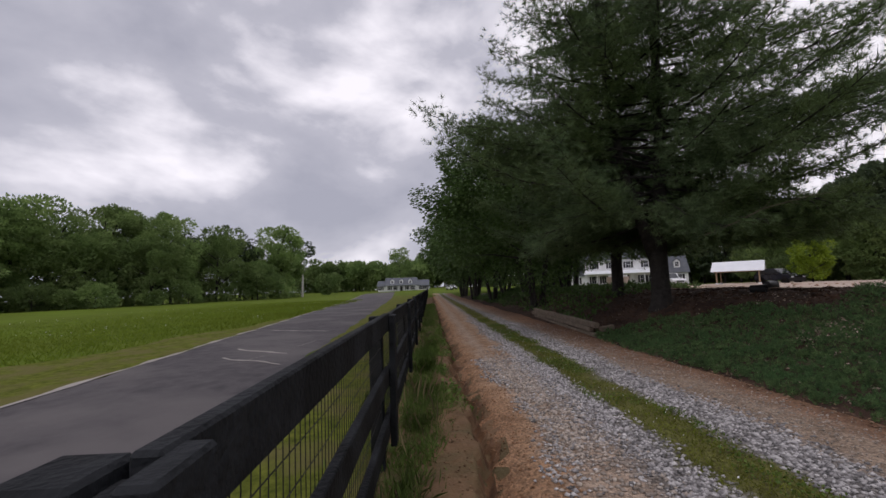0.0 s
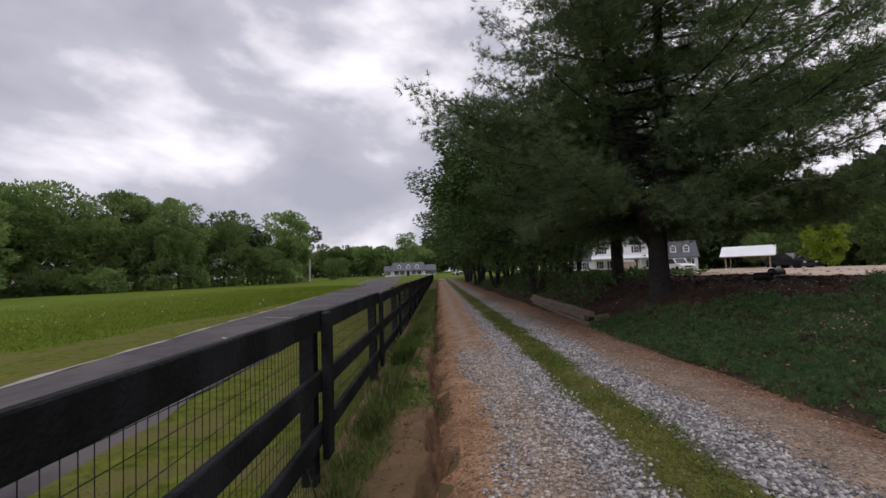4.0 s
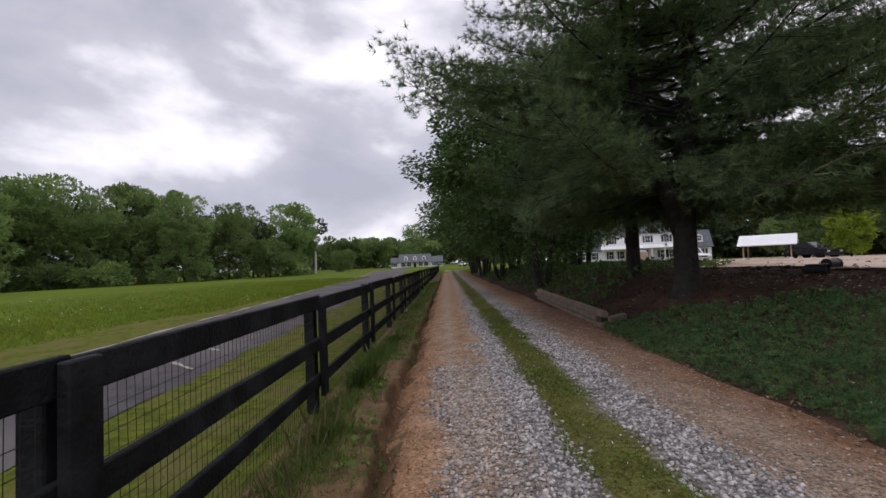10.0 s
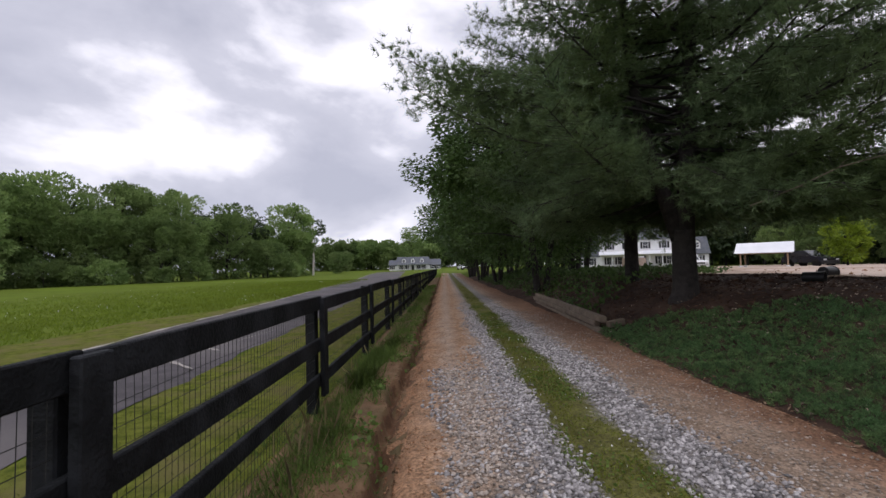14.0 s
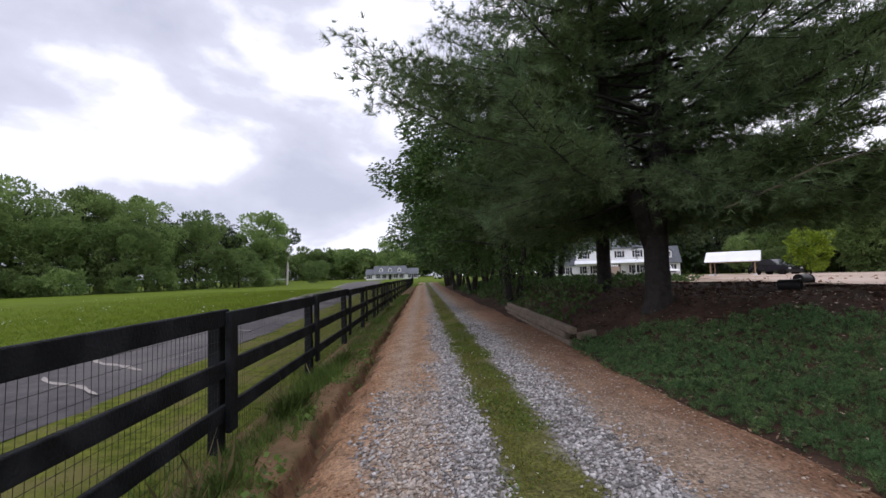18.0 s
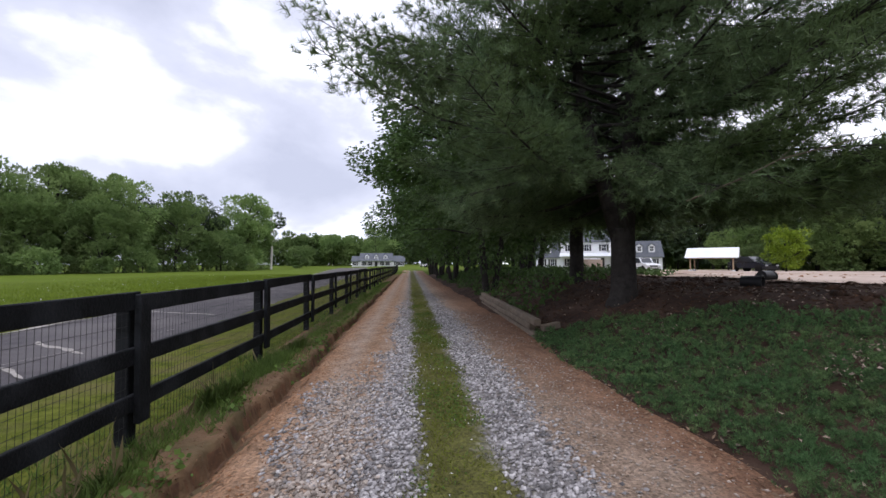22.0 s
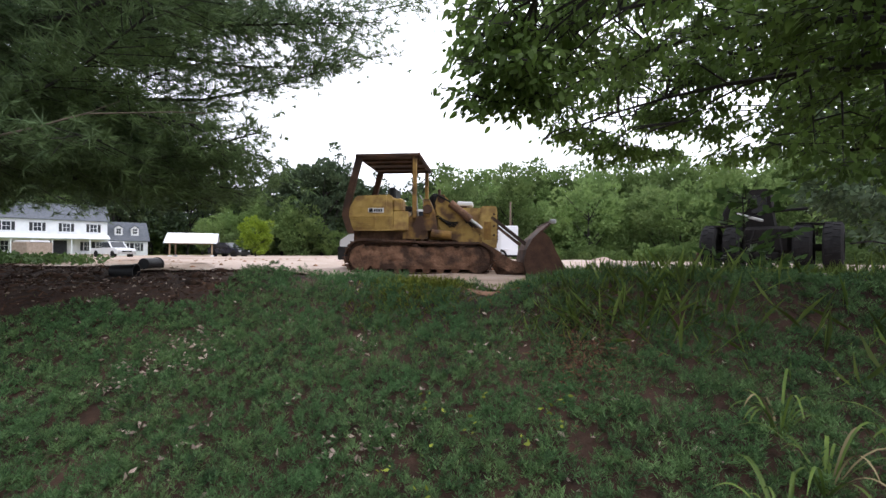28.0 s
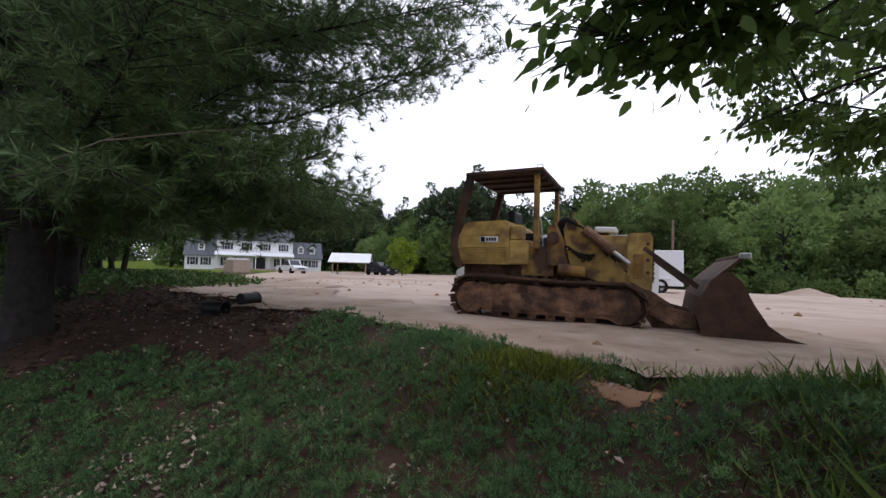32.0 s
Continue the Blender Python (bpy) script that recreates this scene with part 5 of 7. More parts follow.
cx, cy, cr = cover(78000, 7.0, 13, -5, 7, crest_keep, 74)
high = cr.uniform(0.05, 0.17, len(cx)) * (1 + 0.9 * smooth(0.5, -0.5, cy)) * np.clip(1.05 - 0.16 * (cy - 0.2) + 0.25 * patchy(cx, cy, 18, 2.0), 0.35, 1.5)
yx, yy, yr = cover(26000, 8.0, 10.2, 0.4, 2.8, lambda x, y, r: (r.uniform(size=len(x)) < np.exp(-((x - 9.15) / 0.48) ** 2 - ((y - 1.5) / 0.5) ** 2)) & (np.hypot((x - 9.45) / 0.65, (y - 0.78) / 0.4) > 1), 71)
blades("yellow_bank_grass", yx, yy, yr, yr.uniform(0.05, 0.17, len(yx)), 0.006, M_BLADE_YELLOW, "short yellow-green grass beside the clay washout", "grass", 0.8)
blades("tall_bank_grass", cx, cy, cr, high, 0.0052, M_BLADE_LIGHT, "tall green grass along the top of the bank", "grass", 0.75)


def lily_clump(x, y, count, seed):
    """Strap leaves that rise and arch over, each a ribbon folded along its middle."""
    r = np.random.default_rng(seed)
    root = empty("lily_clump", pose(x, y, float(gz(x, y)) + 0.02), "clump of arching strap-shaped yellow-green lily leaves", "lily")
    for k in range(count):
        a, ln, w = r.uniform(0, 6.28), r.uniform(0.30, 0.56), r.uniform(0.006, 0.011)
        out, lift = r.uniform(0.35, 0.80), r.uniform(0.55, 1.0)
        g, pts, faces = Geo(), [], []
        steps = 8
        for s in range(steps + 1):
            t = s / steps
            rad = ln * out * t
            z = ln * (lift * 1.9 * t - 1.45 * lift * t * t)
            wid = w * (0.55 + 1.2 * t) * (1 - t) ** 0.6 + 0.001
            c, sn = math.cos(a), math.sin(a)
            px, py = c * (rad + 0.02), sn * (rad + 0.02)
            pts += [(px - sn * wid, py + c * wid, z + 0.4 * wid), (px, py, z), (px + sn * wid, py - c * wid, z + 0.4 * wid)]
            if s:
                i = 3 * s
                faces += [(i - 3, i - 2, i + 1, i), (i - 2, i - 1, i + 2, i + 1)]
        g.add(pts, faces).to("leaf", M_LILY if r.uniform() < 0.85 else M_BLADE_DRY, root, smooth=True)
    return root


for k, (x, y, count) in enumerate(((6.6, -1.25, 15), (6.95, -1.50, 17), (6.4, -1.75, 12), (7.2, -2.0, 14), (7.35, -1.45, 12))):
    lily_clump(x, y, count, 400 + k)

# hole in the bank with bare clay
hx, hy = 9.42, 0.76
tagged(sheet("clay_washout", np.linspace(hx - 0.8, hx + 0.7, 70), np.linspace(hy - 0.6, hy + 0.6, 60), M_SOIL, 0.022, keep=lambda x, y: np.hypot((x - hx) / 0.50, (y - hy) / 0.29) < 0.85 + 0.18 * np.sin(9 * x + 7 * y) + 0.14 * np.sin(23 * x - 17 * y) + 0.10 * np.sin(31 * y + 11 * x)),
       "small washed-out patch of red clay with a dark hole", "washout", kind="structure")
gx, gy, gr = cover(260, hx - 0.7, hx + 0.6, hy - 0.5, hy + 0.5, lambda x, y, r: r.uniform(size=len(x)) < 0.9, 78)
WASH = (gx, gy, gr)

# ---- driveway surface ----
PEBBLE = np.array([(1, 0, 0), (-1, 0, 0), (0, 1, 0), (0, -1, 0), (0, 0, 1), (0, 0, -1)], float)
PEB_F = np.array([(0, 2, 4), (2, 1, 4), (1, 3, 4), (3, 0, 4), (2, 0, 5), (1, 2, 5), (3, 1, 5), (0, 3, 5)])


def stones(name, x, y, r, size, mat, label, lift=0.022):
    n = len(x)
    s = size[:, None, None] * r.uniform(0.55, 1.25, (n, 6, 1)) * np.array([1, 0.85, 0.55])
    a = r.uniform(0, 6.28, n)
    p = PEBBLE[None] * s
    q = p.copy()
    q[..., 0] = p[..., 0] * np.cos(a)[:, None] - p[..., 1] * np.sin(a)[:, None] + 0.3 * p[..., 2]
    q[..., 1] = p[..., 0] * np.sin(a)[:, None] + p[..., 1] * np.cos(a)[:, None]
    q += np.stack([x, y, gz(x, y) + lift], 1)[:, None]
    f = PEB_F[None] + 6 * np.arange(n)[:, None, None]
    return tagged(arrays(name, q.reshape(-1, 3), f.reshape(-1, 3), mat), label, "gravel", kind="stuff")


stones("clay_clods", *WASH, WASH[2].uniform(0.008, 0.03, len(WASH[0])), M_SOIL, "crumbled clay round the washed-out hole", 0.02)


def near_more(y, r):
    return r.uniform(size=len(y)) < np.clip(1.25 - 0.075 * (y + 0.5), 0.10, 1)


def left_keep(x, y, r):
    edge = 1.30 + 0.12 * np.sin(1.3 * y) + 0.07 * np.sin(4.1 * y) + r.normal(0, 0.07, len(x))
    away = smooth(3.8, 6.6, y + 0.5 * np.sin(3 * x))
    thin = np.clip(0.25 + 0.5 * patchy(x, y, 21, 2.2), 0, 0.8) * (x < 1.95)
    return near_more(y, r) & (x > edge + 0.62 * away) & (x < 2.33 + r.normal(0, 0.06, len(x))) & (r.uniform(size=len(x)) > thin)


gx, gy, gr = cover(48000, 1.0, 2.5, -2.6, 16, left_keep, 81)
tan = (np.exp(-((gx - 1.62) / 0.36) ** 2) > gr.uniform(0.15, 1.1, len(gx)))
stones("gravel_stones", gx[~tan], gy[~tan], gr, gr.uniform(0.010, 0.033, (~tan).sum()), M_STONE, "loose grey crushed stone in the left track")
stones("dusty_stones", gx[tan], gy[tan], gr, gr.uniform(0.010, 0.033, tan.sum()), M_STONE_TAN, "dusty tan crushed stone in the left track")
gx, gy, gr = cover(32000, 2.75, 3.9, -2.6, 18, lambda x, y, r: near_more(y, r) & (x > 2.97 + r.normal(0, 0.06, len(x))) & (x < 3.43 + np.abs(r.normal(0, 0.14, len(x))) + 0.06 * np.sin(1.7 * y)), 82)
stones("gravel_stones", gx, gy, gr, gr.uniform(0.011, 0.034, len(gx)), M_STONE, "loose blue-grey crushed stone in the right track")
gx, gy, gr = cover(19000, 3.4, 4.8, -3, 12, lambda x, y, r: near_more(y, r) & (r.uniform(size=len(x)) > 0.75 * (x - 3.5)) & (patchy(x, y, 22, 2.6) > r.uniform(-1.6, 0.4, len(x))), 83)
stones("dusty_stones", gx, gy, gr, gr.uniform(0.004, 0.019, len(gx)), M_STONE_TAN, "small tan stones along the driveway edge")
gx, gy, gr = cover(1500, 0.9, 1.4, -3.5, 12, lambda x, y, r: near_more(y, r), 84)
stones("clay_clods", gx, gy, gr, gr.uniform(0.004, 0.016, len(gx)), M_SOIL, "small clods of red clay beside the trench", 0.02)


gx, gy, gr = cover(3200, 0.30, 1.0, -5, 9, lambda x, y, r: r.uniform(size=len(x)) < 0.3 + 0.7 * smooth(0.3, 0.6, x), 86)
stones("verge_clods", gx, gy, gr, gr.uniform(0.005, 0.018, len(gx)), M_VERGE_CLOD, "crumbs of brown clay along the trench", 0.010)


def strip_keep(x, y, r):
    return (r.uniform(size=len(y)) < np.clip(1.1 - 0.04 * (y + 1), 0.2, 1)) & (x > 2.33 + 0.07 * np.sin(2.2 * y + 1) + r.normal(0, 0.05, len(x))) & (x < 2.94 + 0.06 * np.sin(3 * y) + r.normal(0, 0.05, len(x))) & (patchy(x, y, 8, 4) > r.uniform(-1.6, -0.2, len(x)))


sx, sy, sr = cover(62000, 2.15, 3.1, -3.2, 30, strip_keep, 85)
blades("driveway_grass", sx, sy, sr, sr.uniform(0.018, 0.058, len(sx)), 0.085, M_BLADE_STRIP, "short grass and clover between the wheel tracks", "grass", 0.9, 0.018, True)

qx, qy, qr = cover(26000, 2.2, 3.1, -2.6, 14, lambda x, y, r: strip_keep(x, y, r) & (patchy(x, y, 52, 3.2) > r.uniform(-0.3, 0.8, len(x))), 87)
at = np.stack([qx, qy, gz(qx, qy) + 0.02 + qr.uniform(0.0, 0.03, len(qx))], 1)
v, f = sprigs(at, qr.normal(0, 1, (len(qx), 3)) * [1, 1, 0.35] + [0, 0, 0.25], qr.uniform(0.014, 0.032, len(qx)), ((0, 0, 0), (0.42, 0.5, 0.06), (0, 1, 0), (-0.42, 0.5, 0.06)), rng=qr)
tagged(arrays("strip_clover", v, f, M_BLADE_GREEN), "small bright clover leaves in the grass strip", "clover", kind="stuff")

# ---- verge under the fence ----
def verge_warp(u, y):
    return -0.12 + u * (1.12 + 0.03 * np.sin(3 * y)), y


tagged(sheet("fence_verge", np.concatenate([np.linspace(0, 0.5, 10), np.linspace(0.53, 0.92, 34), np.linspace(0.94, 1, 4)]), np.concatenate([np.arange(-9, 10, 0.06), np.arange(10, 60, 0.5)]), M_VERGE, lambda x, y: 0.008 + 0.010 * patchy(x.ravel(), y.ravel(), 45, 16).reshape(x.shape) * smooth(0.3, 0.6, x), warp=verge_warp), "rough clay and weeds along the fence", "verge", kind="structure")


def verge_keep(x, y, r):
    p = patchy(x, y, 14, 2.2)
    return ((np.abs(x - 0.24 - 0.10 * np.sin(1.1 * y)) < 0.27 + 0.16 * p + r.normal(0, 0.08, len(x))) & (p > r.uniform(-2.0, -0.2, len(x)))) | ((y > 6.5) & (x > 0.0) & (x < 0.70 + r.normal(0, 0.06, len(x)))) | ((x < -0.1) & (r.uniform(size=len(x)) < 0.4))


vx, vy, vr = cover(80000, -0.6, 0.85, -5, 34, verge_keep, 91)
blades("verge_grass", vx, vy, vr, vr.uniform(0.025, 0.10, len(vx)) * (1 + 0.7 * (patchy(vx, vy, 15, 3) > 0.7)), 0.05, M_BLADE_GREEN, "rough grass and weeds along the fence", "grass", 0.6, 0.0, True)
nx, ny, nr = cover(15000, -0.05, 0.62, -5, 6.5, lambda x, y, r: (x < 0.36 + 0.12 * np.sin(1.3 * y) + 0.08 * patchy(x, y, 22, 3) + r.normal(0, 0.05, len(x))) | (patchy(x, y, 23, 5) > 0.9), 97)
blades("fence_grass", nx, ny, nr, nr.uniform(0.04, 0.15, len(nx)) * np.clip(1 + 0.3 * patchy(nx, ny, 24, 3), 0.5, 1.6), 0.035, M_BLADE_GREEN, "thick uneven grass at the foot of the fence", "grass", 0.6, 0.0, True)
for k, (x, y, s, n) in enumerate(((0.25, 3.95, 0.36, 420), (0.2, 0.9, 0.24, 240), (0.3, 2.2, 0.22, 200), (0.35, 6.6, 0.26, 300), (0.1, -0.6, 0.3, 160))):
    r = np.random.default_rng(300 + k)
    blades("grass_tuft", x + r.normal(0, 0.09, n), y + r.normal(0, 0.16, n), r, r.uniform(0.35, 0.95, n) * s * 0.82, 0.006, M_BLADE_GREEN, "tall dark green tuft of grass beside the fence", "grass tuft", 0.45)
r = np.random.default_rng(320)
blades("dry_stalks", 0.12 + r.normal(0, 0.14, 34), 1.6 + r.normal(0, 1.4, 34), r, r.uniform(0.18, 0.42, 34), 0.005, M_BLADE_DRY, "thin dry weed stalks along the fence", "dry stalks", 0.3)
# broad-leaved weeds on the lip of the trench
wx, wy, wr2 = cover(4000, 0.4, 0.95, -4, 12, lambda x, y, r: (patchy(x, y, 16, 2.6) > 0.35) & (np.abs(x - lip(y) + 0.08) < 0.14), 92)
at = np.stack([wx, wy, gz(wx, wy) + wr2.uniform(0.0, 0.07, len(wx))], 1)
v, f = sprigs(at, wr2.normal(0, 1, (len(wx), 3)) * [1, 1, 0.4] + [0, 0, 0.4], wr2.uniform(0.03, 0.07, len(wx)), ((0, 0, 0), (0.42, 0.5, 0.06), (0, 1, 0), (-0.42, 0.5, 0.06)), rng=wr2)
tagged(arrays("trench_weeds", v, f, M_LEAF), "small broad-leaved weeds along the trench", "weeds", kind="stuff")


def trench_warp(u, y):
    return lip(y) - 0.005 + u * (0.15 + 0.03 * np.sin(5.1 * y)), y


tagged(sheet("trench", np.linspace(0, 1, 14), np.concatenate([np.arange(-8, 10, 0.05), np.arange(10, 46, 0.2)]), M_TRENCH, lambda x, y: 0.012 + 0.006 * patchy(x.ravel(), y.ravel(), 44, 28).reshape(x.shape), warp=trench_warp), "narrow eroded clay trench beside the driveway", "trench", kind="structure")


# ---- mown verge and tall meadow beyond the lane ----
def near_verge_warp(u, y):
    a = road_near(y) + 0.02
    return a + u * (-0.10 - a), y


tagged(sheet("mown_verge_ground", np.linspace(0, 1, 14), np.concatenate([np.arange(-9, 24, 0.25), np.arange(24, 80, 1.5)]), M_MOWN, 0.012, warp=near_verge_warp), "short mown olive grass between fence and lane", "grass", kind="structure")
mx, my, mr = cover(34000, -2.5, -0.1, -4, 22, lambda x, y, r: (x > road_near(y) + 0.1), 93)
blades("mown_verge", mx, my, mr, mr.uniform(0.02, 0.05, len(mx)), 0.10, M_BLADE_STRIP, "short mown grass between fence and lane", "grass", 0.7, 0.0, True)


def meadow_edge(y):
    return -8.9 + 0.10 * (y - 10) * (y < 20) + (y >= 20) * (1.0 - 0.05 * (y - 20)) + 0.3 * np.sin(0.9 * y)


def mown_warp(u, y):
    a = road_far(y) - 0.05
    return a + u * np.minimum(meadow_edge(y) - a, -0.2), y


tagged(sheet("mown_strip", np.linspace(0, 1, 8), np.concatenate([np.arange(-10, 30, 0.4), np.arange(30, 80, 1.5)]), M_MOWN, 0.03, warp=mown_warp), "strip of short mown grass beside the lane", "grass", kind="structure")
ex, ey, er = cover(95000, -30, -5.5, -2, 62, lambda x, y, r: (x < meadow_edge(y)) & (r.uniform(size=len(x)) < np.clip(1.2 + 0.05 * (x - meadow_edge(y)), 0.12, 1)), 94)
blades("meadow_grass", ex, ey, er, er.uniform(0.08, 0.22, len(ex)) * np.clip(1.1 - 0.02 * (meadow_edge(ey) - ex), 0.5, 1.1), 0.10, M_BLADE_MEADOW, "tall bright green meadow grass beyond the lane", "grass", 0.8, 0.0, True)
fx, fy, fr = cover(600, -30, -9, 6, 60, lambda x, y, r: (x < meadow_edge(y) - 0.5) & (patchy(x, y, 17, 0.5) > 0.3), 95)
at = np.stack([fx, fy, gz(fx, fy) + 0.09], 1)
v, f = sprigs(at, fr.normal(0, 0.4, (len(fx), 3)) + [0, 0, 1.0], fr.uniform(0.04, 0.08, len(fx)), LEAF, rng=fr)
tagged(arrays("meadow_flowers", v, f, M_WHITE), "scattered small white meadow flowers", "wildflowers", kind="stuff")
fx, fy, fr = cover(260, 1.9, 3.1, -1, 10, lambda x, y, r: (x > 2.25) & (x < 3.0), 96)
at = np.stack([fx, fy, gz(fx, fy) + 0.07], 1)
v, f = sprigs(at, fr.normal(0, 0.4, (len(fx), 3)) + [0, 0, 1.0], fr.uniform(0.012, 0.024, len(fx)), LEAF, rng=fr)
tagged(arrays("clover_flowers", v, f, M_WHITE), "tiny white clover flowers in the grass strip", "wildflowers", kind="stuff")

# ---- retaining wall ----
wall = empty("timber_edging", pose(0, 0, 0), "low weathered timber retaining wall below the pine", "retaining wall")
for k in range(3):
    for j in range(3):
        y0 = 7.55 + 2.45 * k + (0.4 if j == 1 else 0)
        z0 = float(gz(4.4, y0)) - 0.04 + 0.145 * j
        g = Geo().box(-0.07, 0.07, 0, 2.42, 0, 0.14, 0.018)
        ob = g.to("timber", M_TIMBER, wall)
        ob.matrix_basis = pose(4.88 + 0.06 * k, y0, z0, 0.8 if j else 0, 0.5 * k, -1.3)
Geo().box(0, 0.42, -0.06, 0.06, 0, 0.14, 0.018).to("return_timber", M_TIMBER, wall).matrix_basis = pose(4.95, 7.52, float(gz(4.6, 7.5)) + 0.16, 0, -7, 12)


# ---- machines and vehicles ----
M_YELLOW = material("worn_yellow_paint", (0.38, 0.25, 0.070), (0.50, 0.345, 0.115), 6, 0.65, 0.25, 30, c3=(0.25, 0.15, 0.060), scale3=3.4)
M_YELLOW_RUSTY = material("rusted_yellow_paint", (0.30, 0.185, 0.05), (0.43, 0.285, 0.085), 5, 0.75, 0.3, 30, c3=(0.11, 0.06, 0.034), scale3=3.2)
M_ARM = material("rust_streaked_yellow_paint", (0.20, 0.105, 0.035), (0.33, 0.20, 0.055), 5, 0.8, 0.4, 30, c3=(0.075, 0.042, 0.028), scale3=2.8)
M_RUST = material("rusty_steel", (0.060, 0.034, 0.024), (0.12, 0.065, 0.042), 5, 0.85, 0.4, 30, c3=(0.045, 0.03, 0.025), scale3=1.4)
M_MUD = material("clay_caked_steel", (0.10, 0.055, 0.036), (0.25, 0.14, 0.088), 5, 0.95, 1.0, 22, c3=(0.06, 0.036, 0.026), scale3=3.2)
# black metal; on the tractor its near-black also stands in for shade
M_DARK = material("oily_black_metal", (0.007, 0.0065, 0.0065), (0.017, 0.015, 0.014), 6, 0.8, 0.2, spec=0.15)
M_TYRE = material("weathered_tyre_rubber", (0.010, 0.010, 0.011), (0.022, 0.021, 0.021), 6, 0.9, 0.3, spec=0.15)
M_CARWHITE = material("white_car_paint", (0.72, 0.73, 0.75), (0.78, 0.79, 0.80), 1, 0.25, 0, spec=0.5)
M_CARBLUE = material("dark_blue_car_paint", (0.012, 0.014, 0.024), (0.02, 0.022, 0.034), 1, 0.2, 0, spec=0.6)
M_STEEL = material("bright_worn_steel", (0.35, 0.35, 0.34), (0.5, 0.5, 0.49), 5, 0.45, 0.1, metal=0.7)
M_LENS = material("clear_lamp_lens", (0.5, 0.5, 0.52), (0.6, 0.6, 0.62), 3, 0.15, 0)
M_REDLENS = material("red_lamp_lens", (0.35, 0.02, 0.02), (0.42, 0.03, 0.03), 3, 0.2, 0)
M_PLASTIC = material("black_plastic", (0.012, 0.012, 0.013), (0.025, 0.025, 0.026), 5, 0.45, 0.1)


def ring(cx, cz, r, a0, a1, n):
    return [(cx + r * math.cos(a0 + (a1 - a0) * k / n), cz + r * math.sin(a0 + (a1 - a0) * k / n)) for k in range(n + 1)]


def disc(geo, x, y0, y1, z, r, n=20, m=None):
    return geo.tube([(x, y0, z), (x, y1, z)], r, n, m=m)


def crawler_loader():
    root = empty("crawler_loader", Matrix.LocRotScale((12.0, 4.5, float(gz(12.6, 3.2))), Euler((0, 0, radians(-73.1))), None), "old yellow tracked loader, rusty, with a canopy and lowered bucket", "loader")
    # tracks: y 0 to 0.44 and 1.66 to 2.10
    loop = ring(0.08, 0.39, 0.345, math.pi * 1.5, math.pi * 0.5, 10) + [(0.5, 0.715), (1.0, 0.70), (1.34, 0.72), (1.8, 0.69), (2.2, 0.675)] + ring(2.56, 0.36, 0.31, math.pi * 0.5, -math.pi * 0.5, 10) + [(2.0, 0.045), (1.4, 0.045), (0.7, 0.045)]
    lens = [0.0]
    for a, b in zip(loop, loop[1:] + loop[:1]):
        lens.append(lens[-1] + math.hypot(b[0] - a[0], b[1] - a[1]))
    shoe = Geo().box(-0.078, 0.078, 0, 0.44, 0.012, 0.036, 0.005).box(0.045, 0.068, 0, 0.44, 0.03, 0.075, 0.004).to("shoe", M_RUST).data
    bpy.data.objects.remove(bpy.data.objects["shoe"])
    for side, y0 in (("near", 0.0), ("far", 1.66)):
        belt = Geo()
        n = len(loop)
        pts, faces = [], []
        for x, z in loop:
            pts += [(x, y0 + 0.12, z), (x, y0 + 0.32, z)]
        for k in range(n):
            j = (k + 1) % n
            faces.append((2 * k, 2 * j, 2 * j + 1, 2 * k + 1))
        inner = [(x + (1.3 - x) * 0.02, z + (0.38 - z) * 0.12) for x, z in loop]
        for x, z in inner:
            pts += [(x, y0 + 0.12, z), (x, y0 + 0.32, z)]
        for k in range(n):
            j = (k + 1) % n
            faces += [(2 * n + 2 * k + 1, 2 * n + 2 * j + 1, 2 * n + 2 * j, 2 * n + 2 * k), (2 * k, 2 * n + 2 * k, 2 * n + 2 * j, 2 * j), (2 * k + 1, 2 * j + 1, 2 * n + 2 * j + 1, 2 * n + 2 * k + 1)]
        belt.add(pts, faces)
        track_ob = belt.to("track_chain", M_RUST, root, "rusty track chain caked with clay")
        count = 42
        for k in range(count):
            d = lens[-1] * k / count
            i = max(q for q in range(n) if lens[q] <= d)
            a, b = loop[i], loop[(i + 1) % n]
            t = (d - lens[i]) / max(lens[i + 1] - lens[i], 1e-6)
            x, z = a[0] + t * (b[0] - a[0]), a[1] + t * (b[1] - a[1])
            ang = math.degrees(math.atan2(b[1] - a[1], b[0] - a[0]))
            s = new("shoe", shoe)
            s.parent = track_ob
            s.matrix_basis = pose(x, y0, z, 0, -ang, 0)
        out = y0 + (0.05 if side == "near" else 0.39)
        Geo().prism([(0.30, 0.16), (2.40, 0.16), (2.5, 0.40), (2.2, 0.56), (0.5, 0.58), (0.25, 0.42)], "y", y0 + 0.06, y0 + 0.38).to("track_frame", M_MUD, root, "track frame caked with dry red clay")
        crust = np.random.default_rng(17)
        nu, nw = 46, 11
        uu, ww = np.meshgrid(np.linspace(0.02, 2.66, nu), np.linspace(0.22, 0.64, nw), indexing="ij")
        lump = 0.022 * np.sin(9 * uu + 3 * ww) * np.sin(13 * ww + 2 * uu) + crust.normal(0, 0.012, uu.shape)
        zz = ww + 0.02 * np.sin(3.1 * uu) * (ww > 0.5) + crust.normal(0, 0.006, uu.shape)
        yy = (y0 + 0.045 - lump) if side == "near" else (y0 + 0.395 + lump)
        ii, jj = np.meshgrid(np.arange(nu - 1), np.arange(nw - 1), indexing="ij")
        q = (ii * nw + jj).ravel()
        inside = (np.hypot(np.clip(uu - 2.50, 0, None), zz - 0.37) < 0.29) & (np.hypot(np.clip(0.14 - uu, 0, None), zz - 0.38) < 0.30)
        quads = np.stack([q, q + nw, q + nw + 1, q + 1], 1)
        quads = quads[inside.ravel()[quads].all(1)]
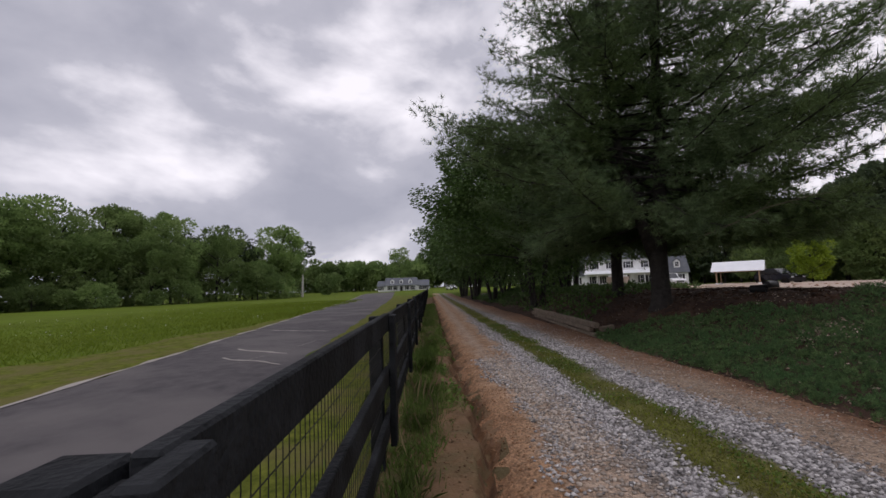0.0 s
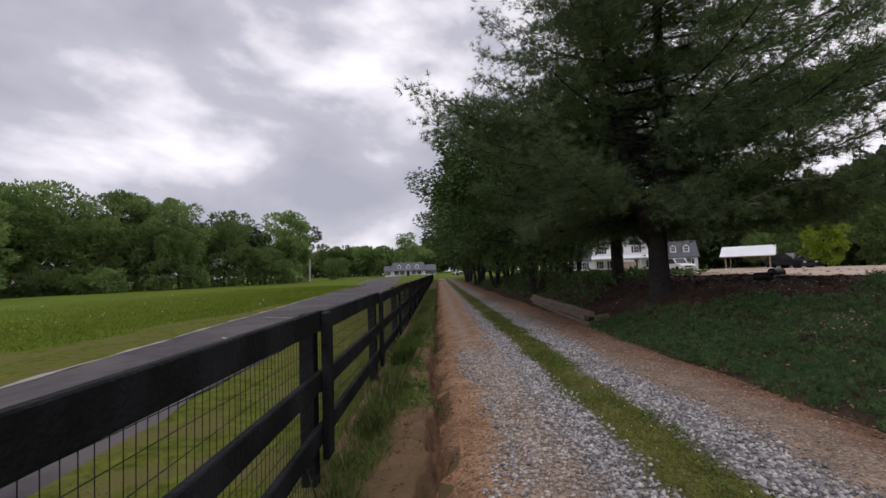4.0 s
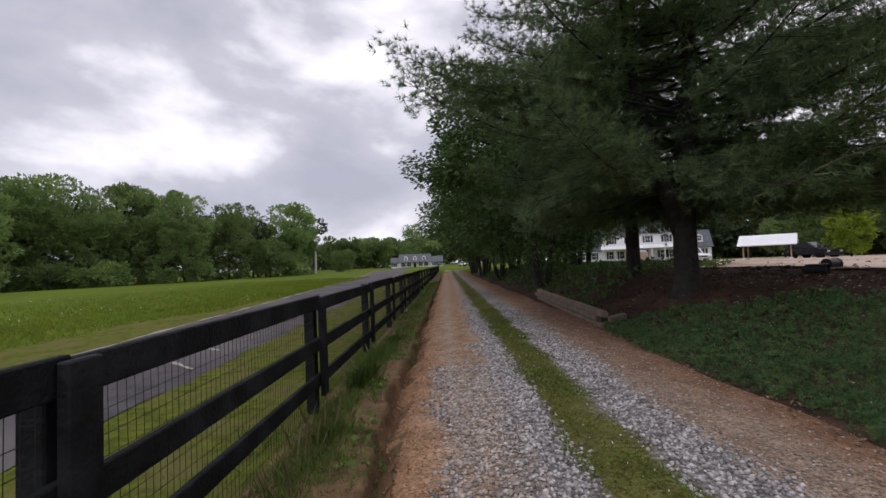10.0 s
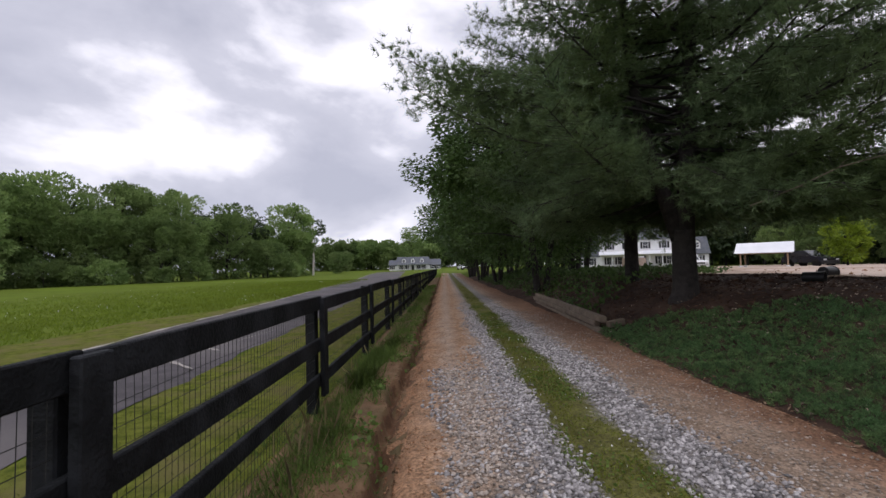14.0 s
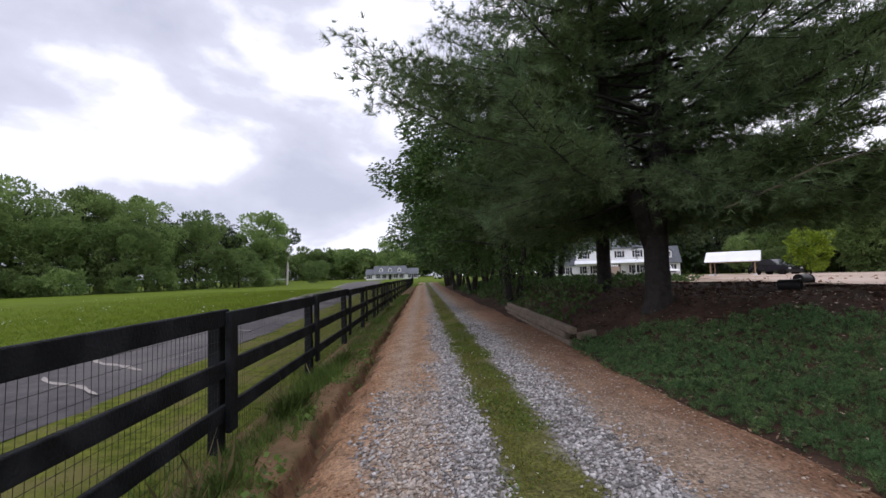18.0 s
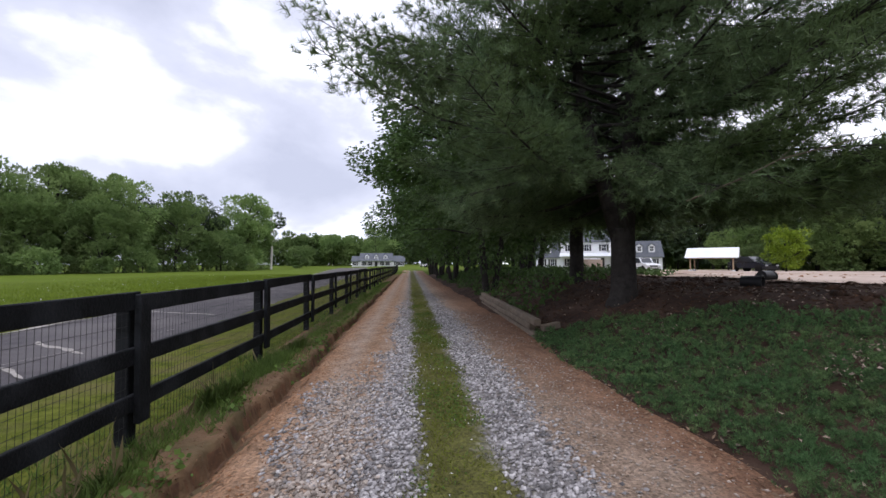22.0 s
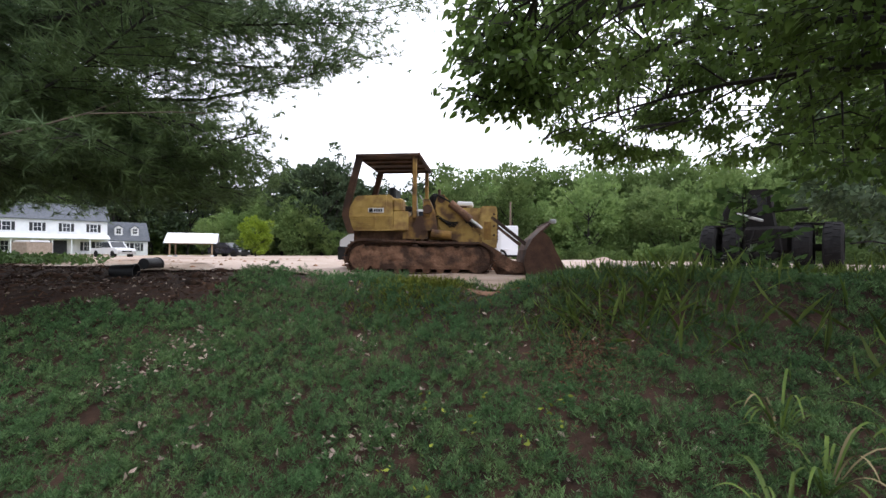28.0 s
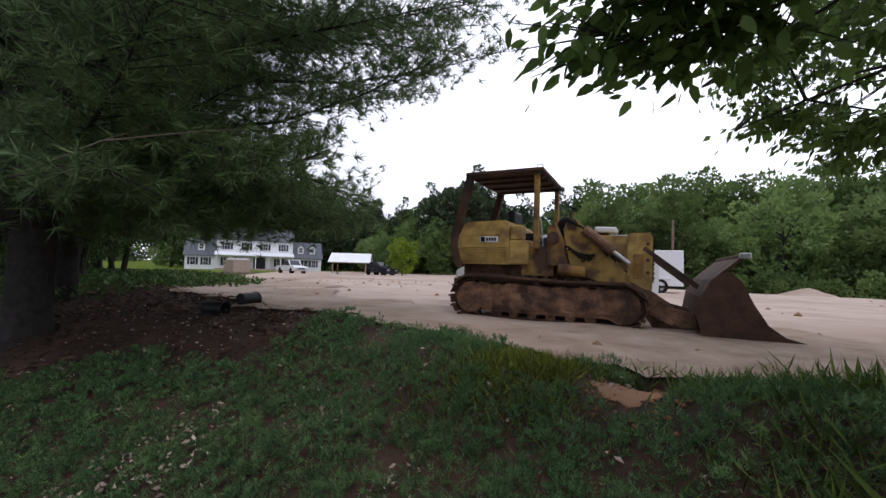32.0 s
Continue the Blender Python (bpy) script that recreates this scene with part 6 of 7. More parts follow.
        arrays("mud_crust", np.stack([uu, yy, zz], -1).reshape(-1, 3), quads, M_MUD, root, "thick dried red mud over rollers and frame", smooth=True)
        rail = [(-0.22, 0.66), (0.0, 0.80), (0.4, 0.80), (1.0, 0.77), (1.6, 0.735), (2.2, 0.74), (2.6, 0.74), (2.85, 0.62), (2.93, 0.48)]
        Geo().prism([(x, z) for x, z in rail] + [(x, z - 0.035) for x, z in rail[::-1]], "y", y0 - 0.01 if side == "near" else y0 + 0.05, y0 + 0.40 if side == "near" else y0 + 0.45).to("track_guard", M_RUST, root, "bent rusty guard over the track")
        g = disc(Geo(), 0.08, y0 + 0.05, y0 + 0.39, 0.39, 0.27, 22)
        sprocket = g.to("drive_sprocket", M_MUD, root)
        for k in range(11):
            Geo().box(-0.035, 0.035, y0 + 0.14, y0 + 0.30, 0.26, 0.325, 0.008, pose(0.08, 0, 0.39) @ pose(0, 0, 0, 0, 360 * k / 11, 0)).to("tooth", M_MUD, sprocket)
        disc(disc(Geo(), 2.56, y0 + 0.06, y0 + 0.38, 0.36, 0.27, 22), 2.56, y0 + 0.03, y0 + 0.41, 0.36, 0.09, 12).to("idler_wheel", M_MUD, root)
        for k in range(6):
            disc(Geo(), 0.55 + 0.31 * k, y0 + 0.10, y0 + 0.34, 0.145, 0.085, 12).to("track_roller", M_MUD, root)
        disc(Geo(), 1.25, y0 + 0.06, y0 + 0.36, 0.63, 0.065, 12).to("carrier_roller", M_RUST, root)
    # body
    Geo().prism([(-0.27, 0.98), (-0.27, 1.40), (-0.10, 1.70), (-0.04, 1.74), (0.66, 1.76), (0.73, 1.70), (0.75, 0.98)], "y", 0.14, 1.96).to("rear_housing", M_YELLOW, root)
    Geo().box(0.74, 1.08, 0.14, 0.50, 0.98, 1.40, 0.02).box(0.74, 0.95, 0.16, 0.50, 1.40, 1.68, 0.03).to("side_tank", M_YELLOW, root)
    Geo().box(-0.02, 0.60, 0.128, 0.14, 1.50, 1.715, 0.004).to("access_panel", M_YELLOW, root)
    for k in range(6):
        Geo().box(-0.20, 0.36, 0.118, 0.142, 1.05 + 0.045 * k, 1.072 + 0.045 * k, 0.003).to("louvre", M_YELLOW, root)
        Geo().box(0.42, 0.70, 0.118, 0.142, 1.05 + 0.045 * k, 1.072 + 0.045 * k, 0.003).to("louvre", M_YELLOW, root)
    badge = Geo().box(0.20, 0.54, 0.120, 0.1385, 1.37, 1.47, 0.002).to("badge", M_CARWHITE, root, "white maker's badge with dark bars")
    Geo().box(0.22, 0.30, 0.114, 0.1195, 1.38, 1.46).to("badge_mark", M_DARK, badge)
    for k in range(4):
        Geo().box(0.325 + 0.05 * k, 0.36 + 0.05 * k, 0.114, 0.1195, 1.39, 1.45).to("badge_bar", M_DARK, badge)
    Geo().box(-0.22, 1.45, 0.42, 1.68, 0.45, 0.99, 0.03).prism([(1.45, 0.42), (2.92, 0.40), (2.93, 0.70), (1.45, 0.92)], "y", 0.55, 1.55).to("chassis", M_MUD, root)
    Geo().prism([(0.95, 0.80), (1.50, 0.80), (1.50, 1.30), (1.10, 1.30), (0.95, 1.0)], "y", 0.20, 0.62).to("step_box", M_ARM, root)
    Geo().box(1.0, 1.45, 0.6, 1.5, 0.95, 1.25, 0.02).to("cab_floor", M_RUST, root)
    Geo().box(0.50, 0.66, 0.75, 1.35, 1.70, 2.02, 0.05).box(0.60, 1.05, 0.75, 1.35, 1.45, 1.58, 0.04).to("seat", M_PLASTIC, root)
    for k, y in enumerate((0.72, 0.80, 1.42)):
        Geo().tube([(1.15 + 0.05 * k, y, 1.2), (1.10 + 0.05 * k, y, 1.8), (1.0 + 0.06 * k, y, 1.92)], 0.014, 6).to("control_lever", M_STEEL, root)
    # canopy
    Geo().box(-0.08, 1.34, 0.06, 2.04, 2.57, 2.64, 0.02).to("canopy_roof", M_RUST, root, "dark rusty sheet-steel canopy")
    for y in (0.35, 0.75, 1.3, 1.75):
        Geo().box(0.0, 1.28, y, y + 0.05, 2.525, 2.572, 0.006).to("canopy_rib", M_RUST, root)
    for x in (0.05, 1.2):
        Geo().tube([(x, 0.14, 2.63), (x + 0.02, 0.14, 2.70), (x + 0.10, 0.14, 2.70), (x + 0.12, 0.14, 2.63)], 0.008, 5).to("lifting_eye", M_RUST, root)
    for y in (0.10, 1.92):
        g = Geo()
        prof = [(-0.03, 2.58), (-0.31, 1.50), (-0.33, 1.30), (-0.20, 0.92)]
        for (x0, z0), (x1, z1) in zip(prof, prof[1:]):
            g.add([(x0 - 0.05, y, z0), (x0 + 0.09, y, z0), (x0 + 0.09, y + 0.11, z0), (x0 - 0.05, y + 0.11, z0), (x1 - 0.05, y, z1), (x1 + 0.09, y, z1), (x1 + 0.09, y + 0.11, z1), (x1 - 0.05, y + 0.11, z1)],
                  [(0, 1, 2, 3), (7, 6, 5, 4), (0, 4, 5, 1), (1, 5, 6, 2), (2, 6, 7, 3), (3, 7, 4, 0)])
        g.to("rear_post", M_RUST, root)
        Geo().box(1.17, 1.26, y, y + 0.09, 1.25, 2.58, 0.012, pose(0, 0, 0, 0, 0, 0)).to("front_post", M_ARM, root)
    # hood and engine
    Geo().prism([(1.45, 0.85), (2.94, 0.66), (2.96, 1.44), (2.90, 1.50), (2.05, 1.52), (2.0, 1.46), (1.45, 1.44)], "y", 0.62, 1.48).to("hood", M_YELLOW, root)
    Geo().prism([(2.62, 0.66), (2.98, 0.62), (2.99, 1.48), (2.94, 1.54), (2.66, 1.54), (2.62, 1.50)], "y", 0.52, 1.58).to("radiator_housing", M_YELLOW, root)
    Geo().box(2.70, 2.86, 0.508, 0.522, 0.80, 1.20, 0.01).to("radiator_side_plate", M_ARM, root)
    for z in (0.9, 1.1, 1.36):
        disc(Geo(), 2.92, 0.505, 0.525, z, 0.028, 8).to("bolt", M_RUST, root)
    Geo().box(2.985, 3.005, 0.62, 1.48, 0.74, 1.40, 0.01).to("radiator_grille", M_RUST, root)
    for k in range(8):
        Geo().box(3.005, 3.02, 0.70, 1.40, 0.80 + 0.075 * k, 0.83 + 0.075 * k).to("grille_slat", M_DARK, root)
    # flat near-black plate, painted shade for the engine bay opening
    Geo().box(1.75, 2.45, 0.605, 0.63, 0.95, 1.32, 0.01).to("engine_opening", M_DARK, root)
    g = Geo()
    g.tube([(1.56, 1.05, 1.44), (1.56, 1.05, 1.74), (1.56, 1.05, 1.82), (1.56, 1.05, 1.88), (1.56, 1.05, 1.90)], [0.16, 0.16, 0.14, 0.08, 0.02], 16)
    g.to("air_cleaner", M_DARK, root, "rounded dark air cleaner dome")
    Geo().tube([(1.66, 0.95, 1.50), (1.66, 0.95, 1.98)], 0.035, 10).to("exhaust_pipe", M_RUST, root)
    Geo().box(1.98, 2.30, 0.80, 1.30, 1.52, 1.66, 0.03).to("pre_heater_box", M_RUST, root)
    Geo().box(2.0, 2.36, 0.78, 1.32, 1.66, 1.76, 0.03, pose(0, 0, 0.0, 2, 3, 0)).to("white_cover", M_CARWHITE, root, "crumpled white plastic cover on the hood")
    # loader linkage
    for y0 in (0.30, 1.62):
        Geo().prism([(1.45, 0.80), (2.15, 0.80), (2.02, 1.20), (1.92, 1.66), (1.82, 1.78), (1.70, 1.76), (1.60, 1.45)], "y", y0 + 0.20 if y0 < 1 else y0 - 0.06, y0 + 0.26 if y0 < 1 else y0).to("loader_tower", M_ARM, root)
        Geo().prism([(1.64, 1.60), (1.70, 1.74), (1.82, 1.78), (1.94, 1.66), (2.12, 1.40), (2.40, 1.10), (2.66, 0.84), (2.66, 0.60), (2.30, 0.70), (1.86, 0.86), (1.72, 1.10)], "y", y0, y0 + 0.13).to("lift_arm", M_YELLOW_RUSTY, root)
        Geo().prism([(2.58, 0.80), (2.92, 0.62), (3.30, 0.36), (3.56, 0.30), (3.56, 0.10), (3.30, 0.08), (2.80, 0.34), (2.58, 0.54)], "y", y0 + 0.015, y0 + 0.115).to("push_arm", M_MUD, root, "clay-caked lower loader arm")
        disc(Geo(), 1.78, y0 - 0.03, y0 + 0.22, 1.68, 0.09, 14).to("pivot_pin", M_RUST, root)
        disc(Geo(), 2.52, y0 - 0.03, y0 + 0.2, 1.12, 0.07, 12).to("pivot_pin", M_RUST, root)
        Geo().tube([(1.98, y0 - 0.06, 1.58), (2.42, y0 - 0.06, 1.22)], 0.085, 12).to("tilt_cylinder", M_MUD, root)
        Geo().tube([(2.42, y0 - 0.06, 1.22), (2.66, y0 - 0.06, 1.03)], 0.035, 10).to("tilt_rod", M_STEEL, root)
        Geo().tube([(1.62, y0 + 0.10, 0.98), (2.10, y0 + 0.10, 0.90)], 0.075, 12).to("lift_cylinder", M_YELLOW, root)
        Geo().tube([(2.10, y0 + 0.10, 0.90), (2.36, y0 + 0.10, 1.02)], 0.034, 10).to("lift_rod", M_STEEL, root)
        Geo().prism([(2.84, 1.26), (2.88, 1.31), (3.60, 0.74), (3.57, 0.67)], "y", y0 + 0.02, y0 + 0.09).to("tilt_link", M_RUST, root)
        Geo().prism([(2.9, 0.42), (3.40, 0.18), (3.66, 0.10), (3.66, 0.02), (3.0, 0.02), (2.82, 0.28)], "y", y0 + 0.30 if y0 < 1 else y0 - 0.2, y0 + 0.38 if y0 < 1 else y0 - 0.12).to("push_plate", M_MUD, root)
    for k in range(5):
        o = 0.03 * k
        Geo().tube([(1.50 + 3 * o, 0.50 - o, 1.28), (1.72 + 2 * o, 0.22, 1.30 - 2 * o), (2.0 + 2 * o, 0.24 + o, 1.10 + o), (2.25 + o, 0.5, 0.98 - 2 * o)], 0.017, 6).to("hydraulic_hose", M_DARK, root)
    Geo().prism([(1.40, 0.98), (1.72, 0.98), (1.66, 1.34), (1.52, 1.66), (1.40, 1.66)], "y", 0.16, 0.46).to("valve_block", M_ARM, root, "rust-streaked valve block")
    disc(Geo(), 1.50, 0.10, 0.18, 1.44, 0.10, 14).to("valve_cap", M_RUST, root)
    Geo().tube([(1.60, 0.10, 0.93), (2.02, 0.10, 0.88)], 0.085, 12).to("ram_barrel", M_ARM, root)
    Geo().box(2.05, 2.9, 0.60, 0.622, 0.72, 0.93, 0.01).to("engine_side", M_RUST, root)
    Geo().tube([(1.70, 0.26, 1.75), (1.95, 0.24, 1.62), (2.2, 0.24, 1.36), (2.34, 0.26, 1.15)], 0.018, 6).to("hydraulic_hose", M_DARK, root)
    # bucket
    shell = [(4.08, 1.17), (3.70, 0.82), (3.57, 0.58), (3.53, 0.30), (3.60, 0.08), (3.78, 0.0), (4.86, 0.0)]
    inner = [(4.86, 0.025), (3.81, 0.03), (3.64, 0.11), (3.57, 0.31), (3.61, 0.56), (3.73, 0.79), (4.10, 1.14)]
    Geo().prism(shell + inner, "y", -0.04, 2.16).to("bucket_shell", M_RUST, root, "rusty brown bucket shell")
    for y in (-0.06, 2.14):
        Geo().prism([(3.93, 0.94), (3.84, 0.93), (3.70, 0.80), (3.57, 0.57), (3.52, 0.30), (3.60, 0.03), (4.82, 0.02), (4.52, 0.10), (4.34, 0.24), (4.18, 0.52), (4.06, 0.80)], "y", y, y + 0.035).to("bucket_side", M_RUST, root)
    Geo().prism([(4.50, -0.02), (5.0, -0.025), (4.98, 0.0), (4.50, 0.05)], "y", -0.08, 2.2).to("cutting_edge", M_RUST, root)
    Geo().box(4.05, 4.14, -0.05, 2.17, 1.14, 1.19, 0.012).to("spill_edge", M_RUST, root)
    Geo().box(4.03, 4.16, -0.085, 0.02, 1.12, 1.205, 0.015).to("edge_tip", M_STEEL, root, "bright worn corner of the bucket edge")
    g = Geo()
    gr2 = random.Random(4)
    for k in range(26):
        x, y = gr2.uniform(-0.1, 3.4), gr2.uniform(-0.35, 0.0)
        g.box(x - 0.05, x + 0.05, y - 0.04, y + 0.04, -0.03, gr2.uniform(0.01, 0.06), 0.02, pose(0, 0, 0, 0, 0, 0))
    return root


crawler_loader()


def wheel(name, parent, m, r, w, rim_mat, tread=0):
    g = Geo()
    prof = [(-w / 2, r * 0.62), (-w / 2, r * 0.90), (-w * 0.38, r), (w * 0.38, r), (w / 2, r * 0.90), (w / 2, r * 0.62)]
    n = 28
    pts, faces = [], []
    for k in range(n):
        a = 6.28319 * k / n
        pts += [(x, q * math.cos(a), q * math.sin(a)) for x, q in prof]
    for k in range(n):
        j = (k + 1) % n
        for i in range(len(prof)):
            i2 = (i + 1) % len(prof)
            faces.append((6 * k + i, 6 * k + i2, 6 * j + i2, 6 * j + i))
    g.add(pts, faces)
    for k in range(tread):
        a = 360 * k / tread
        g.box(-w * 0.42, -0.01, -0.03, 0.03, r * 0.985, r * 1.02, 0.004, pose(0, 0, 0, a, 0, 0) @ pose(0, 0, 0, 0, 0, 14))
        g.box(0.01, w * 0.42, -0.03, 0.03, r * 0.985, r * 1.02, 0.004, pose(0, 0, 0, a + 180 / tread, 0, 0) @ pose(0, 0, 0, 0, 0, -14))
    t = g.to("tyre", M_TYRE, parent)
    t.matrix_basis = m
    rim = Geo().tube([(-w * 0.30, 0, 0), (w * 0.30, 0, 0)], r * 0.63, 20).tube([(-w * 0.38, 0, 0), (w * 0.38, 0, 0)], r * 0.18, 12).to("rim", rim_mat, t)
    return t


def tractor():
    root = empty("farm_tractor", Matrix.LocRotScale((20.6, -5.05, float(gz(20.6, -5.05))), Euler((0, 0, radians(-113))), None), "old tractor with dual rear wheels, coloured dark for shade, seen from behind", "tractor")
    # rims and metal are near-black to imitate the tree shade over the tractor
    for x in (-1.52, -0.87, 0.87, 1.52):
        wheel("wheel", root, pose(x, 0, 0.74), 0.74, 0.44, M_DARK, 20)
    Geo().tube([(-1.7, 0, 0.74), (1.7, 0, 0.74)], 0.11, 12).to("rear_axle", M_DARK, root)
    Geo().box(-0.62, 0.60, -0.30, 0.6, 0.55, 1.40, 0.10).box(-0.35, 0.33, -0.35, 0.5, 0.33, 0.6, 0.05).to("gear_housing", M_DARK, root)
    Geo().box(-0.34, 0.30, 0.6, 2.5, 0.62, 1.45, 0.08).to("hood", M_DARK, root)
    Geo().prism([(-0.62, 1.1), (0.24, 1.1), (0.13, 1.75), (0.06, 2.52), (-0.02, 2.60), (-0.42, 2.60), (-0.50, 2.52), (-0.53, 1.75)], "y", -0.1, 0.45).to("operator_station", M_DARK, root, "black upright operator station")
    Geo().box(-0.40, -0.02, -0.14, -0.1, 1.85, 2.40, 0.02).to("seat_back", M_PLASTIC, root)
    Geo().tube([(-0.85, 0.04, 1.86), (0.1, 0.04, 1.88), (0.95, 0.04, 1.92)], 0.045, 8).to("cross_bar", M_DARK, root)
    for s in (-1, 1):
        Geo().box(s * 0.95 - 0.35, s * 0.95 + 0.30, -0.35, 0.5, 1.50, 1.54, 0.02, pose(0, 0, 0, 0, 4 * s, 0)).to("fender", M_DARK, root)
        Geo().tube([(s * 0.42, -0.4, 0.55), (s * 0.46, -0.95, 0.50)], 0.035, 8).to("lift_link", M_DARK, root)
        Geo().tube([(s * 0.30, -0.3, 1.30), (s * 0.44, -0.7, 0.52)], 0.022, 6).to("lift_rod", M_DARK, root)
        wheel("front_wheel", root, pose(s * 0.75, 2.3, 0.42), 0.42, 0.24, M_DARK)
    Geo().tube([(-1.18, 0.0, 1.50), (-1.10, 0.0, 1.95), (-0.86, 0.0, 2.46)], [0.11, 0.09, 0.07], 8).to("boom_arm", M_DARK, root)
    Geo().box(-1.15, -0.42, -0.25, -0.18, 1.66, 1.75, 0.015, pose(0, 0, 0.0, 0, 20, 0) @ pose(-0.2, 0, -0.25)).to("pale_brace", M_STEEL, root)
    Geo().tube([(-1.70, -0.25, 1.05), (-1.85, -0.35, 0.5), (-2.0, -0.45, 0.0)], 0.055, 8).to("stabiliser_leg", M_RUST, root)
    Geo().tube([(1.85, 0.2, 0.85), (2.3, 0.3, 0.92), (2.75, 0.3, 0.78)], 0.025, 6).to("bent_hose", M_DARK, root)
    Geo().box(-0.16, 0.14, -0.5, -0.2, 0.27, 0.48, 0.03).to("drawbar", M_DARK, root)
    return root


tractor()


def vehicle(name, kind, paint, m, label, category):
    """kind: truck, suv or sedan; the nose points along +x."""
    root = empty(name, m, label, category)
    side = {
        "truck": [(-2.75, 0.45), (-2.75, 1.05), (-0.75, 1.08), (-0.72, 1.10), (1.05, 1.12), (2.3, 1.02), (2.72, 0.90), (2.75, 0.45)],
        "suv": [(-2.3, 0.42), (-2.32, 1.08), (-2.2, 1.12), (0.95, 1.10), (2.1, 0.98), (2.34, 0.82), (2.35, 0.42)],
        "sedan": [(-2.25, 0.38), (-2.28, 0.95), (-1.6, 1.0), (0.8, 0.98), (2.0, 0.86), (2.26, 0.70), (2.28, 0.38)],
    }[kind]
    roof = {
        "truck": [(-0.78, 1.09), (-0.72, 1.76), (-0.55, 1.84), (0.55, 1.82), (1.25, 1.10)],
        "suv": [(-2.18, 1.11), (-1.95, 1.70), (-1.75, 1.76), (0.25, 1.74), (1.05, 1.09)],
        "sedan": [(-1.75, 0.98), (-1.05, 1.40), (-0.6, 1.46), (0.15, 1.44), (0.95, 0.97)],
    }[kind]
    Geo().prism(side, "y", -0.92, 0.92).to("body", paint, root)
    Geo().prism(roof, "y", -0.78, 0.78).to("cabin", paint, root)
    glass = [(x * 0.93 + 0.0, z - 0.07 if z > 1.3 else z + 0.04) for x, z in roof]
    Geo().prism(glass, "y", -0.795, 0.795).to("side_glass", M_PANE, root)
    (x0, z0), (x1, z1) = roof[-1], roof[-2]
    d = Vector((z0 - z1, 0, x1 - x0)).normalized() * -0.012
    Geo().add([(x0 - 0.04 + 0.02, -0.68, z0 + 0.05), (x0 - 0.04 + 0.02, 0.68, z0 + 0.05), (x1 + 0.05, 0.62, z1 - 0.03), (x1 + 0.05, -0.62, z1 - 0.03),
               (x0 - 0.07, -0.68, z0 + 0.03), (x0 - 0.07, 0.68, z0 + 0.03), (x1 + 0.0, 0.62, z1 - 0.05), (x1 + 0.0, -0.62, z1 - 0.05)],
              [(0, 1, 2, 3), (7, 6, 5, 4), (0, 4, 5, 1), (1, 5, 6, 2), (2, 6, 7, 3), (3, 7, 4, 0)]).to("windscreen", M_PANE, root)
    nose, tail = side[-1][0], side[0][0]
    low, back = (0.26, 0.30) if kind == "suv" else (0.42, 0.02)
    Geo().box(nose - back, nose + 0.06, -0.94 if kind == "suv" else -0.88, 0.94 if kind == "suv" else 0.88, low, 0.64, 0.03).to("front_bumper", M_PLASTIC if kind != "truck" else M_STEEL, root)
    Geo().box(tail - 0.06, tail + 0.02, -0.88, 0.88, 0.42, 0.60, 0.03).to("rear_bumper", M_PLASTIC, root)
    Geo().box(nose - 0.03, nose + 0.02, -0.50, 0.50, 0.62, 0.80, 0.02).to("grille", M_DARK, root)
    for s in (-1, 1):
        Geo().box(nose - 0.06, nose + 0.015, s * 0.72 - 0.17, s * 0.72 + 0.17, 0.64, 0.80, 0.02).to("headlight", M_LENS, root)
        Geo().box(tail - 0.015, tail + 0.05, s * 0.80 - 0.08, s * 0.80 + 0.08, 0.72, 1.0, 0.02).to("tail_light", M_REDLENS, root)
        Geo().box(0.72, 0.84, s * 0.95, s * 1.08, 1.08, 1.20, 0.03).to("door_mirror", M_PLASTIC, root)
        for x in {"truck": (-1.65, 1.72), "suv": (-1.42, 1.56), "sedan": (-1.42, 1.42)}[kind]:
            Geo().tube([(x, s * 0.70, 0.38), (x, s * 0.932, 0.38)], 0.43, 20).to("wheel_arch", M_DARK, root)
            wheel("wheel", root, pose(x, s * 0.84, 0.36, 0, 0, 90), 0.36, 0.22, M_STEEL)
    return root


def stand(x, y, turn):
    return Matrix.LocRotScale((x, y, float(gz(x, y)) + 0.02), Euler((0, 0, radians(turn))), None)


vehicle("pickup_truck", "truck", M_CARWHITE, stand(33.2, 52.0, -93), "white pickup truck parked before the house", "pickup truck")
vehicle("parked_suv", "suv", M_CARBLUE, stand(41.0, 43.2, -84), "dark blue car parked near the yellow-green tree", "car")
vehicle("white_car", "suv", M_CARWHITE, stand(16.1, 5.0, 122), "white car parked behind the loader", "car")
vehicle("distant_car", "sedan", M_CARWHITE, stand(6.8, 118, -70), "white car parked at the far end of the driveway", "car")

trailer = empty("box_trailer", stand(27.9, 5.45, -70), "white enclosed box trailer on the bare lot", "trailer")
Geo().box(-1.5, 0.75, -1.05, 1.05, 0.34, 1.98, 0.03).to("box", M_ROOF_WHITE, trailer)
Geo().box(-1.52, 0.77, -1.07, 1.07, 0.27, 0.36, 0.01).to("chassis_rail", M_DARK, trailer)
for s in (-1, 1):
    wheel("wheel", trailer, pose(-0.2, s * 0.98, 0.34, 0, 0, 90), 0.34, 0.2, M_STEEL)
    Geo().box(-0.65, 0.25, s * 1.0 - 0.1, s * 1.0 + 0.16, 0.66, 0.71, 0.01).to("mudguard", M_ROOF_WHITE, trailer)
Geo().tube([(-1.5, 0, 0.42), (-2.5, 0, 0.42)], 0.04, 8).to("drawbar", M_DARK, trailer)
Geo().tube([(-2.3, 0, 0.0), (-2.3, 0, 0.6)], 0.03, 8).to("jack_stand", M_STEEL, trailer)


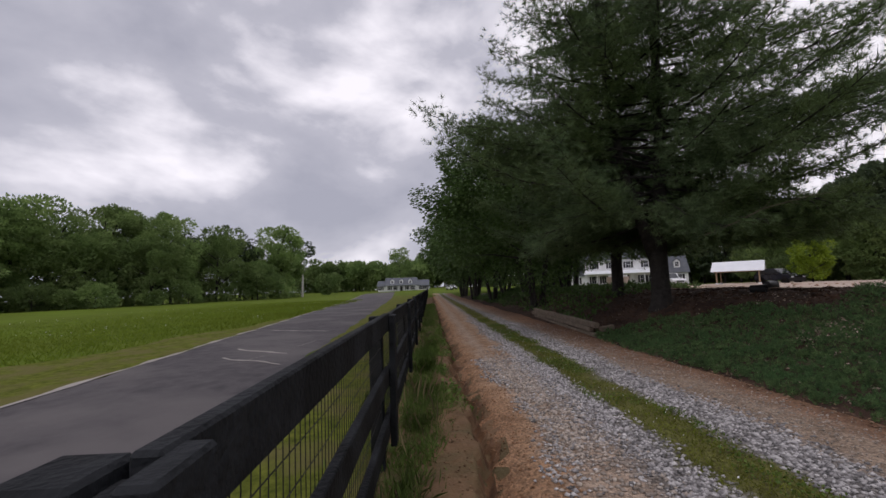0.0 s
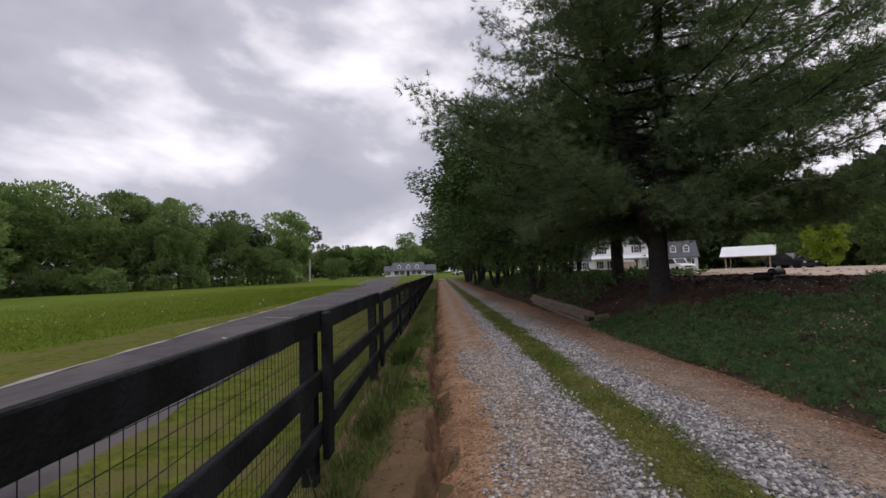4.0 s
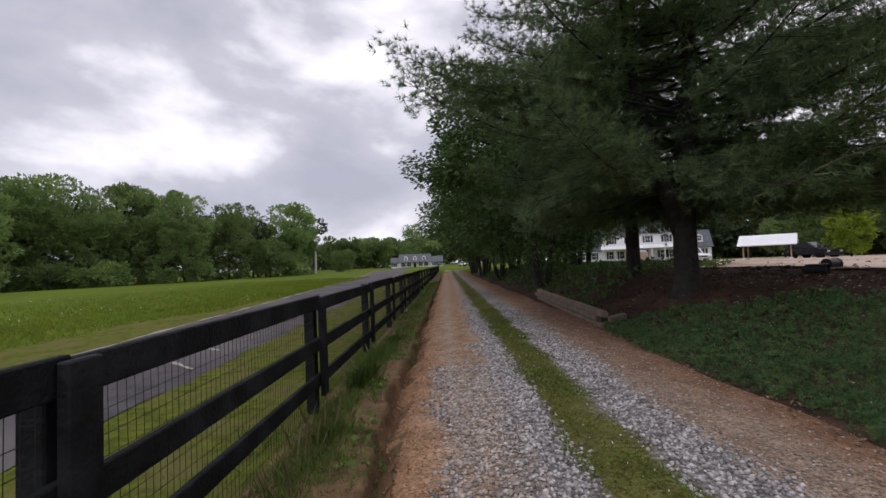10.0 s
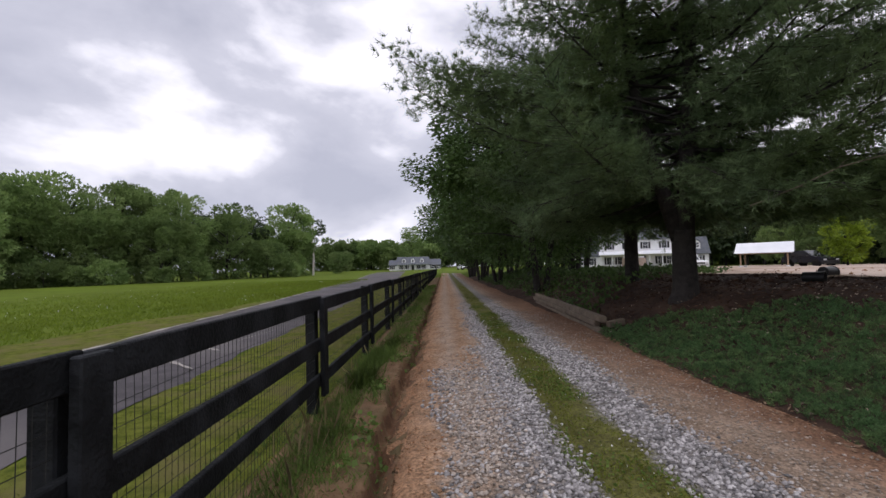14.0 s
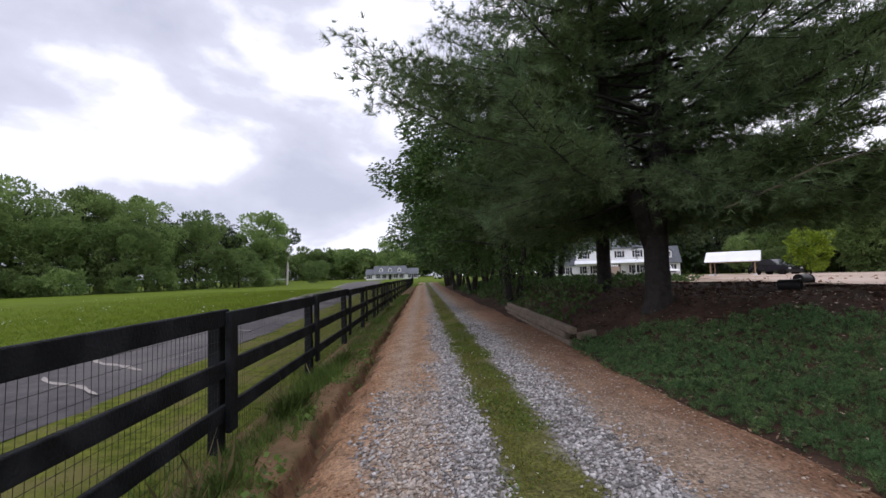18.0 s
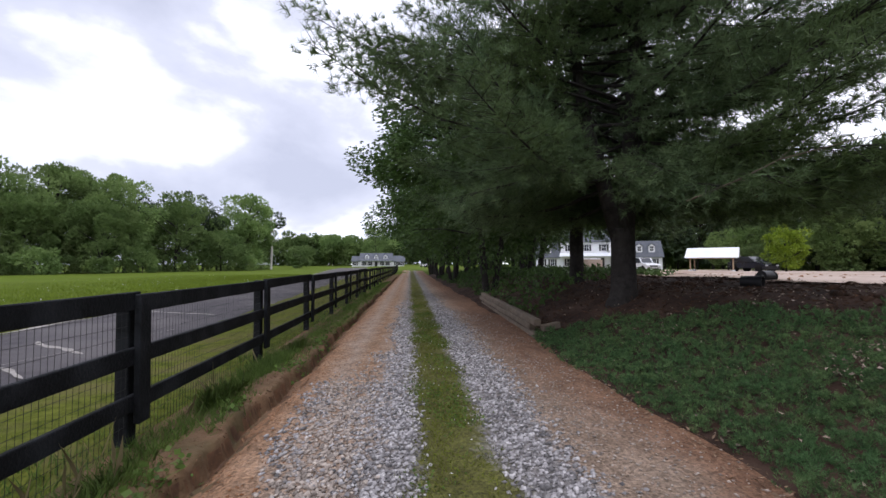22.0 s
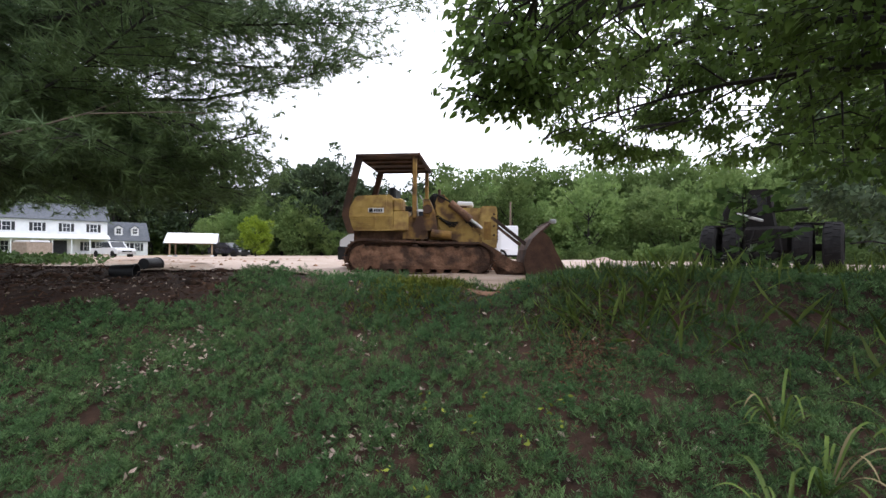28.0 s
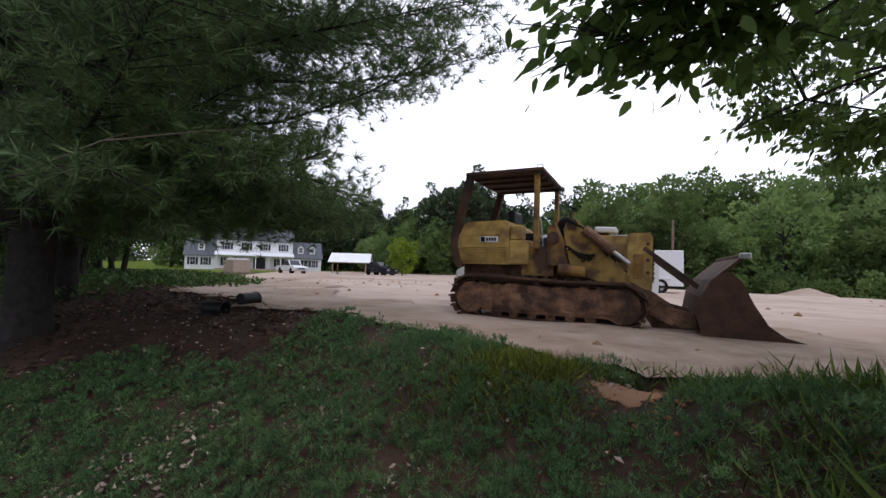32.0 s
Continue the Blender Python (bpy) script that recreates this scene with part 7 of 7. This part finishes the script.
# ---- buildings ----
def window(parent, x, z, w, h, y, shutters=True):
    """A sash window in a wall whose outer face is at y, looking towards -y."""
    fr = Geo().box(x - w / 2 - 0.09, x + w / 2 + 0.09, y - 0.06, y + 0.02, z + h, z + h + 0.1, 0.01).box(x - w / 2 - 0.09, x - w / 2, y - 0.05, y + 0.02, z, z + h).box(x + w / 2, x + w / 2 + 0.09, y - 0.05, y + 0.02, z, z + h).to("window", M_WHITE, parent)
    Geo().box(x - w / 2, x + w / 2, y - 0.012, y + 0.01, z, z + h).to("pane", M_PANE, fr)
    Geo().box(x - w / 2, x + w / 2, y - 0.04, y - 0.012, z + h / 2 - 0.03, z + h / 2 + 0.03).box(x - 0.02, x + 0.02, y - 0.035, y - 0.012, z, z + h).to("glazing_bar", M_WHITE, fr)
    Geo().box(x - w / 2 - 0.12, x + w / 2 + 0.12, y - 0.10, y + 0.02, z - 0.08, z, 0.01).to("sill", M_WHITE, fr)
    if shutters:
        for s in (-1, 1):
            cx = x + s * (w / 2 + 0.34)
            Geo().box(cx - 0.22, cx + 0.22, y - 0.05, y + 0.01, z - 0.02, z + h + 0.02, 0.01).to("shutter", M_SHUTTER, fr)


def gable_roof(parent, x0, x1, y0, y1, eave, ridge, mat, over=0.35, th=0.16):
    ym = (y0 + y1) / 2
    k = (ridge - eave) / (ym - y0)
    a, b = y0 - over, y1 + over
    out = [(a, eave - k * over), (ym, ridge), (b, eave - k * over), (b, eave - k * over + th), (ym, ridge + th), (a, eave - k * over + th)]
    return Geo().prism(out, "x", x0 - over, x1 + over).to("roof", mat, parent)


def dormer(parent, x, z, y, w, h, depth):
    d = Geo().box(x - w / 2, x + w / 2, y, y + depth, z, z + h).prism([(x - w / 2, z + h), (x + w / 2, z + h), (x, z + h + w * 0.42)], "y", y, y + depth).to("dormer", M_WHITE, parent)
    Geo().prism([(x - w / 2 - 0.12, z + h - 0.06), (x, z + h + w * 0.42 + 0.04), (x + w / 2 + 0.12, z + h - 0.06), (x + w / 2 + 0.12, z + h + 0.04), (x, z + h + w * 0.42 + 0.14), (x - w / 2 - 0.12, z + h + 0.04)], "y", y - 0.12, y + depth).to("dormer_roof", M_SHINGLE, d)
    Geo().box(x - w * 0.28, x + w * 0.28, y - 0.02, y + 0.01, z + h * 0.22, z + h * 0.95).to("pane", M_PANE, d)
    Geo().box(x - w * 0.28, x + w * 0.28, y - 0.04, y - 0.02, z + h * 0.56, z + h * 0.62).box(x - 0.02, x + 0.02, y - 0.04, y - 0.02, z + h * 0.22, z + h * 0.95).to("glazing_bar", M_WHITE, d)


def big_house():
    root = empty("farmhouse", Matrix.LocRotScale((54.2, 92.6, float(gz(54, 92))), Euler((0, 0, radians(-22))), None), "large white two-storey house with grey roof, dormers and porch", "house")
    # main block spans x -16 to 0, the right wing 0 to 6.8, the left wing -22 to -16
    Geo().box(-16, 0, 0, 9, 0, 6.9).prism([(0, 6.9), (9, 6.9), (4.5, 9.9)], "x", -16, 0).to("main_wall", M_WHITE, root)
    gable_roof(root, -16, 0, 0, 9, 6.9, 9.9, M_SHINGLE)
    Geo().box(0.02, 6.8, 1.0, 8.0, 0, 3.3).prism([(1.0, 3.3), (8.0, 3.3), (4.5, 6.9)], "x", 0.02, 6.8).to("wing_wall", M_WHITE, root)
    gable_roof(root, 0.4, 6.8, 1.0, 8.0, 3.3, 6.9, M_SHINGLE)
    Geo().box(-22, -16.02, 1.0, 8.0, 0, 3.3).prism([(1.0, 3.3), (8.0, 3.3), (4.5, 6.9)], "x", -22, -16.02).to("wing_wall", M_WHITE, root)
    gable_roof(root, -22, -16.4, 1.0, 8.0, 3.3, 6.9, M_SHINGLE)
    for x in (-13.8, -9.9, -6.0, -2.1):
        window(root, x, 4.6, 1.0, 1.5, 0.0)
    for x in (-14.0, -11.6, -3.0, -1.2):
        window(root, x, 1.0, 0.95, 1.7, 0.0)
    for x in (1.5, 3.2, 5.0):
        window(root, x, 1.0, 0.9, 1.6, 1.0)
    for x in (-20.5, -18.0):
        window(root, x, 1.0, 0.9, 1.6, 1.0)
    for x in (2.0, 4.7):
        dormer(root, x, 4.2, 1.7, 1.3, 1.45, 2.4)
    dormer(root, -19.0, 4.2, 1.7, 1.3, 1.45, 2.4)
    Geo().prism([(-2.6, 3.15), (0.1, 3.95), (0.1, 4.1), (-2.65, 3.3)], "x", -16.2, 0.2).to("porch_roof", M_ROOF_WHITE, root, "white porch roof along the front")
    Geo().box(-16.1, 0.1, -2.4, -0.02, 0.0, 0.35).to("porch_floor", M_BRICKISH, root)
    for x in np.linspace(-15.8, -0.2, 7):
        Geo().box(x - 0.1, x + 0.1, -2.45, -2.25, 0.35, 3.2, 0.02).to("porch_post", M_WHITE, root)
    Geo().box(-8.4, -5.9, -0.04, 0.02, 0.35, 2.9).to("front_door", M_SHUTTER, root)
    Geo().box(-8.9, -5.2, -3.4, -2.42, 0.0, 0.17).box(-8.9, -5.2, -2.9, -2.42, 0.17, 0.33).to("porch_steps", M_BRICKISH, root)
    Geo().box(-15.6, -14.6, 3.5, 5.2, 8.6, 11.2, 0.03).to("chimney", M_WHITE, root)
    return root


big_house()
carport = empty("carport", Matrix.LocRotScale((38.6, 46.2, float(gz(38.6, 46.2))), Euler((0, 0, radians(-42))), None), "open carport with a white metal gable roof on wooden posts", "carport")
gable_roof(carport, -2.45, 2.45, -2.3, 2.3, 1.75, 2.85, M_ROOF_WHITE, 0.2, 0.07)
Geo().prism([(-2.2, 1.62), (2.2, 1.62), (0, 2.72)], "x", -2.45, -2.38).to("gable_panel", M_ROOF_WHITE, carport)
Geo().prism([(-2.2, 1.62), (2.2, 1.62), (0, 2.72)], "x", 2.38, 2.45).to("gable_panel", M_ROOF_WHITE, carport)
for x in (-2.1, 2.1):
    for y in (-2.1, 2.1):
        Geo().box(x - 0.07, x + 0.07, y - 0.07, y + 0.07, 0.25, 1.75, 0.01).to("post", M_WOOD, carport)
        Geo().box(x - 0.17, x + 0.17, y - 0.17, y + 0.17, -0.1, 0.28, 0.02).to("post_base", M_WHITE, carport)
for y in (-2.1, 2.1):
    Geo().box(-2.4, 2.4, y - 0.06, y + 0.06, 1.60, 1.76, 0.01).to("beam", M_WOOD, carport)

cottage = empty("white_cottage", Matrix.LocRotScale((-11, 163, 0.45), Euler((0, 0, radians(2))), None), "distant white house with grey roof and three dormers", "house")
Geo().box(-6.2, 6.2, 0, 8, -0.5, 2.6).prism([(0, 2.6), (8, 2.6), (4, 5.4)], "x", -6.2, 6.2).to("main_wall", M_WHITE, cottage)
gable_roof(cottage, -6.2, 6.2, 0, 8, 2.6, 5.4, M_SHINGLE)
Geo().box(-9.4, -6.22, 1, 7, -0.5, 2.3).prism([(1, 2.3), (7, 2.3), (4, 4.2)], "x", -9.4, -6.22).to("wing_wall", M_WHITE, cottage)
gable_roof(cottage, -9.4, -6.6, 1, 7, 2.3, 4.2, M_SHINGLE)
Geo().box(6.22, 11.0, 1, 7, -0.5, 2.3).prism([(1, 2.3), (7, 2.3), (4, 4.4)], "x", 6.22, 11.0).to("wing_wall", M_WHITE, cottage)
gable_roof(cottage, 6.6, 11.0, 1, 7, 2.3, 4.4, M_SHINGLE)
for x in (-3.6, 0, 3.6):
    dormer(cottage, x, 3.0, 0.6, 1.5, 1.3, 2.4)
for x in (-4.8, -2.6, 2.6, 4.8):
    window(cottage, x, 0.7, 0.9, 1.4, 0.0)
for x in (-8.2, 8.0, 9.8):
    window(cottage, x, 0.7, 0.9, 1.3, 1.0)
Geo().box(-0.5, 0.5, -0.05, 0.02, 0, 2.1).to("front_door", M_SHUTTER, cottage)
for x in np.linspace(-5.6, 5.6, 6):
    Geo().box(x - 0.12, x + 0.12, -1.7, -1.5, -0.4, 2.4, 0.02).to("porch_post", M_WHITE, cottage)
Geo().prism([(-1.9, 2.3), (0.05, 2.9), (0.05, 3.0), (-1.9, 2.42)], "x", -6.2, 6.2).to("porch_roof", M_SHINGLE, cottage)

# ---- single trees and odds and ends ----
broad_tree("young_tree", 5.2, 2.1, 91, M_LEAF_BRIGHT, M_BARK, 5200, 0.26, 0.10, "young yellow-green tree at the edge of the lot", "tree", ground_pose(43.4, 41.4))


def dead_tree():
    root = empty("bare_tree", ground_pose(-40, 129), "pale bare tree with a few dark tufts on top", "tree")
    g = Geo()
    r = np.random.default_rng(17)
    g.tube([(0, 0, -0.3), (0.2, 0, 6), (-0.3, 0, 11), (0.2, 0, 16.5)], [0.35, 0.28, 0.2, 0.05], 7)
    for k in range(16):
        a, z = r.uniform(0, 6.28), r.uniform(6, 15)
        e = Vector((math.cos(a), math.sin(a), 0.75)) * float(r.uniform(2, 4.2) * (1.1 - z / 30))
        g.tube([(0, 0, z), (e.x * 0.5, e.y * 0.5, z + e.z * 0.4), (e.x, e.y, z + e.z)], [0.11, 0.07, 0.025], 5)
    g.to("trunk", M_BARK_PALE, root)
    n = 900
    pts, up = crown_points(n, (4.2, 4.2, 2.4), (0, 0, 15.0), r, lumps=20, lump=0.25)
    v, f = sprigs(pts, up, r.uniform(0.3, 0.7, n), ((0, 0, 0), (0.42, 0.45, 0.08), (0, 1, -0.05), (-0.42, 0.45, 0.08)), rng=r)
    arrays("crown", v, f, M_PINE_FAR, root)


dead_tree()


def pot(x, y, turn, tilt, label):
    root = empty("plastic_pot", Matrix.LocRotScale((x, y, float(gz(x, y)) + 0.115), Euler((radians(tilt), 0, radians(turn))), (0.8, 0.8, 0.8)), label, "plant pot")
    g = Geo()
    n = 20
    prof = [(0.115, -0.2), (0.145, 0.18), (0.158, 0.18), (0.158, 0.215), (0.142, 0.215), (0.105, -0.17)]
    pts, faces = [], []
    for k in range(n):
        a = 6.28319 * k / n
        pts += [(q * math.cos(a), q * math.sin(a), z) for q, z in prof]
    for k in range(n):
        j = (k + 1) % n
        for i in range(len(prof) - 1):
            faces.append((6 * k + i, 6 * j + i, 6 * j + i + 1, 6 * k + i + 1))
    faces += [tuple(6 * k for k in range(n))[::-1], tuple(6 * k + 5 for k in range(n))]
    g.add(pts, faces)
    g.to("pot_body", M_PLASTIC, root)


pot(8.5, 6.35, 35, 92, "black plastic nursery pot lying on its side")
pot(9.12, 6.72, 112, 94, "black plastic nursery pot tipped over on the mulch")
hx1, hy1 = np.meshgrid(np.linspace(-1, 1, 31), np.linspace(-1, 1, 41), indexing="ij")
reach = np.clip(1 - np.hypot(hx1, hy1), 0, 1)
high = reach ** 0.8 * (1.35 + 0.3 * np.sin(5 * hy1 + 2) + 0.2 * np.sin(13 * hx1 + 9 * hy1)) * (0.75 + 0.25 * np.tanh(3 * hy1 + 0.6))
spot = np.stack([57 + 3.4 * hx1, 0.6 + 5.4 * hy1, gz(57 + 3.4 * hx1, 0.6 + 5.4 * hy1) + high - 0.06], 2).reshape(-1, 3)
cell = (np.arange(30)[:, None] * 41 + np.arange(40)[None]).reshape(-1, 1)
tagged(arrays("sand_pile", spot, cell + np.array([[0, 41, 42, 1]]), M_LOT, smooth=True), "long heap of tan sandy earth at the end of the lot", "sand pile")
pole = empty("utility_pole", ground_pose(52, 10.8), "plain wooden pole before the woods", "pole")
Geo().tube([(0, 0, -0.3), (0, 0, 7.4)], [0.14, 0.10], 10).to("pole_shaft", M_TIMBER, pole)
pallet = empty("material_stack", stand(27.0, 54, 20), "stack of tan boxed material under a white cover", "building material")
Geo().box(-1.3, 1.3, -0.8, 0.8, 0.12, 1.55, 0.03).to("crate", M_BRICKISH, pallet)
Geo().box(-1.0, 1.0, -0.85, 0.85, 1.55, 1.75, 0.08).to("cover", M_CARWHITE, pallet)
Geo().box(-1.35, 1.35, -0.85, 0.85, 0.0, 0.12, 0.01).to("pallet", M_WOOD, pallet)
cl = np.random.default_rng(201)
n = 240
px_, py_ = cl.uniform(10.5, 34, n), cl.uniform(-10, 26, n)
ok = px_ > lot_edge(py_) + 0.2
stones("dirt_clods", px_[ok], py_[ok], cl, cl.uniform(0.03, 0.14, ok.sum()), M_SOIL, "scattered clods of red earth on the lot", 0.03)


def sapling():
    r = np.random.default_rng(88)
    x, y = 10.3, -2.0
    root = empty("leafy_sapling", ground_pose(x, y), "dark green big-leaved sapling on top of the bank", "sapling")
    g = Geo()
    g.tube([(0, 0, -0.1), (0.02, 0, 0.5), (0.0, 0.03, 1.15)], [0.016, 0.012, 0.005], 6)
    at, up = [], []
    for k in range(34):
        z, a = r.uniform(0.10, 1.15), r.uniform(0, 6.28)
        e = np.array([math.cos(a), math.sin(a), 0.25]) * r.uniform(0.2, 0.55) * (1.25 - 0.5 * z)
        Geo().tube([(0, 0, z), tuple(e + [0, 0, z])], [0.006, 0.003], 4).to("twig", M_BARK, root)
        for q in np.linspace(0.3, 1, 6):
            at.append(e * q + [0, 0, z])
            up.append(e + r.normal(0, 0.25, 3))
    g.to("stem", M_BARK, root)
    v, f = sprigs(np.array(at), np.array(up), r.uniform(0.08, 0.17, len(at)), ((0, 0, 0), (0.26, 0.3, 0.05), (0.2, 0.66, 0.03), (0, 1, -0.05), (-0.2, 0.66, 0.03), (-0.26, 0.3, 0.05)), rng=r)
    arrays("foliage", v, f, M_LEAF_DARK, root)


sapling()
bough = Geo().tube([(5.85, -2.05, float(gz(5.85, -2.05)) + 0.16), (6.15, -1.75, float(gz(6.15, -1.75)) + 0.14), (6.5, -1.35, float(gz(6.5, -1.35)) + 0.13)], [0.012, 0.010, 0.005], 6).to("fallen_stick", M_TIMBER)
tagged(bough, "thin grey fallen stick lying on the juniper", "stick")
